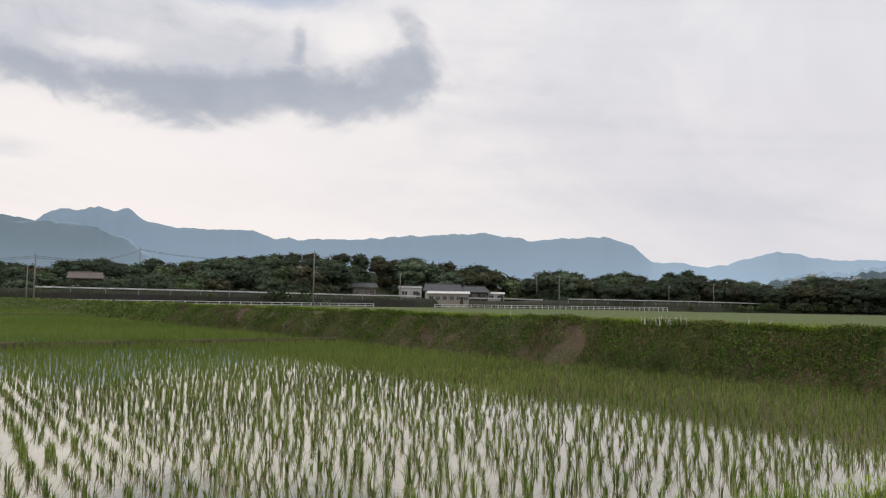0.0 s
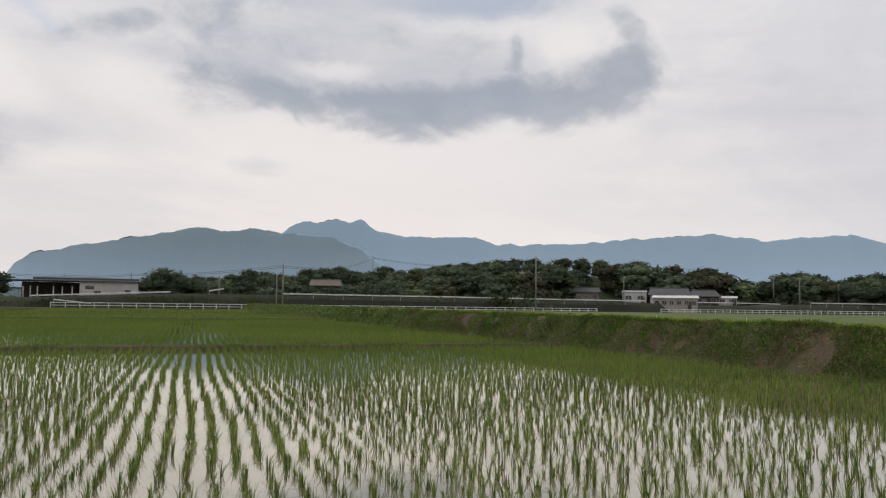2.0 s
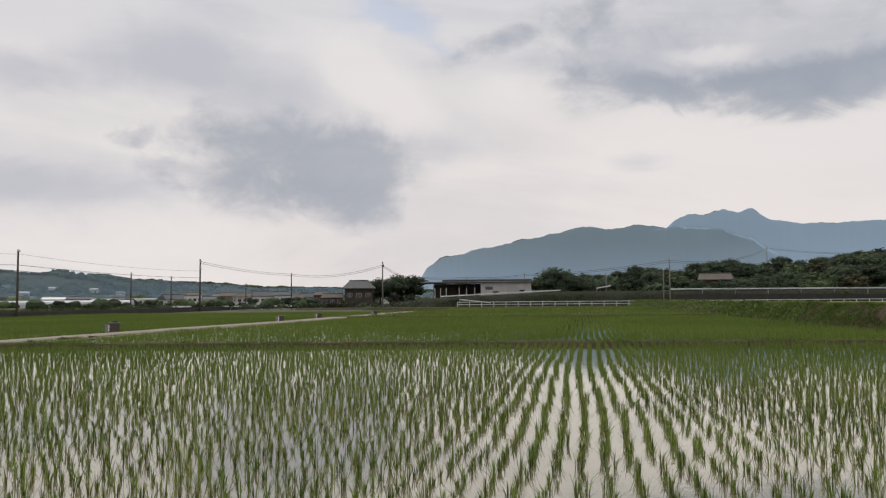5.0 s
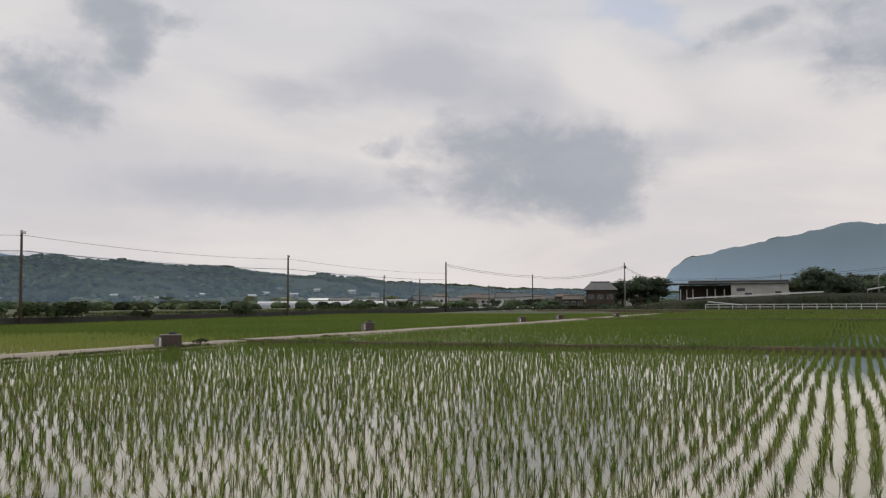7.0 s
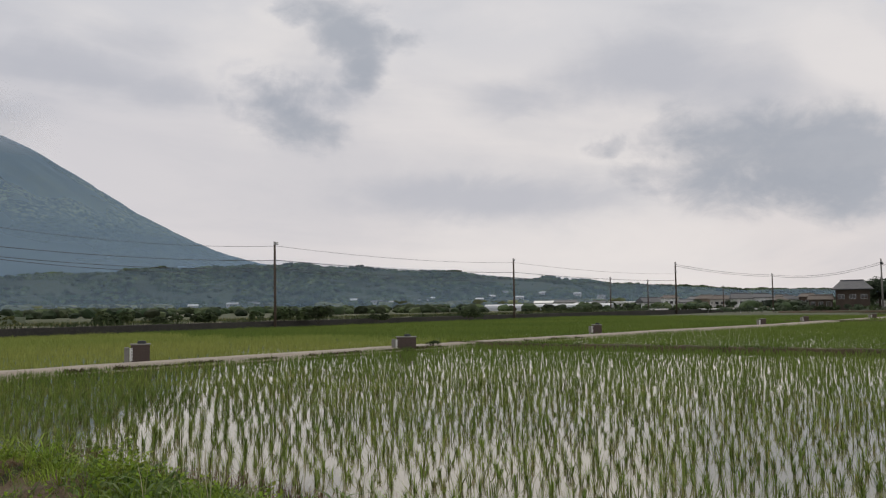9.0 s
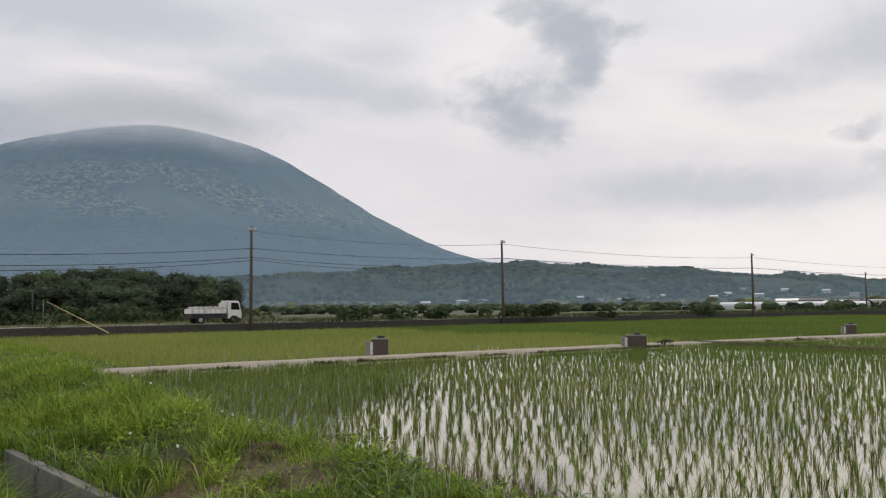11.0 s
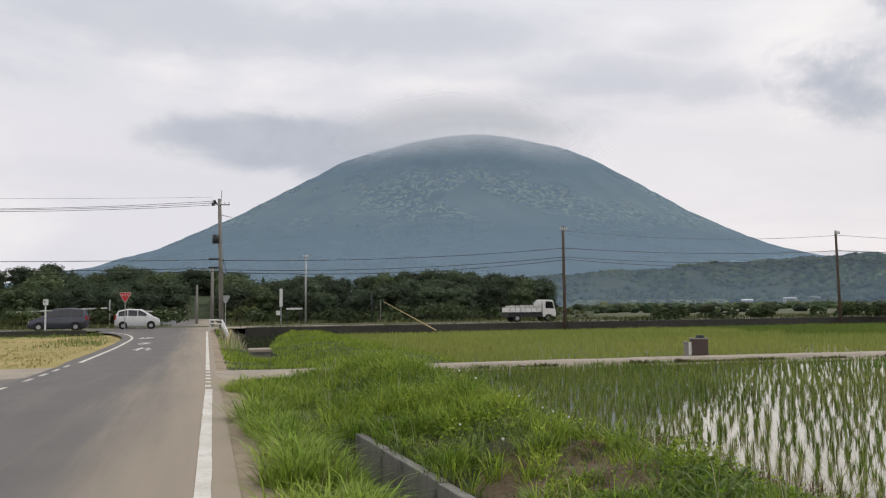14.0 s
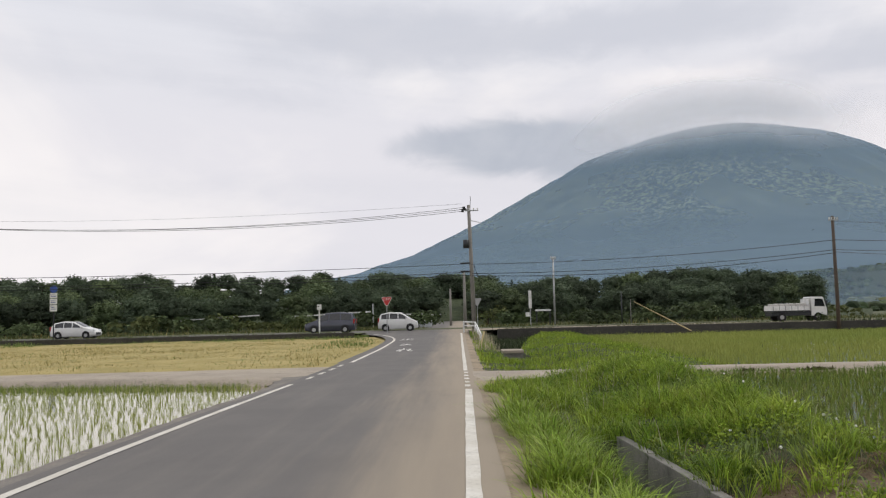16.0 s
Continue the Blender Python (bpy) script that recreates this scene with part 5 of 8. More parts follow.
# the wooded rise to the south-east
def south_top(a):
    pts = [(84, 0.9), (90, 1.5), (93, 2.0), (96.7, 1.67), (99.8, 2.3), (102.2, 1.85), (103.4, 2.3), (105.3, 2.8), (107.5, 2.25), (108.6, 2.75), (110.1, 2.25), (112.3, 2.85), (115.4, 3.1), (118.5, 3.4), (120.5, 3.1), (121.3, 3.4), (123.7, 3.45), (124.5, 2.85), (125.7, 3.3), (126.9, 3.2), (128.9, 2.8), (129.3, 2.2), (130.1, 2.7), (131.6, 2.7), (132.6, 2.1), (134.3, 2.0), (136.3, 2.6), (138.2, 2.15), (139.3, 2.0), (140.4, 2.35), (141.8, 2.3), (142.6, 1.8), (143.6, 2.3), (145.4, 2.45), (146.1, 2.0), (149.4, 1.85), (150.7, 1.5), (152.6, 2.1), (154.5, 2.0), (160, 2.2), (170, 2.2)]
    return float(np.interp(a, [p[0] for p in pts], [p[1] for p in pts]))


def south_near(a):
    """Where the rise begins: it steps back behind the farm."""
    return float(np.interp(a, [92, 119.5, 121.5, 127, 139, 142, 146, 165], [200, 200, 250, 272, 272, 295, 325, 370]))


def south_far(a):
    return float(np.interp(a, [92, 138, 146, 165], [300, 300, 385, 430]))


wood_mound("wood_floor_south", 92, 165, south_near, south_far, south_top, "ground of a wooded rise, coloured dark for the trees' shade", 7.0)
random.seed(33)
MASS = []


def rise_z(a, d):
    far = south_far(a)
    tz = 1.6 + far * math.tan(radians(south_top(a))) - 7.0
    return -0.35 + max(tz, 0.2) * math.sin(min(1.0, max(0.0, (d - south_near(a)) / (far - south_near(a)))) * math.pi / 2)


for row, (d0, frac) in enumerate(((200, 0.52), (214, 0.74), (240, 0.92), (276, 0.92), (292, 1.0), (259, 0.72), (268, 0.86))):
    a = 92.0 + row * 0.7 if row < 5 else 137.0 + row * 0.3
    while a < 163:
        keep = random.random()
        d = d0 * south_far(a) / 300
        tz = 1.6 + d * math.tan(radians(south_top(a) * frac + random.uniform(-0.15, 0.10)))
        kind = random.choices(["oak_far", "fresh_far", "olive_far", "cedar"], [0.66, 0.12, 0.14, 0.08])[0]
        if 121 < a < 123.6 and row == 3:
            kind = "cedar"
        x, y = polar(a, d + random.uniform(-5, 5))
        gap = d < south_near(a) - 4 or (row == 0 and (keep < 0.3 or a < 99)) or (103.0 < a < 106.3 and d < 225)
        if not gap and row >= 4:
            t, c = random.choice(TREE_KINDS[kind])
            g = rise_z(a, math.hypot(x, y)) - 0.3
            k = (tz - g) / 8
            w = k * random.uniform(1.35, 1.75)
            MASS.append((c, Matrix.Translation((x, y, g)) @ Matrix.Rotation(random.random() * 6.28, 4, "Z") @ Matrix.Diagonal((w, w, k, 1))))
        elif not gap:
            tree(kind, x, y, rise_z(a, math.hypot(x, y)) - 0.3, tz - rise_z(a, math.hypot(x, y)) + 0.3, random.uniform(1.35, 1.75), "trees of the southern rise")
        a += random.uniform(1.25, 1.9) * 215 / d


def wood_mass(rows):
    """The rearmost crowns of the rise, one behind another, as one mass of foliage."""
    mats, cos, loops, starts, index, n, m = [], [], [], [], [], 0, 0
    for me, mat in rows:
        co = np.empty(len(me.vertices) * 3)
        me.vertices.foreach_get("co", co)
        lp = np.empty(len(me.loops), np.int32)
        me.loops.foreach_get("vertex_index", lp)
        st = np.empty(len(me.polygons), np.int32)
        me.polygons.foreach_get("loop_start", st)
        q = np.array(mat)
        cos.append(co.reshape(-1, 3) @ q[:3, :3].T + q[:3, 3])
        loops.append(lp + n)
        starts.append(st + m)
        if me.materials[0] not in mats:
            mats.append(me.materials[0])
        index.append(np.full(len(st), mats.index(me.materials[0]), np.int32))
        n, m = n + len(me.vertices), m + len(lp)
    ob = np_mesh("wood_mass", np.concatenate(cos), np.concatenate(loops), np.concatenate(starts), mats[0])
    for extra in mats[1:]:
        ob.data.materials.append(extra)
    ob.data.polygons.foreach_set("material_index", np.concatenate(index))
    ob.data.update()
    tagged(ob, "dense rear crowns of the wood on the southern rise", "woodland", kind="stuff")


wood_mass(MASS)
for a, d, h in ((83.0, 215, 7.9), (84.1, 218, 7.8), (81.8, 222, 7.2), (86.2, 260, 6.5), (87.5, 260, 7.0), (94.0, 205, 9.2), (95.6, 208, 7.0), (90.5, 250, 7.0), (89.0, 255, 6.0)):
    x, y = polar(a, d)
    tree("oak", x, y, 0.6, h, 1.45, "trees by the sheds")


random.seed(35)
for k in range(44):
    a = 96.5 + k * 1.45
    if 121.0 < a < 137.5:
        continue
    x, y = polar(a + random.uniform(-0.4, 0.4), (random.uniform(188, 200) if a < 121 else south_near(a) - random.uniform(0, 8)))
    bush(x, y, -0.4, random.uniform(5, 8), random.uniform(2.6, 4.6), random.choice([M_HEDGE, M_LEAF, M_LEAF2]), "tall dark scrub at the southern rise's foot", 190, "scrub at the southern rise")


for k in range(60):
    a = 97.0 + k * 1.05
    d = south_near(a) + random.uniform(4, 34)
    if 121.0 < a < 139.5:
        continue
    x, y = polar(a, d)
    bush(x, y, rise_z(a, d) - 0.3, random.uniform(7, 11), random.uniform(3.4, 5.6), random.choice([M_HEDGE, M_LEAF, M_LEAF2, M_OLIVE]), "tall scrub between the trees of the southern rise", 200, "scrub at the southern rise")


# ---- poles and wires ----
def wire(name, a, b, sag, r=0.018, label="thin black overhead cable", cat="cable", group="overhead cables", parent=None, n=14):
    a, b = Vector(a), Vector(b)
    pts = [a.lerp(b, k / n) - Vector((0, 0, sag * 4 * (k / n) * (1 - k / n))) for k in range(n + 1)]
    side = (b - a).cross(Vector((0, 0, 1))).normalized()
    vs, fs = [], []
    for p in pts:
        vs += [p + side * r, p + Vector((0, 0, r)), p - side * r, p - Vector((0, 0, r))]
    for k in range(n):
        for j in range(4):
            fs.append((4 * k + j, 4 * k + (j + 1) % 4, 4 * k + 4 + (j + 1) % 4, 4 * k + 4 + j))
    ob = link_mesh(name, vs, fs, M_CABLE, parent)
    if parent is None:
        tagged(ob, label, cat, group)
    return ob


def utility_pole(x, y, z0, z1, r=0.13, material=None, arms=(), label="dark weathered utility pole", lean=(0.0, 0.0), group="utility poles", steps=True):
    ob = thing("utility_pole", Matrix.Translation((x, y, z0)), label, "utility pole", group)
    h = z1 - z0
    bm = bmesh.new()
    cyl(bm, (0, 0, -0.4), (lean[0] * h, lean[1] * h, h), r, r * 0.68, 12)
    part("shaft", bm, material or M_POLE, ob, smooth=True)
    for f, half in arms:
        bm = bmesh.new()
        box_mesh(bm, -half, half, -0.16, -0.08, h * f - 0.05, h * f + 0.05, 0.01)
        arm = part("crossarm", bm, M_GALV, ob)
        for sx in (-0.85, -0.3, 0.3, 0.85):
            bm = bmesh.new()
            cyl(bm, (sx * half, -0.12, h * f + 0.04), (sx * half, -0.12, h * f + 0.2), 0.035, 0.05, 8)
            part("insulator", bm, M_WHITE, arm)
    if steps:
        for k in range(5):
            bm = bmesh.new()
            zz = h * 0.3 + k * 0.5
            cyl(bm, (0, 0, zz), (0.24 * (-1) ** k, 0, zz), 0.012, None, 5)
            part("step_bolt", bm, M_GALV, ob)
    return ob


utility_pole(27.9, 60.9, -0.35, 8.15, 0.15, None, ((0.965, 0.35),), "brown weathered utility pole beside the retaining wall")
utility_pole(54.95, 60.9, -0.35, 8.2, 0.15, None, ((0.97, 0.25),), "brown weathered utility pole beside the retaining wall", (-0.012, 0))
utility_pole(99.9, 60.9, -0.35, 8.35, 0.16, None, ((0.97, 0.25),), "brown weathered utility pole beside the retaining wall")
utility_pole(163.7, 60.9, -0.2, 10.2, 0.2, None, ((0.95, 0.4), (0.8, 0.5)), "tall dark utility pole at the paddies' far end")
for a, d, top in ((65.25, 190, 7.9), (67.75, 200, 7.4), (75.65, 200, 8.2), (72.6, 240, 6.5)):
    x, y = polar(a, d)
    utility_pole(x, y, -0.4, top, 0.17, None, ((0.95, 0.5),), "dark utility pole near the village")
for a, d, top in ((81.95, 180, 9.9),):
    x, y = polar(a, d)
    p = utility_pole(x, y, -0.3, top, 0.19, M_POLECON, ((0.93, 0.9),), "pale concrete utility pole with a crossarm")
    for sx in (-1, 1):
        bm = bmesh.new()
        cyl(bm, (sx * 0.5, -0.1, (top + 0.3) * 0.93 - 0.45), (sx * 0.5, -0.1, (top + 0.3) * 0.93 - 0.05), 0.2, 0.2, 10)
        part("transformer", bm, M_DARKMETAL, p)
# concrete poles along the raised road
for px, py, z0, z1, r in ((158, -32.8, -0.3, 9.0, 0.17), (157, -31.4, -0.3, 6.7, 0.12), (190, -25.0, 1.0, 7.4, 0.15), (158, -88.8, -0.3, 12.4, 0.17), (172, -122, 2.0, 9.0, 0.15), (172, -181, 0.5, 10.3, 0.19), (180, -205, 0.5, 9.0, 0.17), (174, -238, 0.3, 8.5, 0.15), (172, -262, 0.3, 10.0, 0.15)):
    utility_pole(px, py, z0, z1, r, M_POLECON, ((0.96, 0.5),) if z1 > 8 else (), "pale grey concrete pole by the raised road", steps=False)
for a, d, top in ((83.8, 230, 8.3), (87.9, 225, 7.8), (91.9, 230, 8.6), (107.9, 330, 20.5), (120.4, 280, 17.5), (134.9, 260, 11.0)):
    x, y = polar(a, d)
    utility_pole(x, y, 0.0 if d < 240 else 5.0, top, 0.17, M_POLECON, ((0.96, 0.8), (0.88, 0.6)), "concrete utility pole with crossarms above the trees", steps=False)

# the large pole at the crossing with its gear
def corner_pole():
    ob = utility_pole(1.12, 64.6, 0.0, 10.2, 0.19, M_POLECON, ((0.955, 0.55),), "tall concrete utility pole with transformer at the crossing", (-0.022, 0))
    for nm, a, b, r, m in (("lightning_rod", (-0.1, 0, 10.0), (-0.06, 0, 10.9), 0.025, M_GALV), ("brace", (-0.95, -0.05, 9.85), (-0.1, -0.05, 9.85), 0.035, M_GALV), ("signal_arm", (-0.1, -0.05, 8.95), (0.75, -0.05, 8.75), 0.025, M_GALV), ("bracket", (-0.6, -0.1, 7.3), (0.0, -0.1, 7.3), 0.03, M_GALV)):
        bm = bmesh.new()
        cyl(bm, a, b, r, None, 8)
        part(nm, bm, m, ob)
    for k, (x, z) in enumerate(((-0.55, 9.85), (-0.7, 9.72), (-0.62, 9.98))):
        bm = bmesh.new()
        cyl(bm, (x - 0.1, -0.1, z), (x + 0.12, -0.1, z), 0.1, 0.1, 10)
        part("insulator", bm, M_DARKMETAL, ob)
    bm = bmesh.new()
    cyl(bm, (-0.5, -0.1, 6.75), (-0.5, -0.1, 7.4), 0.24, 0.24, 14)
    part("transformer", bm, M_DARKMETAL, ob, "dark grey cylindrical transformer", True)
    for z in (5.55, 4.9):
        bm = bmesh.new()
        box_mesh(bm, -1.0, -0.25, -0.2, -0.05, z - 0.06, z + 0.06, 0.04)
        part("cable_splice", bm, M_CABLE, ob)
    for k, dx in enumerate((0.9, 1.5)):
        wire("guy_wire", (0.05, 0, 5.6 - k * 0.2), (dx + 0.6, 1.2, 0.1), 0.0, 0.022, parent=ob, n=2)
    return ob


corner_pole()
utility_pole(0.5, 78.5, 0.1, 5.6, 0.17, M_POLECON, (), "shorter pole behind the crossing", steps=False)
utility_pole(-2.6 + 1.6, 92.0, 0.1, 4.4, 0.15, M_POLECON, (), "shorter pole along the far lane", steps=False)

# cables along the main road and across it
MAINS = [(1.0, 64.5), (27.9, 60.8), (54.9, 60.8), (99.9, 60.8), (163.7, 60.8)]
for (xa, ya), (xb, yb) in zip(MAINS[:-1], MAINS[1:]):
    far = xb > 90
    for za, zb, sg in ((6.35, 6.35, 0.35), (5.62, 5.62, 0.4), (5.45, 5.4, 0.55), (7.75, 7.75, 0.5)):
        if za > 7 and xa < 20:
            continue
        wire("cable", (xa, ya - 0.12, za if xa > 2 else za - 0.9), (xb, yb - 0.12, zb), sg, 0.016 if za > 7 else 0.022 + (0.006 if far else 0))
for z, sg in ((5.5, 0.25), (4.85, 0.3), (4.6, 0.3)):
    wire("cable", (1.0, 64.5, z), (-48, 62.5, z - 0.15), sg, 0.02)
for k, z in enumerate((9.85, 9.7, 10.0)):
    wire("cable", (0.45, 64.5, z), (-46, 60.0 + k * 0.4, 9.6), 1.1, 0.016, n=20)
wire("cable", (0.4, 64.5, 10.3), (-60, 90, 13.5), 0.6, 0.008)
xe, ye = polar(81.95, 180)
xf, yf_ = polar(75.65, 200)
for dz in (0.0, -0.35):
    wire("cable", (163.7, 60.8, 9.7 + dz), (xf, yf_, 7.9 + dz), 0.5, 0.03)
    wire("cable", (xf, yf_, 7.9 + dz), (xe, ye, 9.2 + dz), 1.2, 0.03)
    wire("cable", (xe, ye, 9.2 + dz), (*polar(83.8, 230), 8.0 + dz), 0.5, 0.03)
    wire("cable", (*polar(83.8, 230), 8.0 + dz), (*polar(87.9, 225), 7.5 + dz), 0.3, 0.03)
    wire("cable", (*polar(87.9, 225), 7.5 + dz), (*polar(91.9, 230), 8.3 + dz), 0.4, 0.03)
    wire("cable", (*polar(91.9, 230), 8.3 + dz), (158, -32.8, 8.6 + dz), 0.6, 0.03)
    wire("cable", (158, -32.8, 8.6 + dz), (*polar(107.9, 330), 19.8 + dz), 2.0, 0.035)
    wire("cable", (*polar(107.9, 330), 19.8 + dz), (*polar(120.4, 280), 16.5 + dz), 2.5, 0.035)


# ---- roadside signs and posts ----
def text_mesh(txt, size, material, parent, m, depth=0.004):
    cu = bpy.data.curves.new("lettering", "FONT")
    cu.body, cu.size, cu.align_x, cu.align_y, cu.extrude = txt, size, "CENTER", "CENTER", depth
    tmp = bpy.data.objects.new("lettering", cu)
    me = bpy.data.meshes.new_from_object(tmp)
    bpy.data.objects.remove(tmp)
    bpy.data.curves.remove(cu)
    me.name = "lettering"
    me.materials.clear()
    me.materials.append(material)
    ob = new("lettering", me)
    ob.parent = parent
    ob.matrix_local = m
    return ob


FACE = Matrix.Rotation(radians(90), 4, "X")


def stop_sign(x, y, z0, top, face_cam=True, label="red triangular stop sign on a grey post"):
    ob = thing("stop_sign", Matrix.Translation((x, y, z0)), label, "road sign")
    h = top - z0
    bm = bmesh.new()
    cyl(bm, (0, 0, -0.3), (0, 0, h - 0.02), 0.035, None, 10)
    part("post", bm, M_GALV, ob)
    for nm, s, yy, m in (("rim", 1.0, -0.05, M_WHITE if face_cam else M_GALV), ("panel", 0.9, -0.062, M_RED if face_cam else M_GALV)):
        bm = bmesh.new()
        pts = []
        for k in range(3):
            a = radians(-90 + 120 * k)
            for da in (-9, 0, 9):
                pts.append((0.43 * s * math.cos(a + radians(da)), 0, 0.43 * s * math.sin(a + radians(da))))
        f = bm.faces.new([bm.verts.new((p[0], yy, h - 0.22 + p[2])) for p in pts])
        e = bmesh.ops.extrude_face_region(bm, geom=[f])
        bmesh.ops.translate(bm, vec=(0, 0.015, 0), verts=[v for v in e["geom"] if isinstance(v, bmesh.types.BMVert)])
        bmesh.ops.recalc_face_normals(bm, faces=bm.faces)
        part(nm, bm, m, ob)
    if face_cam:
        text_mesh("止まれ", 0.2, M_WHITE, ob, Matrix.Translation((0, -0.07, h - 0.14)) @ FACE)
    return ob


stop_sign(-5.75, 64.2, 0.15, 2.98)
stop_sign(1.6, 74.5, 0.25, 2.9, False, "back of a grey triangular road sign beyond the crossing")


def post_box():
    ob = thing("traffic_counter", Matrix.Translation((-11.1, 64.3, 0.15)), "white post with a small white box on top", "post")
    bm = bmesh.new()
    cyl(bm, (0, 0, -0.3), (0, 0, 2.05), 0.06, None, 10)
    part("post", bm, M_WHITE, ob)
    bm = bmesh.new()
    box_mesh(bm, -0.16, 0.16, -0.13, 0.13, 2.0, 2.42, 0.03)
    part("box", bm, M_WHITE, ob)
    bm = bmesh.new()
    cyl(bm, (-0.06, -0.15, 2.25), (-0.06, -0.12, 2.25), 0.05, None, 10)
    part("lens", bm, M_DARKMETAL, ob)


post_box()


def bus_stop():
    ob = thing("bus_stop_sign", Matrix.Translation((-32.2, 64.2, 0.15)), "bus stop post with a blue disc and white timetable boards", "bus stop")
    bm = bmesh.new()
    cyl(bm, (0, 0, -0.3), (0, 0, 4.2), 0.05, None, 10)
    part("post", bm, M_DARKMETAL, ob)
    bm = bmesh.new()
    cyl(bm, (0, -0.06, 4.15), (0, -0.02, 4.15), 0.3, None, 20)
    part("disc", bm, M_BLUE, ob, "round blue sign disc")
    for z0, z1 in ((3.45, 3.85), (2.95, 3.4), (2.4, 2.9)):
        bm = bmesh.new()
        box_mesh(bm, -0.29, 0.29, -0.08, -0.04, z0, z1, 0.01)
        b = part("board", bm, M_WHITE, ob, "white timetable board")
        for k in range(2):
            bm = bmesh.new()
            zz = z0 + (z1 - z0) * (0.35 + 0.3 * k)
            box_mesh(bm, -0.2, 0.18 - 0.1 * k, -0.088, -0.081, zz - 0.02, zz + 0.02)
            part("print_bar", bm, M_BLUE, b)
    bm = bmesh.new()
    box_mesh(bm, -0.2, 0.2, -0.2, 0.2, -0.1, 0.08, 0.03)
    part("foot", bm, M_OLDCONCRETE, ob)


bus_stop()


def sign_board_post():
    ob = thing("sign_post", Matrix.Translation((6.55, 76.0, 0.2)), "tall narrow white sign board on a grey post", "road sign")
    bm = bmesh.new()
    cyl(bm, (0, 0, -0.3), (0, 0, 3.2), 0.05, None, 8)
    part("post", bm, M_GALV, ob)
    bm = bmesh.new()
    box_mesh(bm, -0.14, 0.14, -0.09, -0.05, 1.7, 3.35, 0.01)
    part("board", bm, M_WHITE, ob)
    bm = bmesh.new()
    box_mesh(bm, -0.45, -0.08, -0.08, -0.05, 0.95, 1.35, 0.01)
    part("plate", bm, M_WHITE, ob)


sign_board_post()
utility_pole(8.8, 76.0, 0.1, 6.65, 0.1, M_GALV, ((0.97, 0.25),), "slim grey steel pole beyond the main road", steps=False)
utility_pole(15.0, 76.0, 0.1, 3.3, 0.06, M_DARKMETAL, (), "slim dark post beyond the main road", steps=False)
utility_pole(17.5, 84.0, 0.0, 2.6, 0.05, M_OLDCONCRETE, (), "short grey post in rough grass", steps=False)
utility_pole(-10.6, 100.0, 0.0, 3.0, 0.08, M_GALV, (), "short grey post in rough grass", steps=False)


def leaning_bamboo():
    ob = thing("bamboo_pole", Matrix.Translation((17.0, 60.7, -0.1)), "long dry bamboo pole leaning over the retaining wall", "pole")
    bm = bmesh.new()
    a, b = Vector((0, 0, 0.0)), Vector((-3.9, 1.0, 2.25))
    n = 9
    for k in range(n):
        p, q = a.lerp(b, k / n), a.lerp(b, (k + 1) / n)
        cyl(bm, p, q, 0.05 - 0.003 * k, 0.047 - 0.003 * k, 8)
        cyl(bm, q, q + (b - a).normalized() * 0.02, 0.055 - 0.003 * k, None, 8)
    part("cane", bm, M_BAMBOO, ob)


leaning_bamboo()


def lane_rail():
    """White guard rail that steps down beside the lane at the crossing."""
    ob = thing("guard_rail", Matrix.Identity(4), "white guard rail ending beside the lane at the crossing", "guard rail")
    pts = [(1.25, 51.5, 0.30), (1.22, 54.5, 0.50), (1.18, 58, 0.72), (1.1, 62.0, 0.95), (0.25, 63.0, 0.98)]
    for x, y, z in pts:
        bm = bmesh.new()
        cyl(bm, (x, y, -0.6), (x, y, z), 0.06, None, 10)
        part("post", bm, M_WHITE, ob)
    for (a, b) in zip(pts[:-1], pts[1:]):
        bm = bmesh.new()
        for dz in (-0.05, -0.32):
            cyl(bm, Vector(a) + Vector((0, 0, dz)), Vector(b) + Vector((0, 0, dz)), 0.055, None, 8)
        part("rail", bm, M_WHITE, ob)


lane_rail()


def culvert():
    ob = thing("culvert_slab", Matrix.Translation((2.4, 38.6, -0.75)), "concrete culvert slab over the deep ditch", "culvert")
    bm = bmesh.new()
    box_mesh(bm, -0.5, 0.5, 0, 1.6, 0.42, 0.56, 0.02)
    part("slab", bm, M_CONCRETE, ob)
    bm = bmesh.new()
    box_mesh(bm, -0.46, 0.46, 0.12, 0.24, -0.2, 0.42, 0.01)
    part("head_wall", bm, M_OLDCONCRETE, ob)
    for sx in (-0.42, 0.42):
        bm = bmesh.new()
        box_mesh(bm, sx - 0.08, sx + 0.08, 0.05, 1.5, -0.1, 0.42, 0.01)
        part("side_wall", bm, M_OLDCONCRETE, ob)
    bm = bmesh.new()
    cyl(bm, (-1.3, -1.2, 0.3), (-1.05, -0.6, 1.15), 0.05, None, 8)
    tagged(part("marker_stake", bm, M_BAMBOO), "pale leaning marker stake by the ditch", "stake").location = (2.35, 47, -0.6)


culvert()


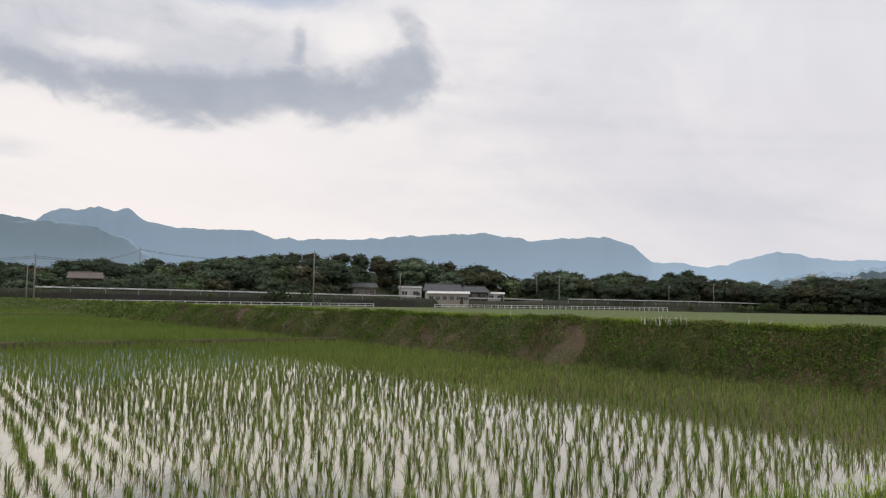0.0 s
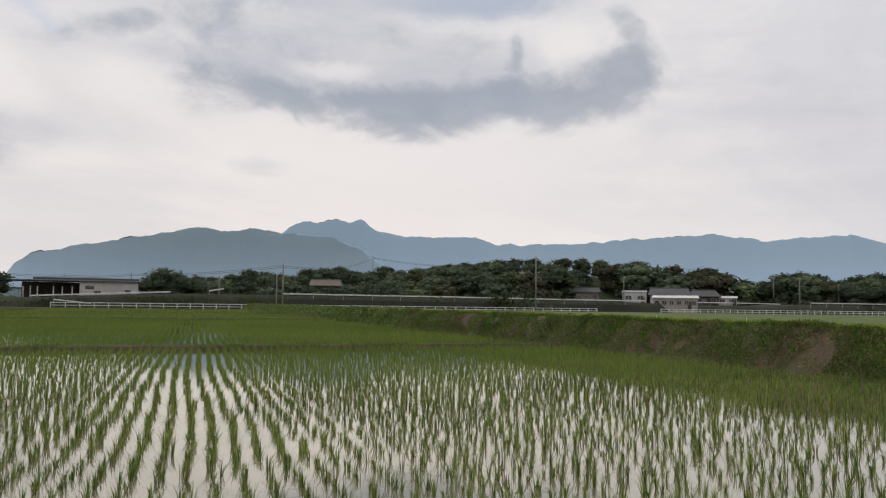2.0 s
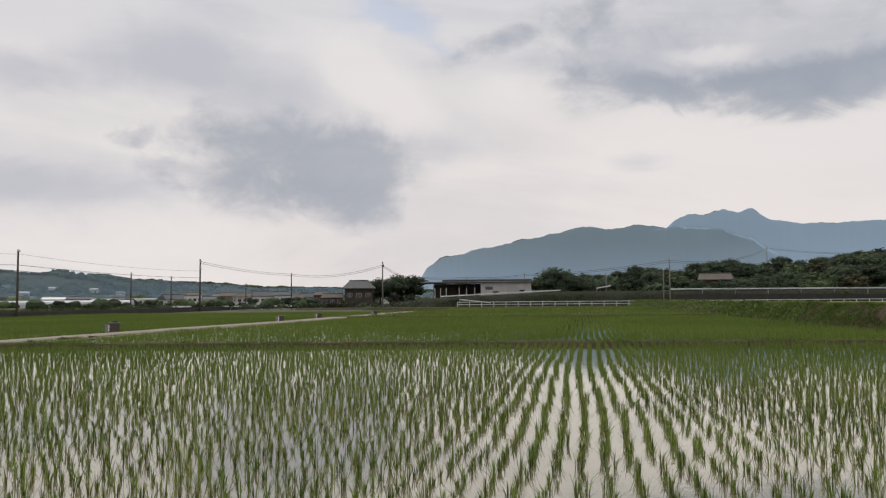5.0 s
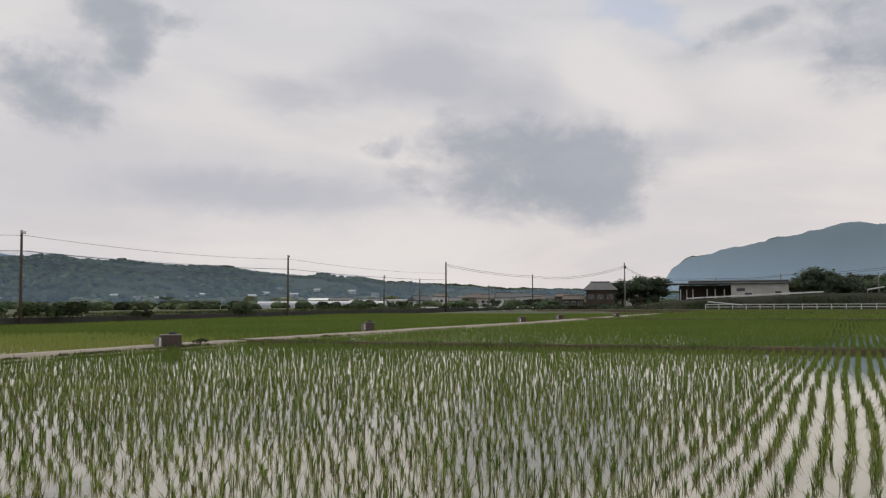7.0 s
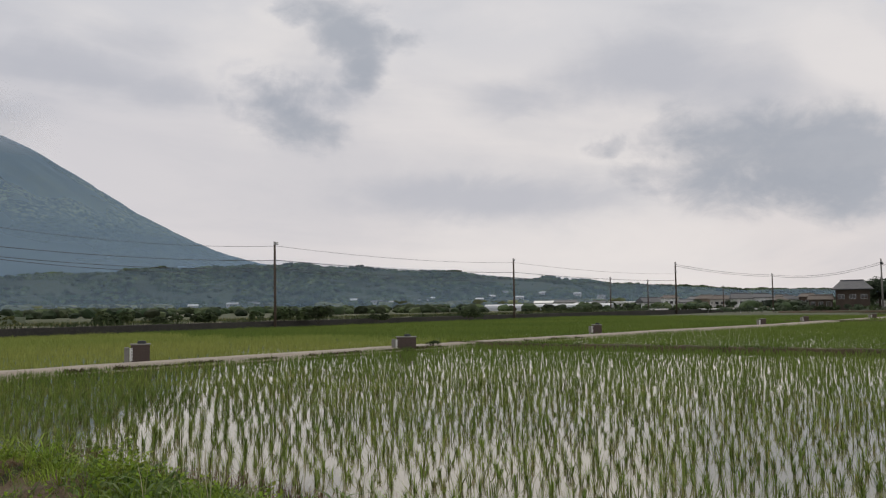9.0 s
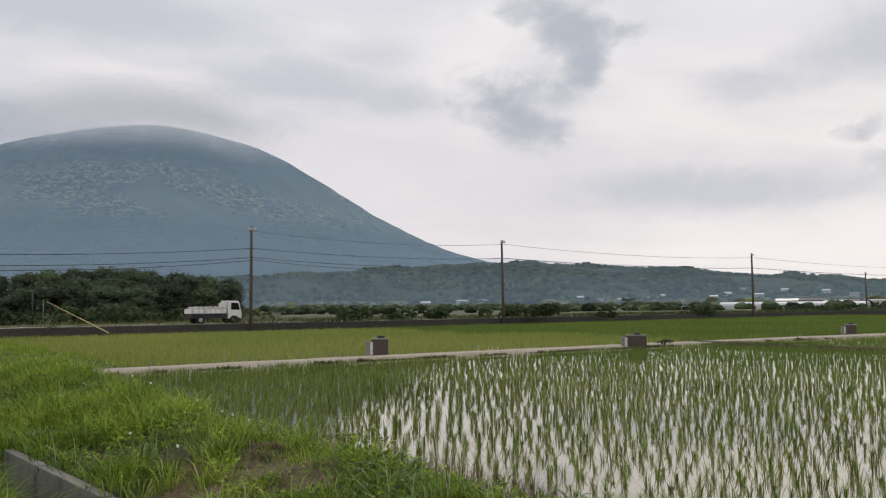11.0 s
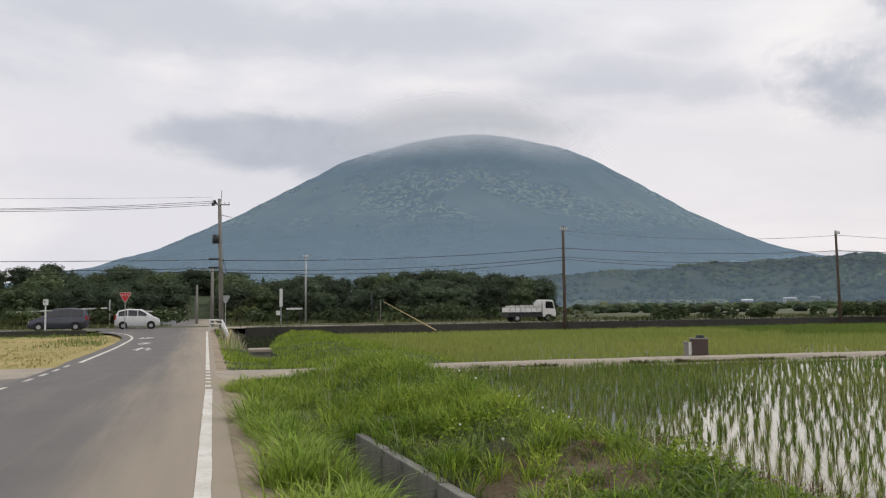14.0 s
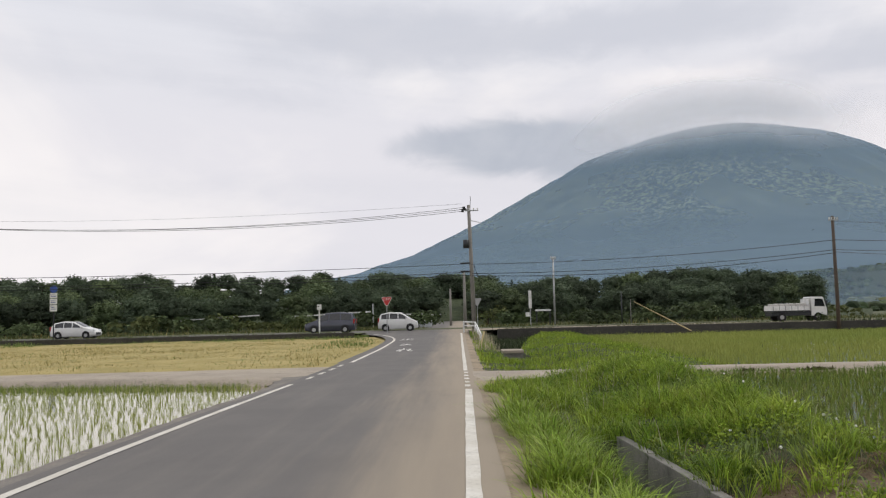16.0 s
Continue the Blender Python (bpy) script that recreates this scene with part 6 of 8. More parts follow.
# ---- brick water gates along the farm path ----
def water_gate(x, y, z, w, h, turn, second=True, label="small red-brown brick water gate with a pale panel"):
    ob = thing("water_gate", Matrix.Translation((x, y, z)) @ Matrix.Rotation(radians(turn), 4, "Z"), label, "water gate", "water gates along the path")
    bm = bmesh.new()
    box_mesh(bm, -w / 2, w / 2, -0.25, 0.25, -0.2, h * 0.94, 0.015)
    core = part("body", bm, M_BRICK, ob)
    bm = bmesh.new()
    box_mesh(bm, -w / 2 - 0.03, w / 2 + 0.03, -0.28, 0.28, h * 0.94, h, 0.012)
    part("cap", bm, M_OLDCONCRETE, ob)
    bm = bmesh.new()
    box_mesh(bm, -w / 2 - 0.22, -w / 2 - 0.05, -0.2, 0.22, -0.2, h * 0.8, 0.01)
    part("side_slab", bm, M_OLDCONCRETE, ob)
    bm = bmesh.new()
    box_mesh(bm, -w / 2 - 0.045, -w / 2 + 0.06, -0.262, -0.24, 0.02, h * 0.78, 0.004)
    part("panel", bm, M_WHITE, ob, "pale plate on the gate")
    me = None
    bw, bh = w / 4, h * 0.94 / 6
    for j in range(6):
        for i in range(4):
            if me is None:
                b = bmesh.new()
                box_mesh(b, 0.008, bw - 0.008, -0.012, 0.0, 0.006, bh - 0.006, 0.004)
                me = bpy.data.meshes.new("brick")
                b.to_mesh(me)
                b.free()
                me.materials.append(M_BRICK)
            o = new("brick", me)
            o.parent = ob
            o.location = (-w / 2 + i * bw, -0.25, j * bh)
    if second:
        bm = bmesh.new()
        cyl(bm, (0.05, 0, h), (0.05, 0, h + 0.1), 0.16, 0.13, 12)
        part("hand_wheel", bm, M_DARKMETAL, ob)
    return ob


water_gate(17.0, 25.75, -0.2, 0.62, 0.62, -32)
water_gate(28.2, 22.75, -0.25, 0.85, 0.55, -50, True, "weathered brick water gate at the paddy's corner")
water_gate(48.2, 23.2, -0.22, 0.6, 0.55, -62)
for x, y in ((70.5, 18.9), (82.5, 18.2), (96, 14.5)):
    water_gate(x, y, -0.22, 0.5, 0.5, -72, False)
bush(29.9, 22.6, -0.2, 0.7, 0.28, M_HEDGE, "low clump of weeds beside the water gate", 160)


# ---- fences and rails in the distance ----
def rail_fence(name, x, ya, yb, z, h, label, step=2.4):
    ob = thing(name, Matrix.Identity(4), label, "fence")
    n = int(abs(yb - ya) / step)
    bm = bmesh.new()
    box_mesh(bm, -0.07, 0.07, -0.07, 0.07, -0.5, h, 0.01)
    me = bpy.data.meshes.new("post")
    bm.to_mesh(me)
    bm.free()
    me.materials.append(M_WHITE)
    for k in range(n + 1):
        o = new("post", me)
        o.parent = ob
        o.location = (x, ya + (yb - ya) * k / n, z)
    for f in (0.93, 0.5):
        bm = bmesh.new()
        box_mesh(bm, x - 0.13, x - 0.07, min(ya, yb), max(ya, yb), z + h * f - 0.06, z + h * f + 0.06)
        part("rail", bm, M_WHITE, ob)
    return ob


rail_fence("white_fence", 163, 8.0, -108, -0.15, 1.15, "long white rail fence at the paddies' far end")
rail_fence("white_fence", 165, -128, -225, -0.15, 1.2, "long white rail fence beside the raised road")


def crash_rail(pts, label, step=6.0, h=0.42):
    ob = thing("guard_rail", Matrix.Identity(4), label, "guard rail")
    for a, b in zip(pts[:-1], pts[1:]):
        a, b = Vector(a), Vector(b)
        n = max(1, int((b - a).length / step))
        for k in range(n):
            p, q = a.lerp(b, k / n), a.lerp(b, (k + 1) / n)
            bm = bmesh.new()
            d = (q - p).normalized()
            s = d.cross(Vector((0, 0, 1))).normalized()
            prof = [(0.0, h), (0.09, h * 0.83), (0.0, h * 0.62), (0.0, h * 0.4), (0.09, h * 0.2), (0.0, 0.0)]
            va = [bm.verts.new(p + s * u + Vector((0, 0, v))) for u, v in prof]
            vb = [bm.verts.new(q + s * u + Vector((0, 0, v))) for u, v in prof]
            for i in range(5):
                bm.faces.new((va[i], va[i + 1], vb[i + 1], vb[i]))
            part("beam", bm, M_WHITE, ob)
            bm = bmesh.new()
            cyl(bm, p - Vector((0, 0, 1.2)), p + Vector((0, 0, h)), 0.07, None, 6)
            part("post", bm, M_GALV, ob)
    return ob


crash_rail([(171, -35.5, 3.08), (171, -75, 3.0), (171, -104, 2.85), (171.5, -128, 2.85)], "white crash barrier along the raised road", h=0.28)
crash_rail([(175, -146, 2.7), (176, -165, 2.7), (178, -180, 2.6)], "white crash barrier beside the farm shed", h=0.28)
crash_rail([(171, -184, 3.0), (171, -245, 3.05), (171, -304, 2.8), (171, -400, 2.7)], "white crash barrier along the raised road", h=0.28)
crash_rail([(172, 12.0, 1.95), (172, -2.3, 2.62), (172, -13.2, 3.08)], "white crash barrier on the ramp", h=0.26)
crash_rail([(166.5, 7.7, 1.32), (166.5, 1.4, 0.66)], "white crash barrier at the ramp's foot", h=0.22)
crash_rail([(172, -20.7, 3.45), (172, -23.6, 3.95)], "short white crash barrier by the junction", h=0.25)
crash_rail([(*polar(67.6, 192), 0.22), (*polar(75.7, 188), 0.12)], "low white rail along the village road", h=0.3)
crash_rail([(-23, 110, 1.6), (-11.5, 106, 2.0)], "pale crash barrier half hidden by scrub", h=0.17)
crash_rail([(-45, 112, 1.2), (-27, 110, 1.9)], "pale crash barrier half hidden by scrub", h=0.17)
crash_rail([(-9, 108, 1.6), (-2.5, 108, 1.4)], "pale crash barrier half hidden by scrub", h=0.17)

# the raised road behind the fence: wall, slope and surface
rw = grid_sheet("raised_road", [0, 0.6, 1.0, 9.0, 12], np.linspace(28, -420, 96), lambda U, Y: np.interp(U, [0, 0.6, 1.0, 9, 12], [0, 0.55, 1.0, 1.0, 0.6]) * np.interp(-Y, [-28, -14, 2, 13, 30, 124, 140, 178, 190, 420], [0.4, 2.1, 2.9, 3.3, 3.35, 3.1, 2.5, 2.5, 3.1, 3.0]) - 0.4 + 0.1 * fbm(U * 3, Y, 151, 5.0, 3), M_SLOPE, place=lambda U, Y: (168.6 + U * 2.2 + np.interp(-Y, [0, 220, 420], [0, 3.0, 12]), Y))
tagged(rw, "dark weedy slope and wall of the raised road", "embankment", kind="structure")
for k, (ya, yb) in enumerate(((-36, -64), (-64, -92), (-92, -124))):
    bm = bmesh.new()
    box_mesh(bm, 168.0, 168.5, yb + 0.1, ya, -0.5, 2.1 - 0.12 * k, 0.03)
    tagged(part("retaining_wall", bm, M_DARKWALL), "dark concrete retaining wall of the raised road", "retaining wall", kind="structure")

M_LETTER = surf("letter_paint", (0.80, 0.79, 0.76), (0.70, 0.69, 0.65), (0.55, 0.53, 0.49), 1.5, 30.0, 0.7, 0.2, 0.003)


# ---- vehicles standing on the main road ----
def car(name, m, L, W, H, top, belt, glass, paint, label, wheel=0.3, wx=(0.19, 0.81), lift=0.16, roof_rail=False):
    """A car along +x from its tail at 0 to its nose at L. top: roofline (share of L, height); belt: window sill height; glass: rows of (start, end) shares for side panes."""
    ob = thing(name, m, label, "car", "cars on the main road")
    tx, tz = [p[0] * L for p in top], [p[1] for p in top]
    xs = np.unique(np.concatenate([np.linspace(0, L, 25), tx]))
    w = W / 2
    def ring(x):
        zt = float(np.interp(x, tx, tz))
        k = min(1.0, min(x, L - x) / (0.10 * L))
        ww = w * (0.86 + 0.14 * math.sqrt(max(k, 0)))
        zb = lift + 0.10 * (1 - min(1.0, min(x, L - x) / (0.12 * L)))
        bl = min(belt, zt - 0.04)
        tt = ww * (0.98 - 0.20 * max(0.0, (zt - bl)) / max(0.3, H - belt))
        return [(0, zb), (ww * 0.88, zb), (ww * 0.98, zb + 0.12), (ww, (zb + bl) / 2), (ww * 0.99, bl - 0.03), (ww * 0.965, bl), (tt, zt - 0.07 if zt - bl > 0.12 else zt - 0.02), (tt * 0.86, zt - 0.012), (0, zt)]
    bm = bmesh.new()
    prev = None
    for x in xs:
        half = ring(x)
        pts = half + [(-y, z) for y, z in half[-2:0:-1]]
        row = [bm.verts.new((x, y, z)) for y, z in pts]
        if prev:
            for i in range(len(row)):
                j = (i + 1) % len(row)
                bm.faces.new((prev[i], row[i], row[j], prev[j]))
        else:
            bm.faces.new(row[::-1])
        prev = row
    bm.faces.new(prev)
    bmesh.ops.recalc_face_normals(bm, faces=bm.faces)
    body = part("body", bm, paint, ob, smooth=True)
    for s in (1, -1):
        for a, b in glass:
            bm = bmesh.new()
            lo, hi = [], []
            for x in np.linspace(a * L, b * L, 7):
                r = ring(x)
                p, q = Vector((x, r[5][0] * s, r[5][1])), Vector((x, r[6][0] * s, r[6][1]))
                o = Vector((0, 0.012 * s, 0))
                lo.append(bm.verts.new(p.lerp(q, 0.08) + o))
                hi.append(bm.verts.new(p.lerp(q, 0.93) + o))
            for i in range(6):
                bm.faces.new((lo[i], lo[i + 1], hi[i + 1], hi[i]))
            part("side_window", bm, M_GLASS, body)
        bm = bmesh.new()
        box_mesh(bm, L * 0.70, L * 0.70 + 0.12, s * (w + 0.02) - 0.07, s * (w + 0.02) + 0.07, belt, belt + 0.13, 0.03)
        part("mirror", bm, paint, ob)
        bm = bmesh.new()
        box_mesh(bm, L - 0.33, L - 0.06, s * w * 0.72 - 0.16, s * w * 0.72 + 0.16, 0.62, 0.78, 0.04)
        part("headlamp", bm, M_LAMP, ob)
        bm = bmesh.new()
        box_mesh(bm, -0.01, 0.14, s * w * 0.8 - 0.09, s * w * 0.8 + 0.10, belt - 0.25, belt + 0.12, 0.03)
        part("tail_lamp", bm, M_TAIL, ob)
        for f in wx:
            bm = bmesh.new()
            cyl(bm, (f * L, s * (w - 0.19), wheel), (f * L, s * (w + 0.012), wheel), wheel, None, 20)
            wl = part("wheel", bm, M_TYRE, ob, smooth=False)
            bm = bmesh.new()
            cyl(bm, (f * L, s * (w - 0.1), wheel), (f * L, s * (w + 0.025), wheel), wheel * 0.62, wheel * 0.5, 14)
            part("rim", bm, M_RIM, wl)
            bm = bmesh.new()
            cyl(bm, (f * L, s * (w - 0.3), wheel + 0.03), (f * L, s * (w + 0.004), wheel + 0.03), wheel * 1.16, None, 20)
            part("wheel_arch", bm, M_TYRE, ob)
    # front and rear glass
    for nm, (a, b) in (("windscreen", (top[-3][0], top[-4][0])), ("rear_window", (top[1][0] * 0.35, top[1][0] + 0.005))):
        bm = bmesh.new()
        rows = []
        for f in np.linspace(0.08, 0.92, 4):
            x = (a + (b - a) * f) * L
            r = ring(x)
            zt = r[8][1]
            off = 0.014
            rows.append([bm.verts.new((x + (off if nm == "windscreen" else -off), y, zt + off - 0.03 * abs(y / w))) for y in (-r[7][0] * 0.93, 0, r[7][0] * 0.93)])
        for p, q in zip(rows[:-1], rows[1:]):
            for i in range(2):
                bm.faces.new((p[i], p[i + 1], q[i + 1], q[i]))
        part(nm, bm, M_GLASS, body)
    bm = bmesh.new()
    box_mesh(bm, L - 0.05, L + 0.015, -w * 0.55, w * 0.55, 0.32, 0.52, 0.02)
    part("grille", bm, M_DARKMETAL, ob)
    if roof_rail:
        for s in (1, -1):
            bm = bmesh.new()
            cyl(bm, (L * 0.08, s * w * 0.72, H + 0.0), (L * 0.55, s * w * 0.72, H + 0.02), 0.025, None, 6)
            part("roof_rail", bm, M_GALV, ob)
    return ob


# rooflines from the tail forward
VAN_TOP = [(0.0, 1.05), (0.05, 1.62), (0.30, 1.73), (0.55, 1.68), (0.78, 1.08), (0.97, 0.82), (1.0, 0.60)]
KEI_TOP = [(0.0, 1.0), (0.08, 1.48), (0.28, 1.63), (0.58, 1.58), (0.84, 1.02), (0.97, 0.82), (1.0, 0.58)]
HATCH_TOP = [(0.0, 0.95), (0.07, 1.35), (0.28, 1.52), (0.52, 1.47), (0.76, 0.98), (0.97, 0.74), (1.0, 0.55)]


def on_main(a, lane_y, west):
    """A place on the main road at azimuth a, in the lane at y; west: heading to smaller x."""
    x = lane_y * math.tan(radians(a))
    return Matrix.Translation((x, lane_y, MAIN_Z + 0.005)) @ Matrix.Rotation(math.pi if west else 0.0, 4, "Z")


car("minivan", on_main(-7.3, 67.6, True), 4.1, 1.7, 1.73, VAN_TOP, 1.02, ((0.07, 0.27), (0.29, 0.50), (0.52, 0.71)), M_VAN, "slate-grey minivan on the main road", 0.31)
car("hatchback", on_main(-26.6, 70.6, False), 3.9, 1.66, 1.5, HATCH_TOP, 0.93, ((0.12, 0.30), (0.32, 0.49), (0.51, 0.68)), M_WPAINT, "white hatchback on the main road", 0.29)
car("kei_car", on_main(-5.7, 70.4, False), 3.4, 1.48, 1.63, KEI_TOP, 1.0, ((0.09, 0.28), (0.30, 0.50), (0.52, 0.74)), M_WPAINT, "small white tall hatchback on the main road", 0.28)
car("small_car", Matrix.Translation((-1.9, 152, 0.68)) @ Matrix.Rotation(radians(-90), 4, "Z"), 3.4, 1.48, 1.75, KEI_TOP, 1.0, ((0.09, 0.28), (0.30, 0.50), (0.52, 0.74)), M_WPAINT, "small white car far along the lane", 0.28)


def tipper_truck(m):
    ob = thing("tipper_truck", m, "white small tipper truck with a loaded white-sided bed", "truck", "cars on the main road")
    # cab
    bm = bmesh.new()
    prof = [(3.35, 0.45), (4.65, 0.45), (4.68, 0.95), (4.62, 1.15), (4.42, 1.95), (4.30, 2.03), (3.42, 2.05), (3.35, 1.98)]
    rows = []
    for y, k in ((-0.85, 0.97), (-0.80, 1.0), (0.80, 1.0), (0.85, 0.97)):
        rows.append([bm.verts.new((4.0 + (x - 4.0) * k, y, 1.2 + (z - 1.2) * k)) for x, z in prof])
    for p, q in zip(rows[:-1], rows[1:]):
        for i in range(len(prof)):
            j = (i + 1) % len(prof)
            bm.faces.new((p[i], p[j], q[j], q[i]))
    bm.faces.new(rows[0])
    bm.faces.new(rows[-1])
    bmesh.ops.recalc_face_normals(bm, faces=bm.faces)
    cab = part("cab", bm, M_WPAINT, ob)
    for s in (1, -1):
        bm = bmesh.new()
        v = [bm.verts.new((x, s * 0.856, z)) for x, z in ((3.62, 1.25), (4.48, 1.22), (4.33, 1.85), (3.66, 1.88))]
        bm.faces.new(v)
        part("side_window", bm, M_GLASS, cab)
        bm = bmesh.new()
        box_mesh(bm, 4.62, 4.72, s * 0.6 - 0.15, s * 0.6 + 0.15, 0.66, 0.86, 0.03)
        part("headlamp", bm, M_LAMP, cab)
        bm = bmesh.new()
        box_mesh(bm, 4.5, 4.62, s * 1.0 - 0.07, s * 1.0 + 0.07, 1.35, 1.7, 0.02)
        part("mirror", bm, M_DARKMETAL, cab)
    bm = bmesh.new()
    v = [bm.verts.new(p) for p in ((4.645, -0.74, 1.2), (4.645, 0.74, 1.2), (4.455, 0.70, 1.88), (4.455, -0.70, 1.88))]
    bm.faces.new(v)
    part("windscreen", bm, M_GLASS, cab)
    # frame and bed
    bm = bmesh.new()
    box_mesh(bm, 0.05, 4.4, -0.78, 0.78, 0.48, 0.80, 0.02)
    part("chassis", bm, M_DARKMETAL, ob)
    bm = bmesh.new()
    box_mesh(bm, 0.0, 3.2, -0.88, 0.88, 0.82, 0.92, 0.01)
    part("bed_floor", bm, M_DARKMETAL, ob)
    for y in (-0.88, 0.84):
        bm = bmesh.new()
        box_mesh(bm, 0.0, 3.2, y, y + 0.04, 0.92, 1.3, 0.008)
        p = part("side_board", bm, M_WHITE, ob, "white steel side board")
        for k in range(6):
            bm = bmesh.new()
            box_mesh(bm, 0.1 + k * 0.52, 0.16 + k * 0.52, y - 0.02, y + 0.06, 0.9, 1.3, 0.004)
            part("stake", bm, M_GALV, p)
    for x in (0.0, 3.16):
        bm = bmesh.new()
        box_mesh(bm, x, x + 0.05, -0.84, 0.84, 0.92, 1.35 if x < 1 else 1.85, 0.008)
        part("end_board", bm, M_WHITE, ob)
    for k in range(6):
        bm = bmesh.new()
        box_mesh(bm, 0.25 + k * 0.47, 0.64 + k * 0.47, -0.7, 0.7, 0.92, 1.5 + 0.03 * (k % 2), 0.08)
        part("load_sack", bm, M_PLASTER, ob, "white sack on the truck's bed")
    for f, rr in ((0.85, 0.36), (3.9, 0.36)):
        for s in (1, -1):
            bm = bmesh.new()
            cyl(bm, (f, s * 0.62, rr), (f, s * 0.86, rr), rr, None, 20)
            wl = part("wheel", bm, M_TYRE, ob)
            bm = bmesh.new()
            cyl(bm, (f, s * 0.75, rr), (f, s * 0.875, rr), rr * 0.6, rr * 0.5, 14)
            part("rim", bm, M_RIM, wl)
    return ob


tipper_truck(on_main(20.5, 70.6, False))


# ---- buildings ----
def window(parent, x, y, z, w, h, face, frame_m=None):
    """A window on a wall facing -x ('x') or -y ('y'): a frame with a dark pane."""
    bm = bmesh.new()
    t = 0.07
    for a, b, c, d in ((-w / 2, w / 2, -h / 2, -h / 2 + t), (-w / 2, w / 2, h / 2 - t, h / 2), (-w / 2, -w / 2 + t, -h / 2, h / 2), (w / 2 - t, w / 2, -h / 2, h / 2), (-t / 2, t / 2, -h / 2, h / 2)):
        if face == "x":
            box_mesh(bm, x - 0.06, x + 0.04, y + a, y + b, z + c, z + d)
        else:
            box_mesh(bm, x + a, x + b, y - 0.06, y + 0.04, z + c, z + d)
    f = part("window", bm, frame_m or M_GALV, parent)
    bm = bmesh.new()
    if face == "x":
        box_mesh(bm, x - 0.02, x + 0.03, y - w / 2, y + w / 2, z - h / 2, z + h / 2)
    else:
        box_mesh(bm, x - w / 2, x + w / 2, y - 0.02, y + 0.03, z - h / 2, z + h / 2)
    part("pane", bm, M_GLASS, f)


def house(x, y, z, turn, w, d, h, roof_h, wall_m, roof_m, hip=0.25, label="farmhouse with a grey tiled roof", eave=0.6, wins=3, name="house", cat="house"):
    """Local frame: the long side w runs along x, the front looks to -y."""
    ob = thing(name, Matrix.Translation((x, y, z)) @ Matrix.Rotation(radians(turn), 4, "Z"), label, cat)
    bm = bmesh.new()
    box_mesh(bm, -w / 2, w / 2, -d / 2, d / 2, -1.0, h)
    gable = roof_h * (1 if hip < 0.05 else 0)
    part("wall", bm, wall_m, ob)
    bm = bmesh.new()
    e = eave
    a, b = w / 2 + e, d / 2 + e
    r = (w / 2 + e) - hip * w
    z0, z1, th = h - 0.15, h + roof_h, 0.16
    lo = [bm.verts.new(p) for p in ((-a, -b, z0), (a, -b, z0), (a, b, z0), (-a, b, z0))]
    up = [bm.verts.new((p[0], p[1], z0 + th)) for p in ((-a, -b), (a, -b), (a, b), (-a, b))]
    r0, r1 = bm.verts.new((-r, 0, z1)), bm.verts.new((r, 0, z1))
    bm.faces.new(lo[::-1])
    for i in range(4):
        bm.faces.new((lo[i], lo[(i + 1) % 4], up[(i + 1) % 4], up[i]))
    bm.faces.new((up[0], up[1], r1, r0))
    bm.faces.new((up[2], up[3], r0, r1))
    bm.faces.new((up[1], up[2], r1))
    bm.faces.new((up[3], up[0], r0))
    roof = part("roof", bm, roof_m, ob)
    bm = bmesh.new()
    cyl(bm, (-r - 0.1, 0, z1 + 0.03), (r + 0.1, 0, z1 + 0.03), 0.14, None, 8)
    part("ridge", bm, roof_m, roof)
    for k in range(wins):
        window(ob, -w / 2 + w * (k + 0.5) / wins, -d / 2, h * 0.55, min(1.6, w / wins * 0.6), 1.1, "y")
    window(ob, -w / 2, 0, h * 0.55, min(1.4, d * 0.4), 1.0, "x")
    bm = bmesh.new()
    box_mesh(bm, w * 0.28, w * 0.28 + 0.9, -d / 2 - 0.03, -d / 2 + 0.05, 0.0, 2.0)
    part("door", bm, M_BROWNWALL, ob)
    return ob


def long_shed():
    """Flat-roofed shed: an open bay with pale pillars and a closed pale-walled part under a stepped roof."""
    ob = thing("farm_shed", Matrix.Translation((200, 5.0, 2.4)), "long flat-roofed shed with an open bay and pale walls", "shed")
    bm = bmesh.new()
    box_mesh(bm, 0.0, 11, -13.2, -0.9, -1.4, 3.1, 0.02)
    part("wall", bm, M_PLASTER, ob)
    for y, z, w, h in ((-3.0, 1.75, 1.8, 0.7), (-4.6, 0.7, 1.5, 0.5), (-11.0, 0.9, 1.3, 0.8)):
        window(ob, 0.0, y, z, w, h, "x", M_DARKMETAL)
    bm = bmesh.new()
    box_mesh(bm, 10.6, 11, -0.9, 11.5, -1.4, 3.0)
    part("back_wall", bm, M_BROWNWALL, ob)
    for y in (0.6, 2.6, 4.4, 7.6, 9.0, 10.4):
        bm = bmesh.new()
        box_mesh(bm, 0.5, 0.75, y - 0.12, y + 0.12, -1.4, 1.9, 0.02)
        part("pillar", bm, M_PLASTER, ob)
        bm = bmesh.new()
        cyl(bm, (0.62, y, 1.9), (0.62, y, 3.0), 0.06, None, 8)
        part("pillar_top", bm, M_DARKMETAL, ob)
    bm = bmesh.new()
    box_mesh(bm, -0.8, 11.4, -13.6, 13.6, 3.1, 3.35, 0.03)
    roof = part("roof", bm, M_TILE, ob, "dark flat roof with a pale edge")
    bm = bmesh.new()
    box_mesh(bm, -0.86, -0.8, -13.6, 13.6, 3.28, 3.38)
    part("roof_edge", bm, M_GALV, roof)
    bm = bmesh.new()
    box_mesh(bm, 1.2, 11.0, -13.4, 8.6, 3.35, 3.95, 0.03)
    part("upper_roof", bm, M_TILE, ob)
    bm = bmesh.new()
    box_mesh(bm, 1.14, 1.2, -13.4, 8.6, 3.88, 3.98)
    part("roof_edge", bm, M_GALV, roof)


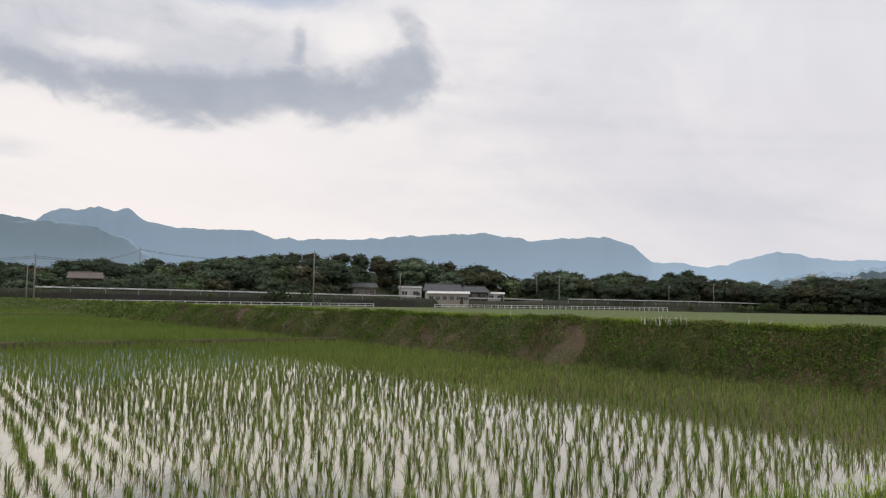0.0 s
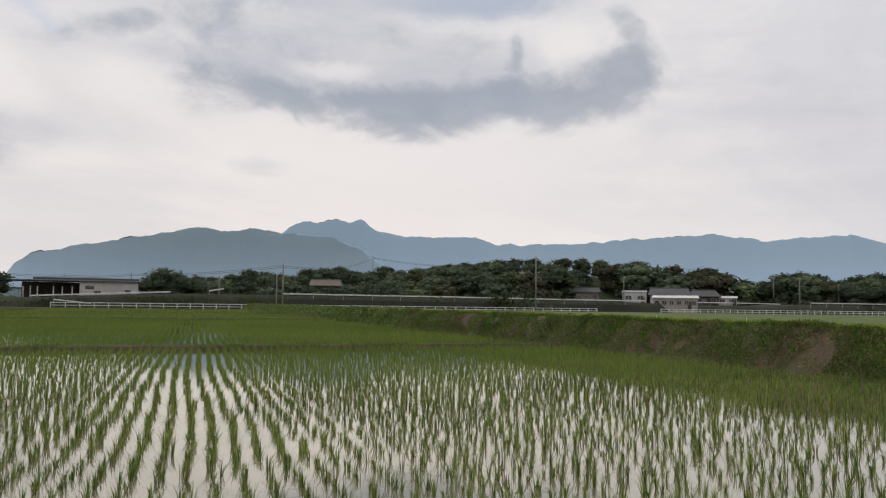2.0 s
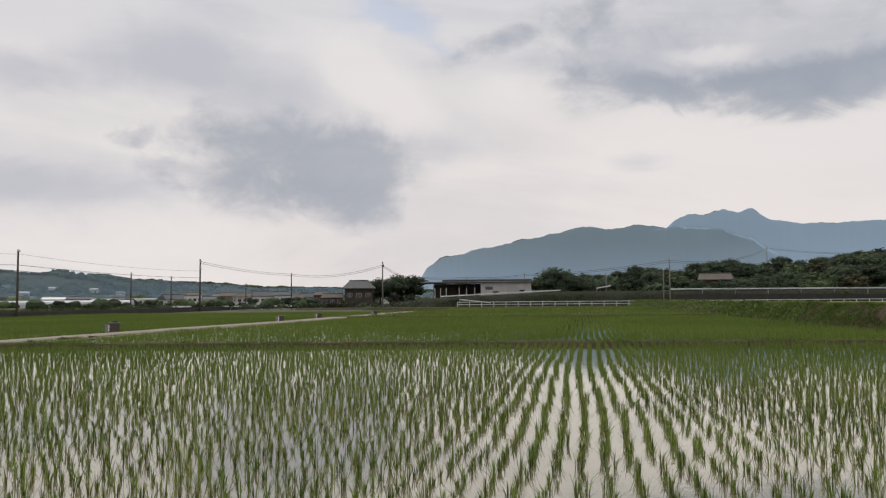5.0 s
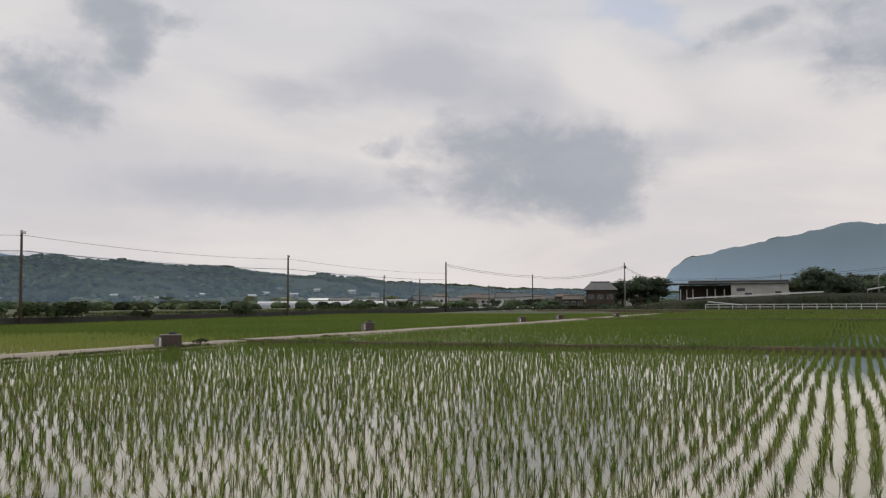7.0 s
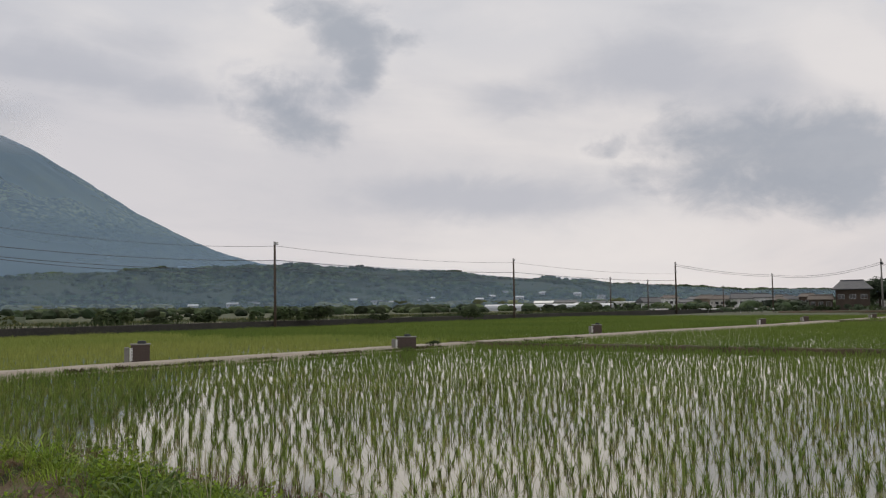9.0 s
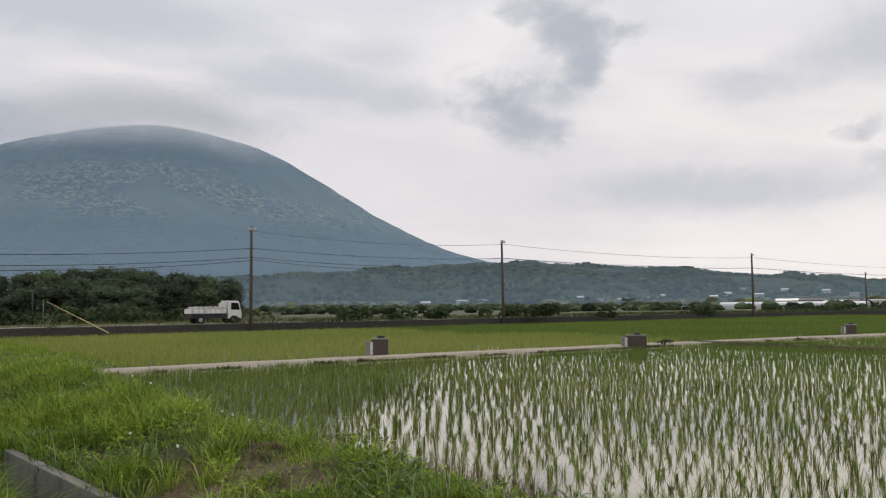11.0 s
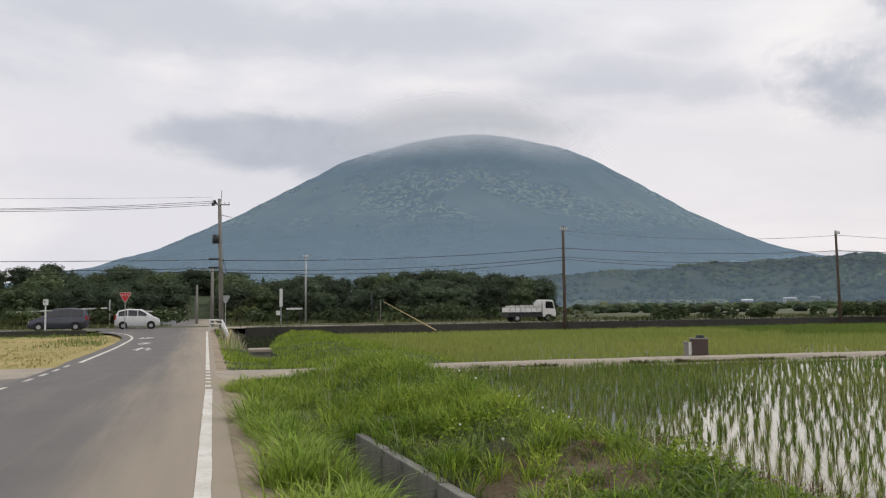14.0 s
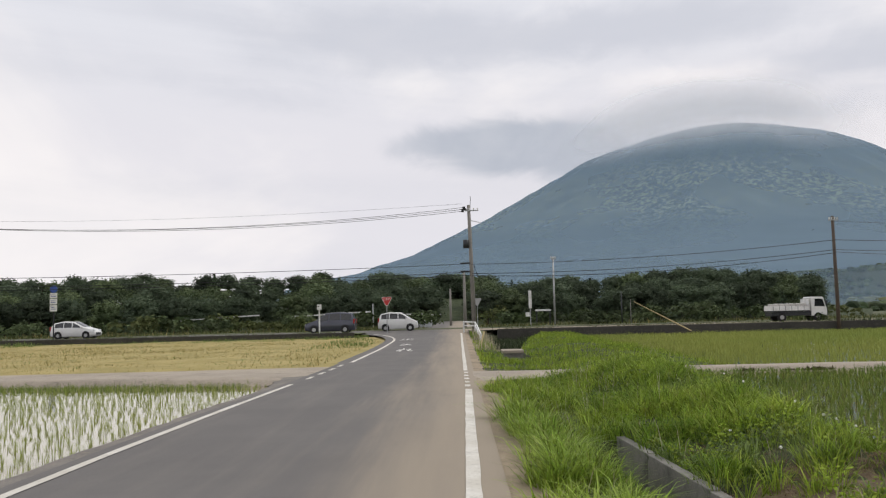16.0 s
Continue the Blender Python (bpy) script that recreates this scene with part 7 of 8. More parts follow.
long_shed()
house(208, 35.6, 0.6, -80, 7.0, 6.0, 3.9, 2.0, M_BROWNWALL, M_TILE, 0.28, "dark two-storey house with a grey hip roof", 0.8)
house(206, 42.0, -0.2, -80, 5.0, 3.0, 2.4, 1.0, M_BROWNWALL, M_BROWNROOF, 0.1, "low dark outbuilding beside a house", 0.5, name="outbuilding", cat="shed")
house(*polar(104.65, 212), 1.2, -104.6, 7.0, 6.0, 4.6, 1.5, M_BROWNWALL, M_BROWNROOF, 0.05, "long brown-roofed barn among the trees", 0.6, name="barn", cat="barn")
for a, d, h in ((103.7, 206, 6.2), (105.9, 205, 5.4), (104.9, 203, 3.6)):
    tree("oak_far", *polar(a, d), -0.2, h, 1.3, "trees of the southern rise", "dark tree before a barn on the wooded rise")
# farm group by the raised road
house(172, -138, 1.0, -129, 11.0, 4.5, 2.95, 0.45, M_TIMBER, M_WHITE, 0.02, "low grey-boarded shed with a white metal roof and slatted front", 0.4, 6, "slatted_shed", "shed")
house(186.5, -147.5, 2.0, -128, 10.2, 6.5, 2.85, 1.95, M_PLASTER, M_TILE, 0.05, "farmhouse with white walls and a grey tiled gable roof", 0.6)
house(182, -132.5, 2.0, -126, 6.2, 4.0, 3.4, 0.3, M_PLASTER, M_GALV, 0.02, "small pale storehouse with a flat roof", 0.2, 2, "storehouse", "shed")
house(217, -189, 2.2, -131, 8.0, 7.0, 6.4, 2.0, M_BROWNWALL, M_TILE, 0.12, "two-storey farmhouse with a tiled roof", 0.7)
house(181, -155, 2.0, -130, 7.6, 4.5, 2.6, 1.7, M_BROWNWALL, M_TILE, 0.2, "low house with dark walls and a dark tiled roof", 0.7)
house(178, -160.5, 2.0, -132, 5.0, 3.0, 2.3, 0.3, M_PLASTER, M_WHITE, 0.02, "small shelter with a white metal roof", 0.3, 2, "shelter", "shed")
house(203, -131, 2.6, -123, 6.8, 5.0, 2.9, 1.3, M_TAN, M_TILE, 0.05, "small tan house with a grey gable roof below trees", 0.6)
house(213, -115, 6.2, -118, 5.0, 4.0, 4.4, 1.0, M_BROWNWALL, M_BROWNROOF, 0.1, "small hut among the trees", 0.5, 1, "hut", "hut")
for a, d, w, h, wm, rm, lb in ((147.2, 300, 12, 6.5, M_TAN, M_BROWNROOF, "ochre house behind the trees"), (149.3, 320, 12, 5.5, M_PLASTER, M_TILE, "pale house with a grey roof behind the trees"), (151.0, 320, 10, 4.5, M_PLASTER, M_TILE, "pale house with a grey roof behind the trees"), (146.0, 305, 9, 4.0, M_TAN, M_TILE, "tan house with a grey roof behind the trees"), (138.2, 300, 9, 4.5, M_TAN, M_TILE, "small house with a grey roof between trees")):
    x, y = polar(a, d)
    x, y = polar(a, d * 1.27 if a > 140 else d)
    house(x, y, 1.0 if d > 260 else 0.3, -a, w, 7, h, 1.5, wm, rm, 0.2, lb, 0.5, 3)
# a long pale school-like block on the far hill
for a0, w, z in ((153.2, 42, 14), (155.6, 30, 12)):
    x, y = polar(a0, 640)
    ob = thing("apartment_block", Matrix.Translation((x, y, z)) @ Matrix.Rotation(radians(-a0), 4, "Z"), "long pale multi-storey block on the hillside", "building")
    bm = bmesh.new()
    box_mesh(bm, -w / 2, w / 2, -6, 6, -6, 8.5)
    box_mesh(bm, -w * 0.2, -w * 0.05, -4, 4, 8.5, 12)
    part("wall", bm, M_PLASTER, ob)
    for fl in range(2):
        for k in range(int(w / 3.4)):
            bm = bmesh.new()
            xx = -w / 2 + 2 + k * 3.3
            box_mesh(bm, xx, xx + 2.2, -6.05, -5.95, 1.2 + fl * 3.6, 3.0 + fl * 3.6)
            part("window", bm, M_GLASS, ob)
# village houses at the end of the plain
random.seed(41)
# bearing, distance, width, wall height, roof height, hip, wall, roof
VILLAGE = [(63.5, 420, 9, 2.6, 0.6, 0.05, "white", "metal"), (64.5, 430, 7, 2.8, 1.0, 0.05, "pale", "tile"), (66.0, 460, 16, 3.0, 0.4, 0.05, "white", "metal"), (67.75, 330, 7.2, 2.6, 1.9, 0.05, "white", "tile"), (68.4, 400, 8, 3.4, 1.6, 0.2, "pale", "tile"), (69.15, 340, 5.6, 4.3, 1.0, 0.15, "white", "brown"), (70.2, 330, 4.4, 2.4, 1.2, 0.05, "white", "tile"),
           (71.5, 380, 8, 4.0, 1.6, 0.2, "tan", "brown"), (72.4, 360, 7, 3.6, 1.6, 0.2, "pale", "brown"), (73.7, 330, 7.2, 3.6, 2.0, 0.05, "white", "tile"), (74.9, 335, 8.0, 4.0, 1.4, 0.22, "white", "tile"), (75.9, 360, 6, 3.0, 1.2, 0.2, "tan", "brown"), (76.6, 390, 7, 3.4, 1.6, 0.2, "pale", "tile"), (77.7, 320, 5.4, 3.9, 1.1, 0.2, "dark", "brown"), (78.4, 330, 5.0, 3.2, 1.2, 0.1, "white", "tile"), (70.9, 470, 10, 4.2, 1.6, 0.2, "pale", "tile"), (73.0, 480, 10, 4.6, 1.8, 0.2, "white", "tile"), (76.2, 470, 9, 4.4, 1.6, 0.2, "pale", "brown"), (62.2, 520, 14, 3.6, 1.4, 0.05, "pale", "tile"), (60.7, 560, 14, 3.6, 1.4, 0.05, "white", "metal"), (81.6, 300, 6, 3.4, 1.2, 0.2, "pale", "tile"), (82.6, 320, 6, 3.8, 1.2, 0.2, "dark", "tile")]
VWALL = {"white": (M_WHITE, "white-walled village house with a pitched roof"), "pale": (M_PLASTER, "pale village house with a pitched roof"), "tan": (M_TAN, "tan village house with a pitched roof"), "dark": (M_BROWNWALL, "dark village house with a pitched roof")}
VROOF = {"tile": M_TILE, "brown": M_BROWNROOF, "metal": M_GALV}
for k, (a, d, w, h, rh, hip, wm, rm) in enumerate(VILLAGE):
    house(*polar(a, d), -0.3, -a + random.uniform(-35, 35), w, 6.0, h, rh, VWALL[wm][0], VROOF[rm], hip, VWALL[wm][1], 0.5, 3)
for a, d, h in ((65.1, 380, 3.2), (67.0, 380, 3.0), (68.5, 320, 2.6), (70.7, 340, 3.6), (71.0, 350, 4.0), (72.9, 350, 3.6), (73.2, 320, 3.0), (75.5, 330, 3.2), (76.1, 320, 3.6), (77.1, 300, 3.2), (78.9, 280, 4.2), (79.3, 270, 3.8), (81.2, 260, 4.6), (66.4, 300, 2.4)):
    tree("oak_far", *polar(a, d), -0.4, h, 1.5, "village trees", "dark garden tree between village houses")
for a, d, w in ((60.0, 330, 40), (62.6, 345, 34)):
    x, y = polar(a, d)
    ob = thing("greenhouse", Matrix.Translation((x, y, -0.4)) @ Matrix.Rotation(radians(168 - a), 4, "Z"), "long film-covered greenhouse tunnel", "greenhouse", "greenhouses")
    vs, fs = [], []
    for i in range(2):
        for k in range(9):
            t = math.pi * k / 8
            vs.append((-w / 2 + i * w, -3 * math.cos(t), 2.6 * math.sin(t) ** 0.8 if 0 < k < 8 else 0.0))
    for k in range(8):
        fs.append((k, k + 1, 9 + k + 1, 9 + k))
    fs += [tuple(range(8, -1, -1)), tuple(range(9, 18))]
    link_mesh("film_cover", vs, fs, M_FILM, ob)
    for i in range(5):
        bm = bmesh.new()
        for k in range(8):
            t0, t1 = math.pi * k / 8, math.pi * (k + 1) / 8
            xx = -w / 2 + i * w / 4
            zf = lambda t: 2.64 * max(math.sin(t), 0) ** 0.8
            cyl(bm, (xx, -3.03 * math.cos(t0), zf(t0)), (xx, -3.03 * math.cos(t1), zf(t1)), 0.04, None, 5)
        part("hoop", bm, M_GALV, ob)
def field_shelter(x, y, z):
    ob = thing("field_shelter", Matrix.Translation((x, y, z)), "small open shelter with a white flat roof beyond the main road", "shelter")
    bm = bmesh.new()
    box_mesh(bm, -0.9, 0.9, -0.6, 0.6, 1.62, 1.84, 0.03)
    part("roof", bm, M_WHITE, ob)
    for sx in (-0.8, 0.8):
        for sy in (-0.5, 0.5):
            bm = bmesh.new()
            cyl(bm, (sx, sy, -0.3), (sx, sy, 1.64), 0.04, None, 8)
            part("post", bm, M_DARKMETAL, ob)


def storage_box(x, y, z):
    ob = thing("storage_box", Matrix.Translation((x, y, z)), "low pale grey-green storage box beside the far lane", "box")
    bm = bmesh.new()
    box_mesh(bm, -1.0, 1.0, -0.6, 0.6, -0.2, 0.58, 0.02)
    part("body", bm, M_FILM, ob)
    bm = bmesh.new()
    box_mesh(bm, -1.08, 1.08, -0.68, 0.68, 0.58, 0.66, 0.02)
    part("lid", bm, M_WHITE, ob)


field_shelter(*polar(5.83, 100), 0.0)
storage_box(*polar(-2.5, 104), 0.15)
# scattered pale farm buildings on the plateau's lower slope
random.seed(42)
for a, e, w in ((36.3, 1.13, 34), (37.7, 1.32, 40), (39.0, 1.2, 34), (40.2, 1.17, 24), (43.3, 0.54, 26), (44.2, 0.6, 18), (49.0, 0.3, 28), (36.6, 0.15, 22), (39.2, 0.25, 26), (40.6, 0.3, 22), (42.6, 0.75, 20), (47.5, 0.45, 26), (48.6, 0.6, 18), (50.2, 0.25, 24), (44.2, 1.95, 40), (45.6, 2.15, 20), (41.0, 2.2, 14), (51.5, 0.8, 16), (53.0, 0.5, 16), (55.0, 0.7, 18), (57.0, 0.6, 20), (58.0, 0.9, 16), (54.0, 1.2, 14), (49.4, 1.0, 16), (52.2, 0.35, 26), (56.2, 0.4, 18), (59.0, 0.5, 20), (60.6, 0.8, 16), (63.0, 0.7, 18), (64.6, 0.5, 18)):
    d = 1080 + 720 * max(0.0, e) / 2.3
    x, y = polar(a, d)
    house(x, y, 1.6 + d * math.tan(radians(e)) - 2.0, -a + random.uniform(-20, 20), w * 0.6, 12, 4.4, 1.5, M_PLASTER, random.choice([M_TILE, M_GALV, M_GALV, M_WHITE]), 0.05, "pale farm building on the wooded slope", 0.6, 4, "farm_building", "farm building")


# ---- grass, weeds and flowers ----
def grass_patch(name, n, xy, zf, high, wide, material, label, segs=2, clump=1.4, seed=1, lean=0.45, keep=None):
    r = np.random.RandomState(seed)
    x, y = xy(r, n)
    dens = fbm(x, y, seed + 50, clump, 3)
    ok = r.rand(n) < 0.62 + 0.45 * dens
    if keep is not None:
        ok &= keep(x, y)
    x, y, dens = x[ok], y[ok], dens[ok]
    m = len(x)
    h = high * (0.45 + 0.75 * r.rand(m)) * np.clip(1 + 0.55 * dens, 0.45, 1.7)
    ang = r.rand(m) * 2 * np.pi
    ln = np.abs(r.normal(lean, 0.3, m))
    ob = blades(name, np.stack([x, y, zf(x, y) - 0.02], -1), h, wide * (0.6 + 0.8 * r.rand(m)), ang, ln, material, segs)
    return tagged(ob, label, "grass", kind="stuff")


def tufts(name, n, per, xy, zf, high, wide, material, label, segs=3, seed=1, keep=None, clump=1.2, thr=-0.3, spread=0.10):
    """Grass in tussocks: blades that rise from one root and arch outwards."""
    r = np.random.RandomState(seed)
    x, y = xy(r, n)
    dens = fbm(x, y, seed + 50, clump, 3)
    ok = dens > thr
    if keep is not None:
        ok &= keep(x, y)
    x, y, dens = x[ok], y[ok], dens[ok]
    m = len(x)
    size = (0.55 + 0.7 * r.rand(m)) * np.clip(1 + 0.5 * dens, 0.5, 1.6)
    rep = lambda v: np.repeat(v, per)
    ang = r.rand(m * per) * 2 * np.pi
    off = spread * rep(size) * np.sqrt(r.rand(m * per))
    px, py = rep(x) + np.cos(ang) * off, rep(y) + np.sin(ang) * off
    h = high * rep(size) * (0.55 + 0.6 * r.rand(m * per))
    ln = 0.15 + off / (spread * 1.2) * 0.8 + np.abs(r.normal(0, 0.2, m * per))
    ob = blades(name, np.stack([px, py, zf(px, py) - 0.02], -1), h, wide * (0.6 + 0.8 * r.rand(m * per)), ang + r.normal(0, 0.5, m * per), ln, material, segs)
    return tagged(ob, label, "grass", kind="stuff")


def near_xy(r, n):
    y = 3.0 + 19.0 * r.rand(n) ** 1.25
    return 0.5 + 4.6 * r.rand(n), y

not_ditch = lambda x, y: ~in_ditch(x, y) & (x > 0.66 + 0.30 * fbm(x, y, 77, 0.9, 3)) & (y < 20.4 + 0.3 * (x - 0.8) + 0.5 * fbm(x, y, 78, 0.8, 2))
BARE = ((3.25, 7.5, 0.78), (2.6, 9.9, 0.2), (3.65, 6.8, 0.62))

def not_bare(x, y):
    ok = np.ones(x.shape, bool)
    for bx, by, br in BARE:
        ok &= np.hypot((x - bx) * 1.1, (y - by) * 0.8) > br * (0.75 + 1.0 * fbm(x, y, 88, 0.35, 3))
    return ok

by_ditch = lambda x, y: not_ditch(x, y) & not_bare(x, y)
grass_patch("grass_near", 60000, near_xy, verge_z, 0.13, 0.008, M_GRASS, "lush green grass blades on the verge and mound", 2, 1.1, 201, 0.5, lambda x, y: not_ditch(x, y) & not_bare(x, y))
tufts("tussocks_mound", 3000, 22, near_xy, verge_z, 0.34, 0.012, M_GRASS, "arching grass tussocks on the mound", 3, 231, lambda x, y: by_ditch(x, y) & ~((y < 11.6) & (x > ditch_x(y) - 0.9) & (x < ditch_x(y) - 0.5)), 1.3, -0.25, 0.13)
tufts("dark_tussocks", 1300, 14, lambda r, n: (1.9 + 2.2 * r.rand(n), 3 + 17 * r.rand(n)), verge_z, 0.18, 0.012, M_WEED, "darker grass tussocks on the mound", 3, 232, lambda x, y: by_ditch(x, y) & (x > ditch_x(y)), 1.6, -0.4, 0.12)
tufts("lane_tussocks", 900, 34, lambda r, n: (0.5 + 1.4 * r.rand(n), 4.0 + 15 * r.rand(n) ** 1.1), verge_z, 0.40, 0.015, M_LUSH, "tall bright grass tussocks between lane and ditch", 3, 233, lambda x, y: by_ditch(x, y) & (x < ditch_x(y) - 0.95), 0.9, -0.2, 0.14)
grass_patch("weeds_near", 9000, near_xy, verge_z, 0.24, 0.035, M_WEED, "broad-leaved weeds among the verge grass", 3, 0.8, 202, 0.9, lambda x, y: by_ditch(x, y) & (fbm(x, y, 79, 1.6, 2) > 0.1))
tufts("edge_tussocks", 1300, 14, lambda r, n: (3.7 + 1.4 * r.rand(n), 3 + 19 * r.rand(n)), verge_z, 0.2, 0.009, M_GRASS, "grass tussocks on the mound's paddy side", 2, 235, not_ditch, 1.0, -0.6, 0.13)
tufts("ditch_tussocks", 300, 26, lambda r, n: (lambda y: (ditch_x(y) - 0.72 - 0.35 * r.rand(n), y))(4.0 + 8.0 * r.rand(n)), verge_z, 0.20, 0.013, M_LUSH, "tall arching grass hanging over the ditch", 3, 236, lambda x, y: x > 0.7, 0.9, -0.7, 0.13)
grass_patch("bare_litter", 60000, lambda r, n: (2.3 + 2.6 * r.rand(n), 4.5 + 6.5 * r.rand(n)), verge_z, 0.07, 0.010, M_LITTER, "dry leaf litter on bare soil of the mound", 1, 0.6, 234, 1.2, lambda x, y: ~not_bare(x, y))
def mound_leaves(name, n, size, material, label, seed, thr):
    """Broad-leaved weeds in low clumps on the mound."""
    r = np.random.RandomState(seed)
    x, y = 2.0 + 3.1 * r.rand(n), 3.5 + 17 * r.rand(n) ** 1.15
    ok = (fbm(x, y, seed, 0.8, 3) > thr) & by_ditch(x, y) & (x > ditch_x(y) + 0.05)
    x, y = x[ok], y[ok]
    n = len(x)
    lift = 0.03 + 0.20 * r.rand(n) * np.clip(0.7 + fbm(x, y, seed + 1, 0.4, 2), 0.2, 1.6)
    c = np.stack([x, y, verge_z(x, y) + lift], -1)
    a, b = r.normal(0, 1, (n, 3)) * [1, 1, 0.6], r.normal(0, 1, (n, 3))
    a /= np.linalg.norm(a, axis=1)[:, None]
    b -= a * (a * b).sum(1)[:, None]
    b /= np.linalg.norm(b, axis=1)[:, None]
    k = (size * (0.5 + 0.9 * r.rand(n)))[:, None]
    co = np.stack([c - a * k, c - b * k * 0.55, c + a * k, c + b * k * 0.55], 1).reshape(-1, 3)
    ob = np_mesh(name, co, np.arange(n * 4), np.arange(n) * 4, material)
    return tagged(ob, label, "weeds", kind="stuff")


mound_leaves("mound_weeds", 42000, 0.022, M_GRASS, "bright leafy weeds among the mound's grass", 241, -0.05)
mound_leaves("mound_dark_weeds", 22000, 0.026, M_WEED, "darker leafy weeds among the mound's grass", 242, 0.15)
grass_patch("seed_grass", 1500, near_xy, verge_z, 0.5, 0.007, M_SEDGE, "pale seeding grass stalks in the verge", 3, 0.9, 204, 0.35, lambda x, y: not_ditch(x, y) & (fbm(x, y, 80, 1.2, 2) > 0.15))
grass_patch("grass_south", 42000, lambda r, n: (0.7 + 4.5 * r.rand(n), 3.2 - 14.0 * r.rand(n) ** 1.4), verge_z, 0.16, 0.012, M_GRASS, "green grass on the verge mound", 2, 1.1, 205, 0.5, lambda x, y: ~in_ditch(x, y) & (x < 5.15 + edge_shift(y)))
grass_patch("grass_paddy_edge", 9000, lambda r, n: (lambda y: (4.75 + np.interp(y, [9, 16, 22], [0.0, 0.25, 0.8]) + edge_shift(y) + 0.45 * r.rand(n), y))(-12 + 33 * r.rand(n)), lambda x, y: np.maximum(verge_z(x, y), WATER_Z - 0.03), 0.2, 0.009, M_GRASS, "grass along the paddy's edge", 2, 0.7, 206, 0.6)
grass_patch("grass_beyond", 46000, lambda r, n: (0.65 + 8.2 * r.rand(n), 24.9 + 36 * r.rand(n)), east_z, 0.19, 0.020, M_GRASS, "weedy green grass beside the lane beyond the path", 2, 1.8, 207, 0.5, lambda x, y: (y > 25.6 + 0.10 * x) & ~((x > 1.8) & (x < np.interp(y, [40, 46, 60], [2.9, 3.4, 5.8])) & (y > 33.3) & (y < 61.2)))
grass_patch("seed_beyond", 600, lambda r, n: (0.8 + 1.3 * r.rand(n), 40 + 20 * r.rand(n)), east_z, 0.65, 0.02, M_SEDGE, "pale flowering grass beside the guard rail", 2, 1.5, 208, 0.4)
bank_zz = lambda s, u: np.interp(u, [0, 0.08, 0.45, 0.8, 1.0], [-0.38, -0.2, 0.45, 0.98, 1.05])

def bank_grass(name, n, s0, s1, high, wide, material, label, seed, thr=-9.0, scale=2.2, low=0.0):
    r = np.random.RandomState(seed)
    s = s0 + (s1 - s0) * r.rand(n) ** 1.3
    u = low + (1 - low) * r.rand(n)
    patch = fbm(s, u * 2.2, 161, scale * 0.6, 4)
    ok = (patch > thr) & (r.rand(n) < 0.95)
    s, u = s[ok], u[ok]
    z = bank_zz(s, u) + 0.20 * fbm(s, u * 2.2, 101, 1.3, 4) * np.sin(np.pi * np.clip(u + 0.08, 0, 1)) + 0.05 * fbm(s, u, 103, 4.0, 3)
    y = foot_y(s) - u * 1.75 + 0.22 * fbm(s, u * 2, 102, 2.2, 4)
    m = len(s)
    ob = blades(name, np.stack([s, y, z - 0.03], -1), high * (0.5 + 0.8 * r.rand(m)), wide * (0.6 + 0.8 * r.rand(m)), r.normal(np.pi / 2, 1.2, m), np.abs(r.normal(0.7, 0.4, m)), material, 2)
    return tagged(ob, label, "grass", kind="stuff")

def bank_leaves(name, n, s0, s1, size, material, label, seed, thr, scale):
    """Leafy weeds hugging the bank: small bent leaves turned every way."""
    r = np.random.RandomState(seed)
    s = s0 + (s1 - s0) * r.rand(n) ** 1.35
    u = r.rand(n) ** 0.9
    ok = fbm(s, u * 2.2, seed, scale, 4) > thr
    s, u = s[ok], u[ok]
    n = len(s)
    z = bank_zz(s, u) + 0.20 * fbm(s, u * 2.2, 101, 1.3, 4) * np.sin(np.pi * np.clip(u + 0.08, 0, 1)) + 0.05 * fbm(s, u, 103, 4.0, 3)
    y = foot_y(s) - u * 1.75 + 0.22 * fbm(s, u * 2, 102, 2.2, 4)
    lift = 0.02 + 0.12 * r.rand(n) * np.clip(0.6 + fbm(s, u * 2.2, 109, 0.7, 2), 0.1, 1.5)
    c = np.stack([s, y + lift * 0.7, z + lift], -1)
    a, b = r.normal(0, 1, (n, 3)), r.normal(0, 1, (n, 3))
    a /= np.linalg.norm(a, axis=1)[:, None]
    b -= a * (a * b).sum(1)[:, None]
    b /= np.linalg.norm(b, axis=1)[:, None]
    k = (size * (0.5 + 0.9 * r.rand(n)))[:, None]
    co = np.stack([c - a * k, c - b * k * 0.5, c + a * k, c + b * k * 0.5], 1).reshape(-1, 3)
    ob = np_mesh(name, co, np.arange(n * 4), np.arange(n) * 4, material)
    return tagged(ob, label, "weeds", kind="stuff")


bank_leaves("bank_weeds", 110000, 4, 85, 0.032, M_BANKWEED, "leafy weeds covering the long bank", 311, -0.5, 1.3)
bank_leaves("bank_bright_weeds", 34000, 4, 60, 0.034, M_WEED, "brighter leafy weed patches on the long bank", 312, 0.15, 1.5)
bank_leaves("bank_dry_weeds", 44000, 4, 85, 0.03, M_LITTER, "brown dead stems and leaves on the long bank", 313, 0.12, 1.6)
bank_leaves("bank_far_weeds", 12000, 60, 166, 0.13, M_WEED, "green cover on the bank's far end", 314, -0.9, 3.0)
bank_grass("bank_grass", 60000, 4, 80, 0.2, 0.016, M_BANKWEED, "grass tufts on the long bank", 211, -0.1)
bank_grass("bank_crest_grass", 24000, 4, 90, 0.20, 0.022, M_GRASS, "bright grass fringe on the bank's crest", 213, -9.0, 2.2, 0.86)
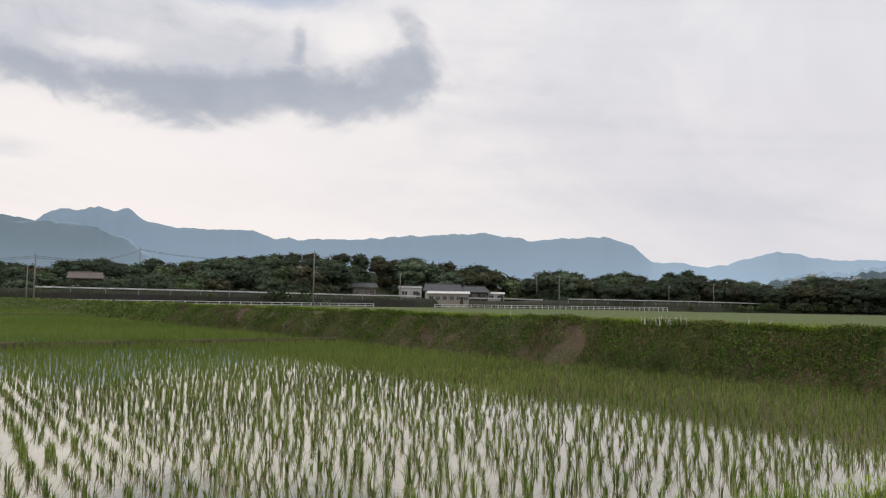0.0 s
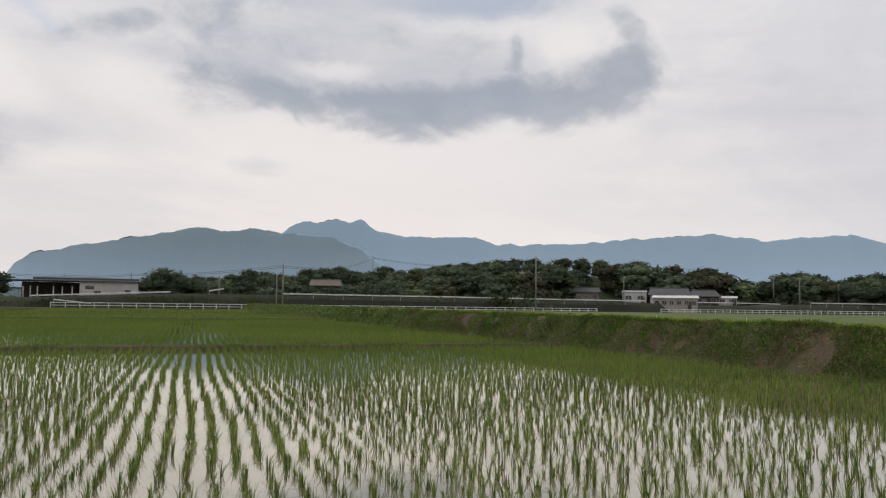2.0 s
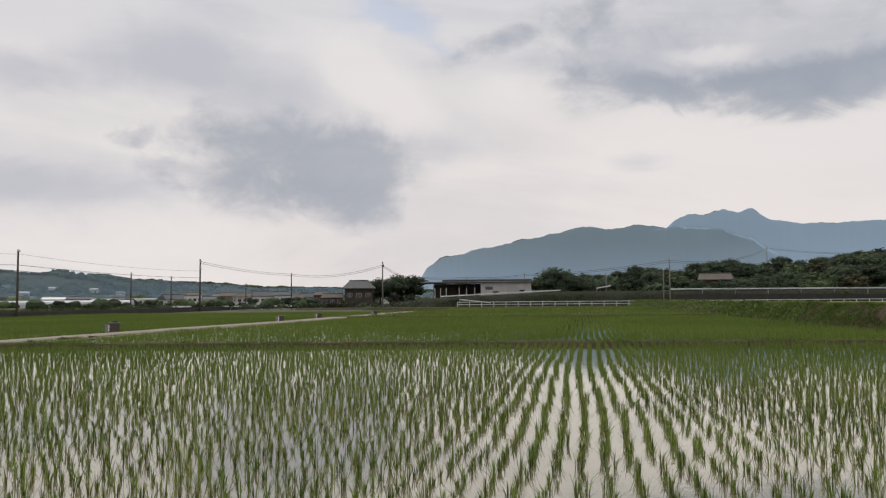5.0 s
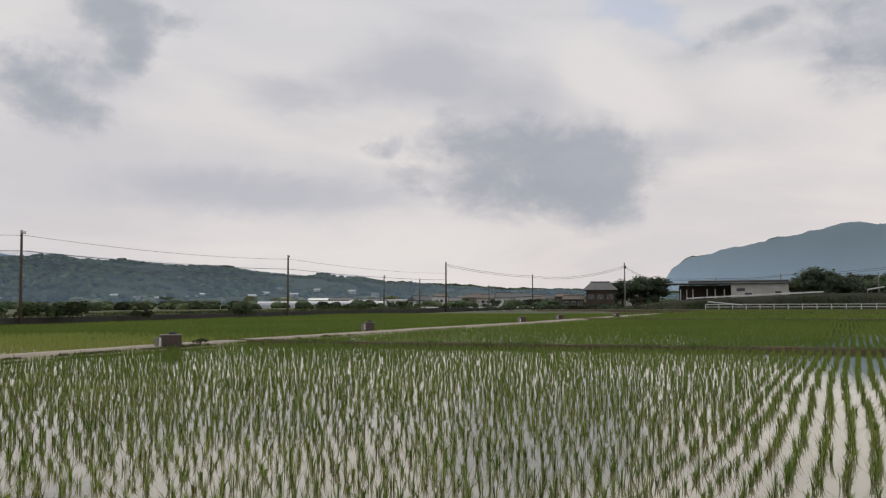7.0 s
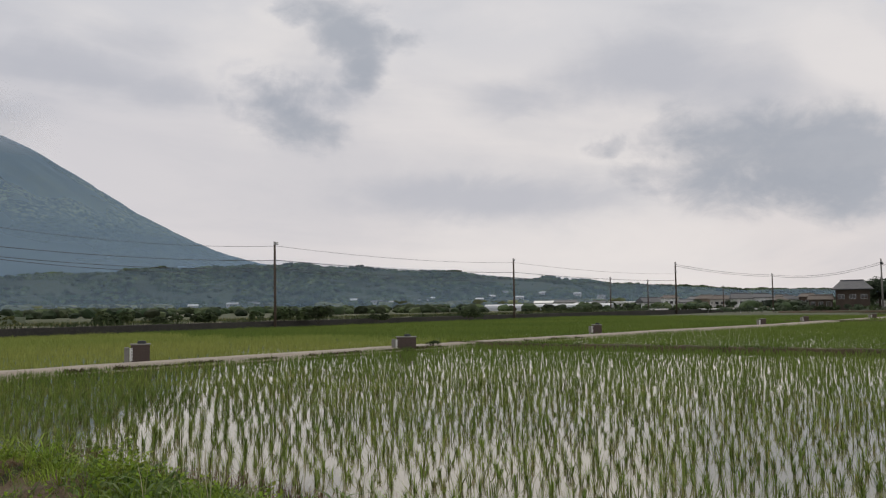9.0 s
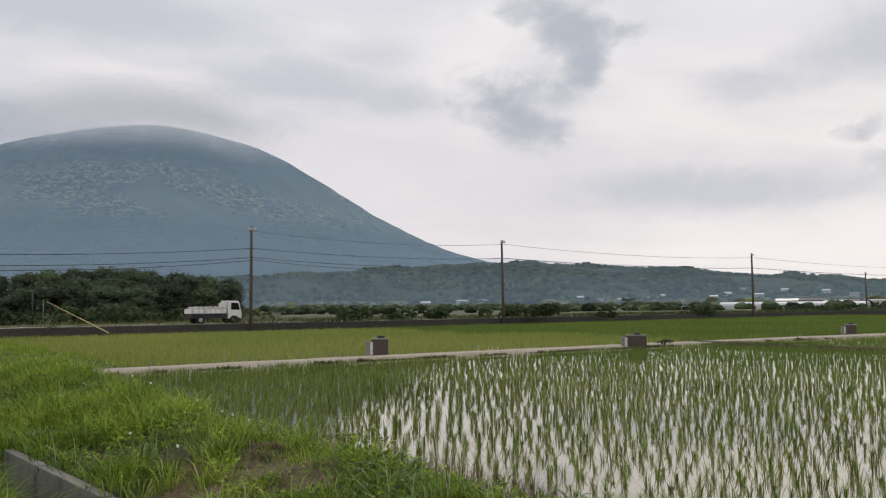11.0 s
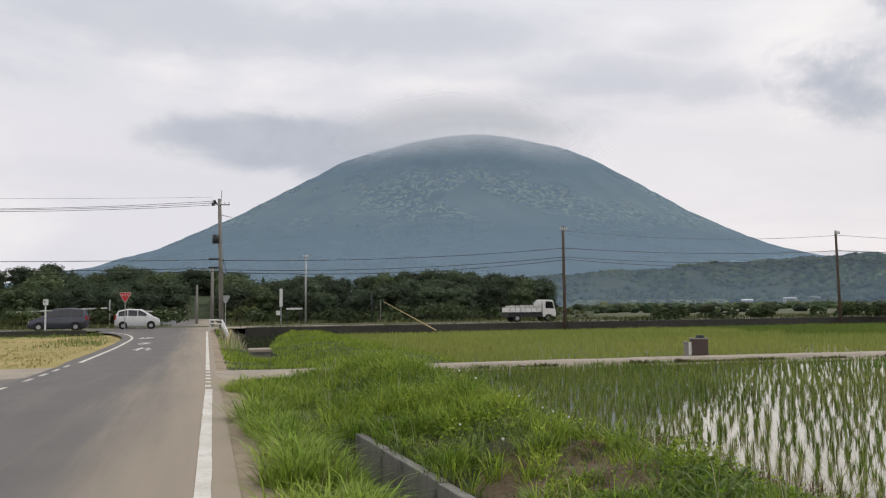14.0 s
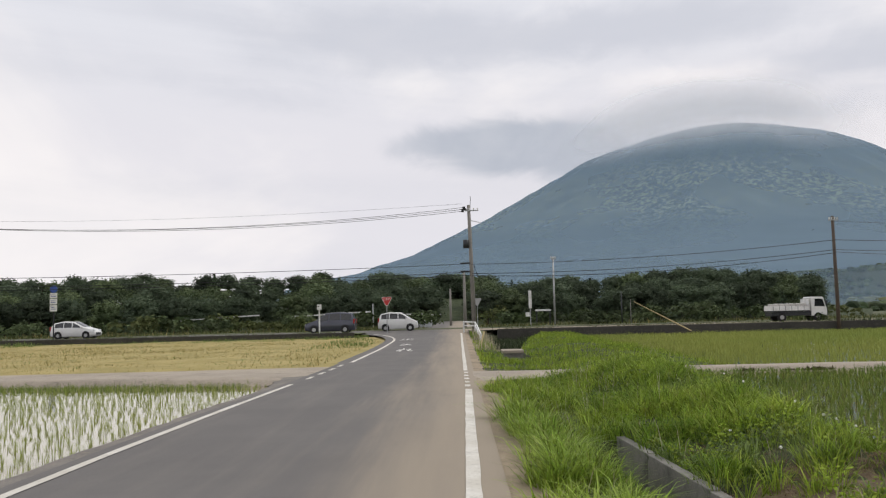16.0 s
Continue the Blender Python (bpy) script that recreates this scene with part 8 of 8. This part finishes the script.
grass_patch("terrace_grass", 36000, lambda r, n: (4 + 120 * r.rand(n) ** 1.4, r.rand(n) ** 2 * 40), lambda x, v: np.interp(v, [0, 1, 12, 40, 170], [1.04, 1.0, 0.85, 0.3, 0.0]), 0.2, 0.03, M_RICE_YEL, "green crop on the terrace above the bank", 1, 2.0, 214, 0.4)
tb = bpy.data.objects["terrace_grass"]
co = np.empty(len(tb.data.vertices) * 3, np.float32)
tb.data.vertices.foreach_get("co", co)
co = co.reshape(-1, 3)
co[:, 1] = foot_y(co[:, 0]) - 1.75 - co[:, 1]
tb.data.vertices.foreach_set("co", co.ravel())
tb.data.update()
grass_patch("dry_grass", 32000, lambda r, n: (-45 + 39.8 * r.rand(n), 28.6 + 31 * r.rand(n)), lambda x, y: -0.14 + 0 * x, 0.13, 0.03, M_STRAW, "short straw-yellow grass on the fallow field", 1, 2.5, 215, 0.7)
grass_patch("dry_field_weeds", 2600, lambda r, n: (-40 + 34.5 * r.rand(n), 29 + 31 * r.rand(n)), lambda x, y: -0.14 + 0 * x, 0.13, 0.03, M_WEED, "green weed tufts in the fallow field", 2, 1.0, 216, 0.6, lambda x, y: fbm(x, y, 171, 2.5, 3) > 0.15)
grass_patch("lane_weeds_west", 1600, lambda r, n: (-8.4 + 3.3 * r.rand(n), 44 + 19 * r.rand(n)), lambda x, y: -0.1 + 0.2 * np.clip((y - 50) / 12, 0, 1), 0.17, 0.03, M_WEED, "weeds at the fallow field's corner by the lane", 2, 1.2, 217, 0.6, lambda x, y: x < -5.2 - 2.0 * np.clip((y - 50) / 13, 0, 1))
grass_patch("wall_foot_grass", 12000, lambda r, n: (7.5 + 122 * r.rand(n), 59.8 + 1.5 * r.rand(n)), lambda x, y: np.full_like(x, -0.28), 0.11, 0.04, M_ROUGH, "low grass at the retaining wall's foot", 1, 2.0, 218, 0.5)
grass_patch("wall_foot_weeds", 9000, lambda r, n: (-70 + 61.5 * r.rand(n), 58.6 + 2.7 * r.rand(n)), lambda x, y: np.full_like(x, -0.1), 0.30, 0.05, M_WEED, "rank weeds at the western retaining wall's foot", 1, 2.0, 227, 0.5)
grass_patch("main_verge_grass", 26000, lambda r, n: (-80 + 230 * r.rand(n), 61.8 + 3.6 * r.rand(n)), lambda x, y: np.interp(y, [61.6, 62.2, 65.6], [0.28, 0.30, MAIN_Z]), 0.2, 0.05, M_ROUGH, "low grass on the main road's verge", 1, 2.0, 219, 0.5, lambda x, y: (x < -8.5) | (x > 3.5))
grass_patch("verge_scrub", 9000, lambda r, n: (28 + 120 * r.rand(n), 62.0 + 2.6 * r.rand(n)), lambda x, y: np.interp(y, [61.6, 62.2, 65.6], [0.28, 0.30, MAIN_Z]), 0.5, 0.07, M_HEDGE, "dark scrubby weeds above the retaining wall", 1, 3.0, 226, 0.6)
grass_patch("rough_grass_far", 50000, lambda r, n: (-110 + 260 * r.rand(n), 73.2 + 40 * r.rand(n) ** 1.5), lambda x, y: np.interp(y, [72.4, 74, 78, 90, 150], [MAIN_Z, 0.3, 0.2, -0.1, -0.2]), 0.42, 0.07, M_ROUGH, "rough grass and weeds beyond the main road", 1, 3.0, 220, 0.5, lambda x, y: (x < -4) | (x > 2))
grass_patch("rough_straw_far", 6000, lambda r, n: (-110 + 260 * r.rand(n), 73.2 + 30 * r.rand(n)), lambda x, y: np.interp(y, [72.4, 74, 78, 90, 150], [MAIN_Z, 0.3, 0.2, -0.1, -0.2]), 0.5, 0.06, M_STRAW, "dry stalks in the rough grass", 1, 3.0, 221, 0.5, lambda x, y: (x < -4) | (x > 2))
grass_patch("bund_grass", 14000, lambda r, n: (33.25 + r.normal(0, 0.16, n), -20 + 44 * r.rand(n)), lambda x, y: WATER_Z + 0.13 + 0 * x, 0.13, 0.02, M_BANKWEED, "short dull green grass on the bund", 1, 1.0, 222, 0.6)
grass_patch("far_bund_grass", 5000, lambda r, n: (84.3 + r.normal(0, 0.25, n), -22 + 42 * r.rand(n)), lambda x, y: WATER_Z + 0.13 + 0 * x, 0.25, 0.05, M_WEED, "grass on the far bund", 1, 1.0, 223, 0.5)
grass_patch("end_bund_grass", 5000, lambda r, n: (122 + r.normal(0, 0.3, n), -24 + 42 * r.rand(n)), lambda x, y: WATER_Z + 0.15 + 0 * x, 0.3, 0.07, M_WEED, "grass on the last bund", 1, 2.0, 224, 0.5)
grass_patch("dead_stalks", 5200, lambda r, n: (lambda y: (5.15 + edge_shift(y) + 0.8 * r.rand(n) ** 1.5, y))(-1 + 11 * r.rand(n)), lambda x, y: np.full_like(x, WATER_Z - 0.01), 0.24, 0.006, M_DEADREED, "thin red-brown dead stalks in the water's edge", 2, 0.9, 230, 0.5)
grass_patch("path_edge_clods", 7000, lambda r, n: (8.0 + 34 * r.rand(n), r.normal(0.06, 0.08, n)), lambda x, y: WATER_Z + 0.06 + 0 * x, 0.13, 0.07, M_BANK, "dark clods and dead weeds along the path's edge", 1, 0.7, 231, 0.9, lambda x, y: fbm(x, y, 181, 0.8, 3) > 0.1)
grass_patch("path_edge_grass", 6000, lambda r, n: (6.0 + 50 * r.rand(n), r.normal(0, 0.1, n)), lambda x, y: WATER_Z + 0.05 + 0 * x, 0.16, 0.02, M_WEED, "grass along the farm path's edge", 1, 1.0, 225, 0.6)
for nm in ("path_edge_grass", "path_edge_clods"):
    pe = bpy.data.objects[nm]
    co = np.empty(len(pe.data.vertices) * 3, np.float32)
    pe.data.vertices.foreach_get("co", co)
    co = co.reshape(-1, 3)
    co[:, 1] += path_y(co[:, 0]) - 1.1
    pe.data.vertices.foreach_set("co", co.ravel())
    pe.data.update()


def clover_head(x, y, z):
    ob = thing("clover_flower", Matrix.Translation((x, y, z)), "white clover flower standing above the grass", "flower", "clover flowers")
    bm = bmesh.new()
    cyl(bm, (0, 0, -0.15), (0.01, 0, 0.17), 0.003, None, 5)
    part("stem", bm, M_WEED, ob)
    bm = bmesh.new()
    bmesh.ops.create_icosphere(bm, subdivisions=2, radius=0.013, matrix=Matrix.Translation((0.01, 0, 0.18)))
    for v in bm.verts:
        v.co += (v.co - Vector((0.01, 0, 0.18))).normalized() * random.uniform(-0.004, 0.007)
    part("bloom", bm, M_PETAL, ob)


random.seed(51)
for x, y in ((4.25, 10.9), (4.3, 10.2), (4.32, 9.9), (4.2, 13.6), (4.1, 12.4), (2.9, 9.4), (3.0, 8.2), (4.4, 9.6)):
    clover_head(x, y, float(verge_z(np.array([x]), np.array([y]))[0]) + 0.12)
grass_patch("raised_road_weeds", 16000, lambda r, n: (167.3 + 3.2 * r.rand(n), 26 - 150 * r.rand(n)), lambda x, y: np.interp(x, [167.3, 168.6, 169.9, 170.6], [-0.4, -0.2, 1.3, 2.4]) * np.interp(-y, [-28, -14, 2, 13, 30, 124], [0.15, 0.6, 0.85, 1.0, 1.0, 0.9]), 0.7, 0.16, M_HEDGE, "dark rank weeds on the raised road's slope", 1, 4.0, 228, 0.5)
grass_patch("pit_weeds", 9000, lambda r, n: (1.9 + 3.8 * r.rand(n), 39.5 + 21.5 * r.rand(n)), lambda x, y: np.full_like(x, -0.75), 0.55, 0.035, M_HEDGE, "rank dark weeds in the deep ditch", 2, 1.0, 229, 0.6, lambda x, y: x < np.interp(y, [40, 46, 60], [2.85, 3.35, 5.75]))
# white seed plumes and small blossoms along the bank's crest
r = np.random.RandomState(61)
n = 85
s = np.concatenate([r.normal(15.1, 0.5, 60), 8 + 30 * r.rand(25)])
ob = blades("white_plumes", np.stack([s, foot_y(s) - 1.55 + r.normal(0, 0.12, n), np.full(n, 1.0)], -1), 0.18 + 0.18 * r.rand(n), np.full(n, 0.022), r.rand(n) * 6.3, 0.5 * r.rand(n), M_PETAL, 2)
tagged(ob, "white seed plumes on the bank's crest", "grass plumes", kind="stuff")


# ---- cloud cap on the volcano ----
def cap_cloud():
    m = bpy.data.materials.new("cloud_cap")
    m.use_nodes = True
    t = m.node_tree
    t.nodes.clear()
    co = nd(t, "ShaderNodeTexCoord").outputs["Object"]
    x, y, z = nd(t, "ShaderNodeSeparateXYZ", {0: co}).outputs
    nn = noise_tex(t, co, 0.0032, 4.0, 0.5, 0.3)
    zz = mth(t, "MULTIPLY_ADD", mth(t, "SUBTRACT", nn, 0.5), 70.0, z)
    u = mth(t, "DIVIDE", mth(t, "ABSOLUTE", mth(t, "MULTIPLY_ADD", mth(t, "SUBTRACT", nn, 0.5), 260.0, x)), 760.0)
    zb = mth(t, "MULTIPLY_ADD", mth(t, "MULTIPLY", u, u), 125.0, zz)
    f = mth(t, "MULTIPLY", ramp(t, zb, -105.0, 65.0), ramp(t, zb, 240.0, 50.0))
    f = mth(t, "MULTIPLY", mth(t, "MULTIPLY", f, ramp(t, u, 1.0, 0.3)), 0.97)
    d = nd(t, "ShaderNodeBsdfDiffuse", {"Color": rgb(0.90, 0.91, 0.95)})
    tl = nd(t, "ShaderNodeBsdfTranslucent", {"Color": rgb(0.86, 0.87, 0.90)})
    c = nd(t, "ShaderNodeMixShader", {0: 0.5, 1: d.outputs[0], 2: tl.outputs[0]})
    tr = nd(t, "ShaderNodeBsdfTransparent")
    t.links.new(nd(t, "ShaderNodeMixShader", {0: f, 1: tr.outputs[0], 2: c.outputs[0]}).outputs[0], nd(t, "ShaderNodeOutputMaterial").inputs[0])
    ob = grid_sheet("cloud_cap", np.linspace(-1000, 1000, 44), np.linspace(-130, 340, 16), lambda X, V: V, m, place=lambda X, V: (X, 0.00022 * X * X - 0.4 * V))
    dist, a = 3000.0, radians(17.4)
    ob.matrix_world = Matrix.Translation((dist * math.sin(a), dist * math.cos(a), 1.6 + 8 + dist * math.tan(radians(12.0)))) @ Matrix.Rotation(-a, 4, "Z") @ Matrix.Scale(0.806, 4)
    ob.visible_shadow = False
    tagged(ob, "soft grey cloud cap draped over the summit", "cloud", kind="stuff")


cap_cloud()


# ---- stop lettering on the lane ----
def road_letters():
    ob = thing("stop_lettering", Matrix.Translation((-2.8, 37.5, 0.0)), "worn white stop lettering painted on the lane", "road marking")
    for k, ch in enumerate("れま止"):
        yy = 2.6 + k * 6.2
        y = 37.5 + yy
        text_mesh(ch, 1.5, M_LETTER, ob, Matrix.Translation((-0.33 * k, yy, float(road_z(y)) + 0.04)) @ Matrix.Diagonal((0.6, 2.5, 1, 1)), 0.002)


road_letters()


# ---- bare soil on the mound ----
for bx, by, br in BARE:
    us, ts = np.linspace(0, 1, 14), np.linspace(0, 2 * np.pi, 37)
    ob = grid_sheet("bare_soil", us, ts, lambda U, T: verge_z(bx + U * br * 1.1 * np.cos(T), by + U * br * 1.4 * np.sin(T)) + 0.03 * (1 - U) + 0.02 * fbm(bx + U * np.cos(T), by + U * np.sin(T), 89, 0.12, 3) - 0.04 * (U > 0.9), M_BARE, place=lambda U, T: (bx + U * br * 1.1 * np.cos(T), by + U * br * 1.4 * np.sin(T)))
    tagged(ob, "bare brown soil with dry litter on the mound", "bare soil", kind="structure")
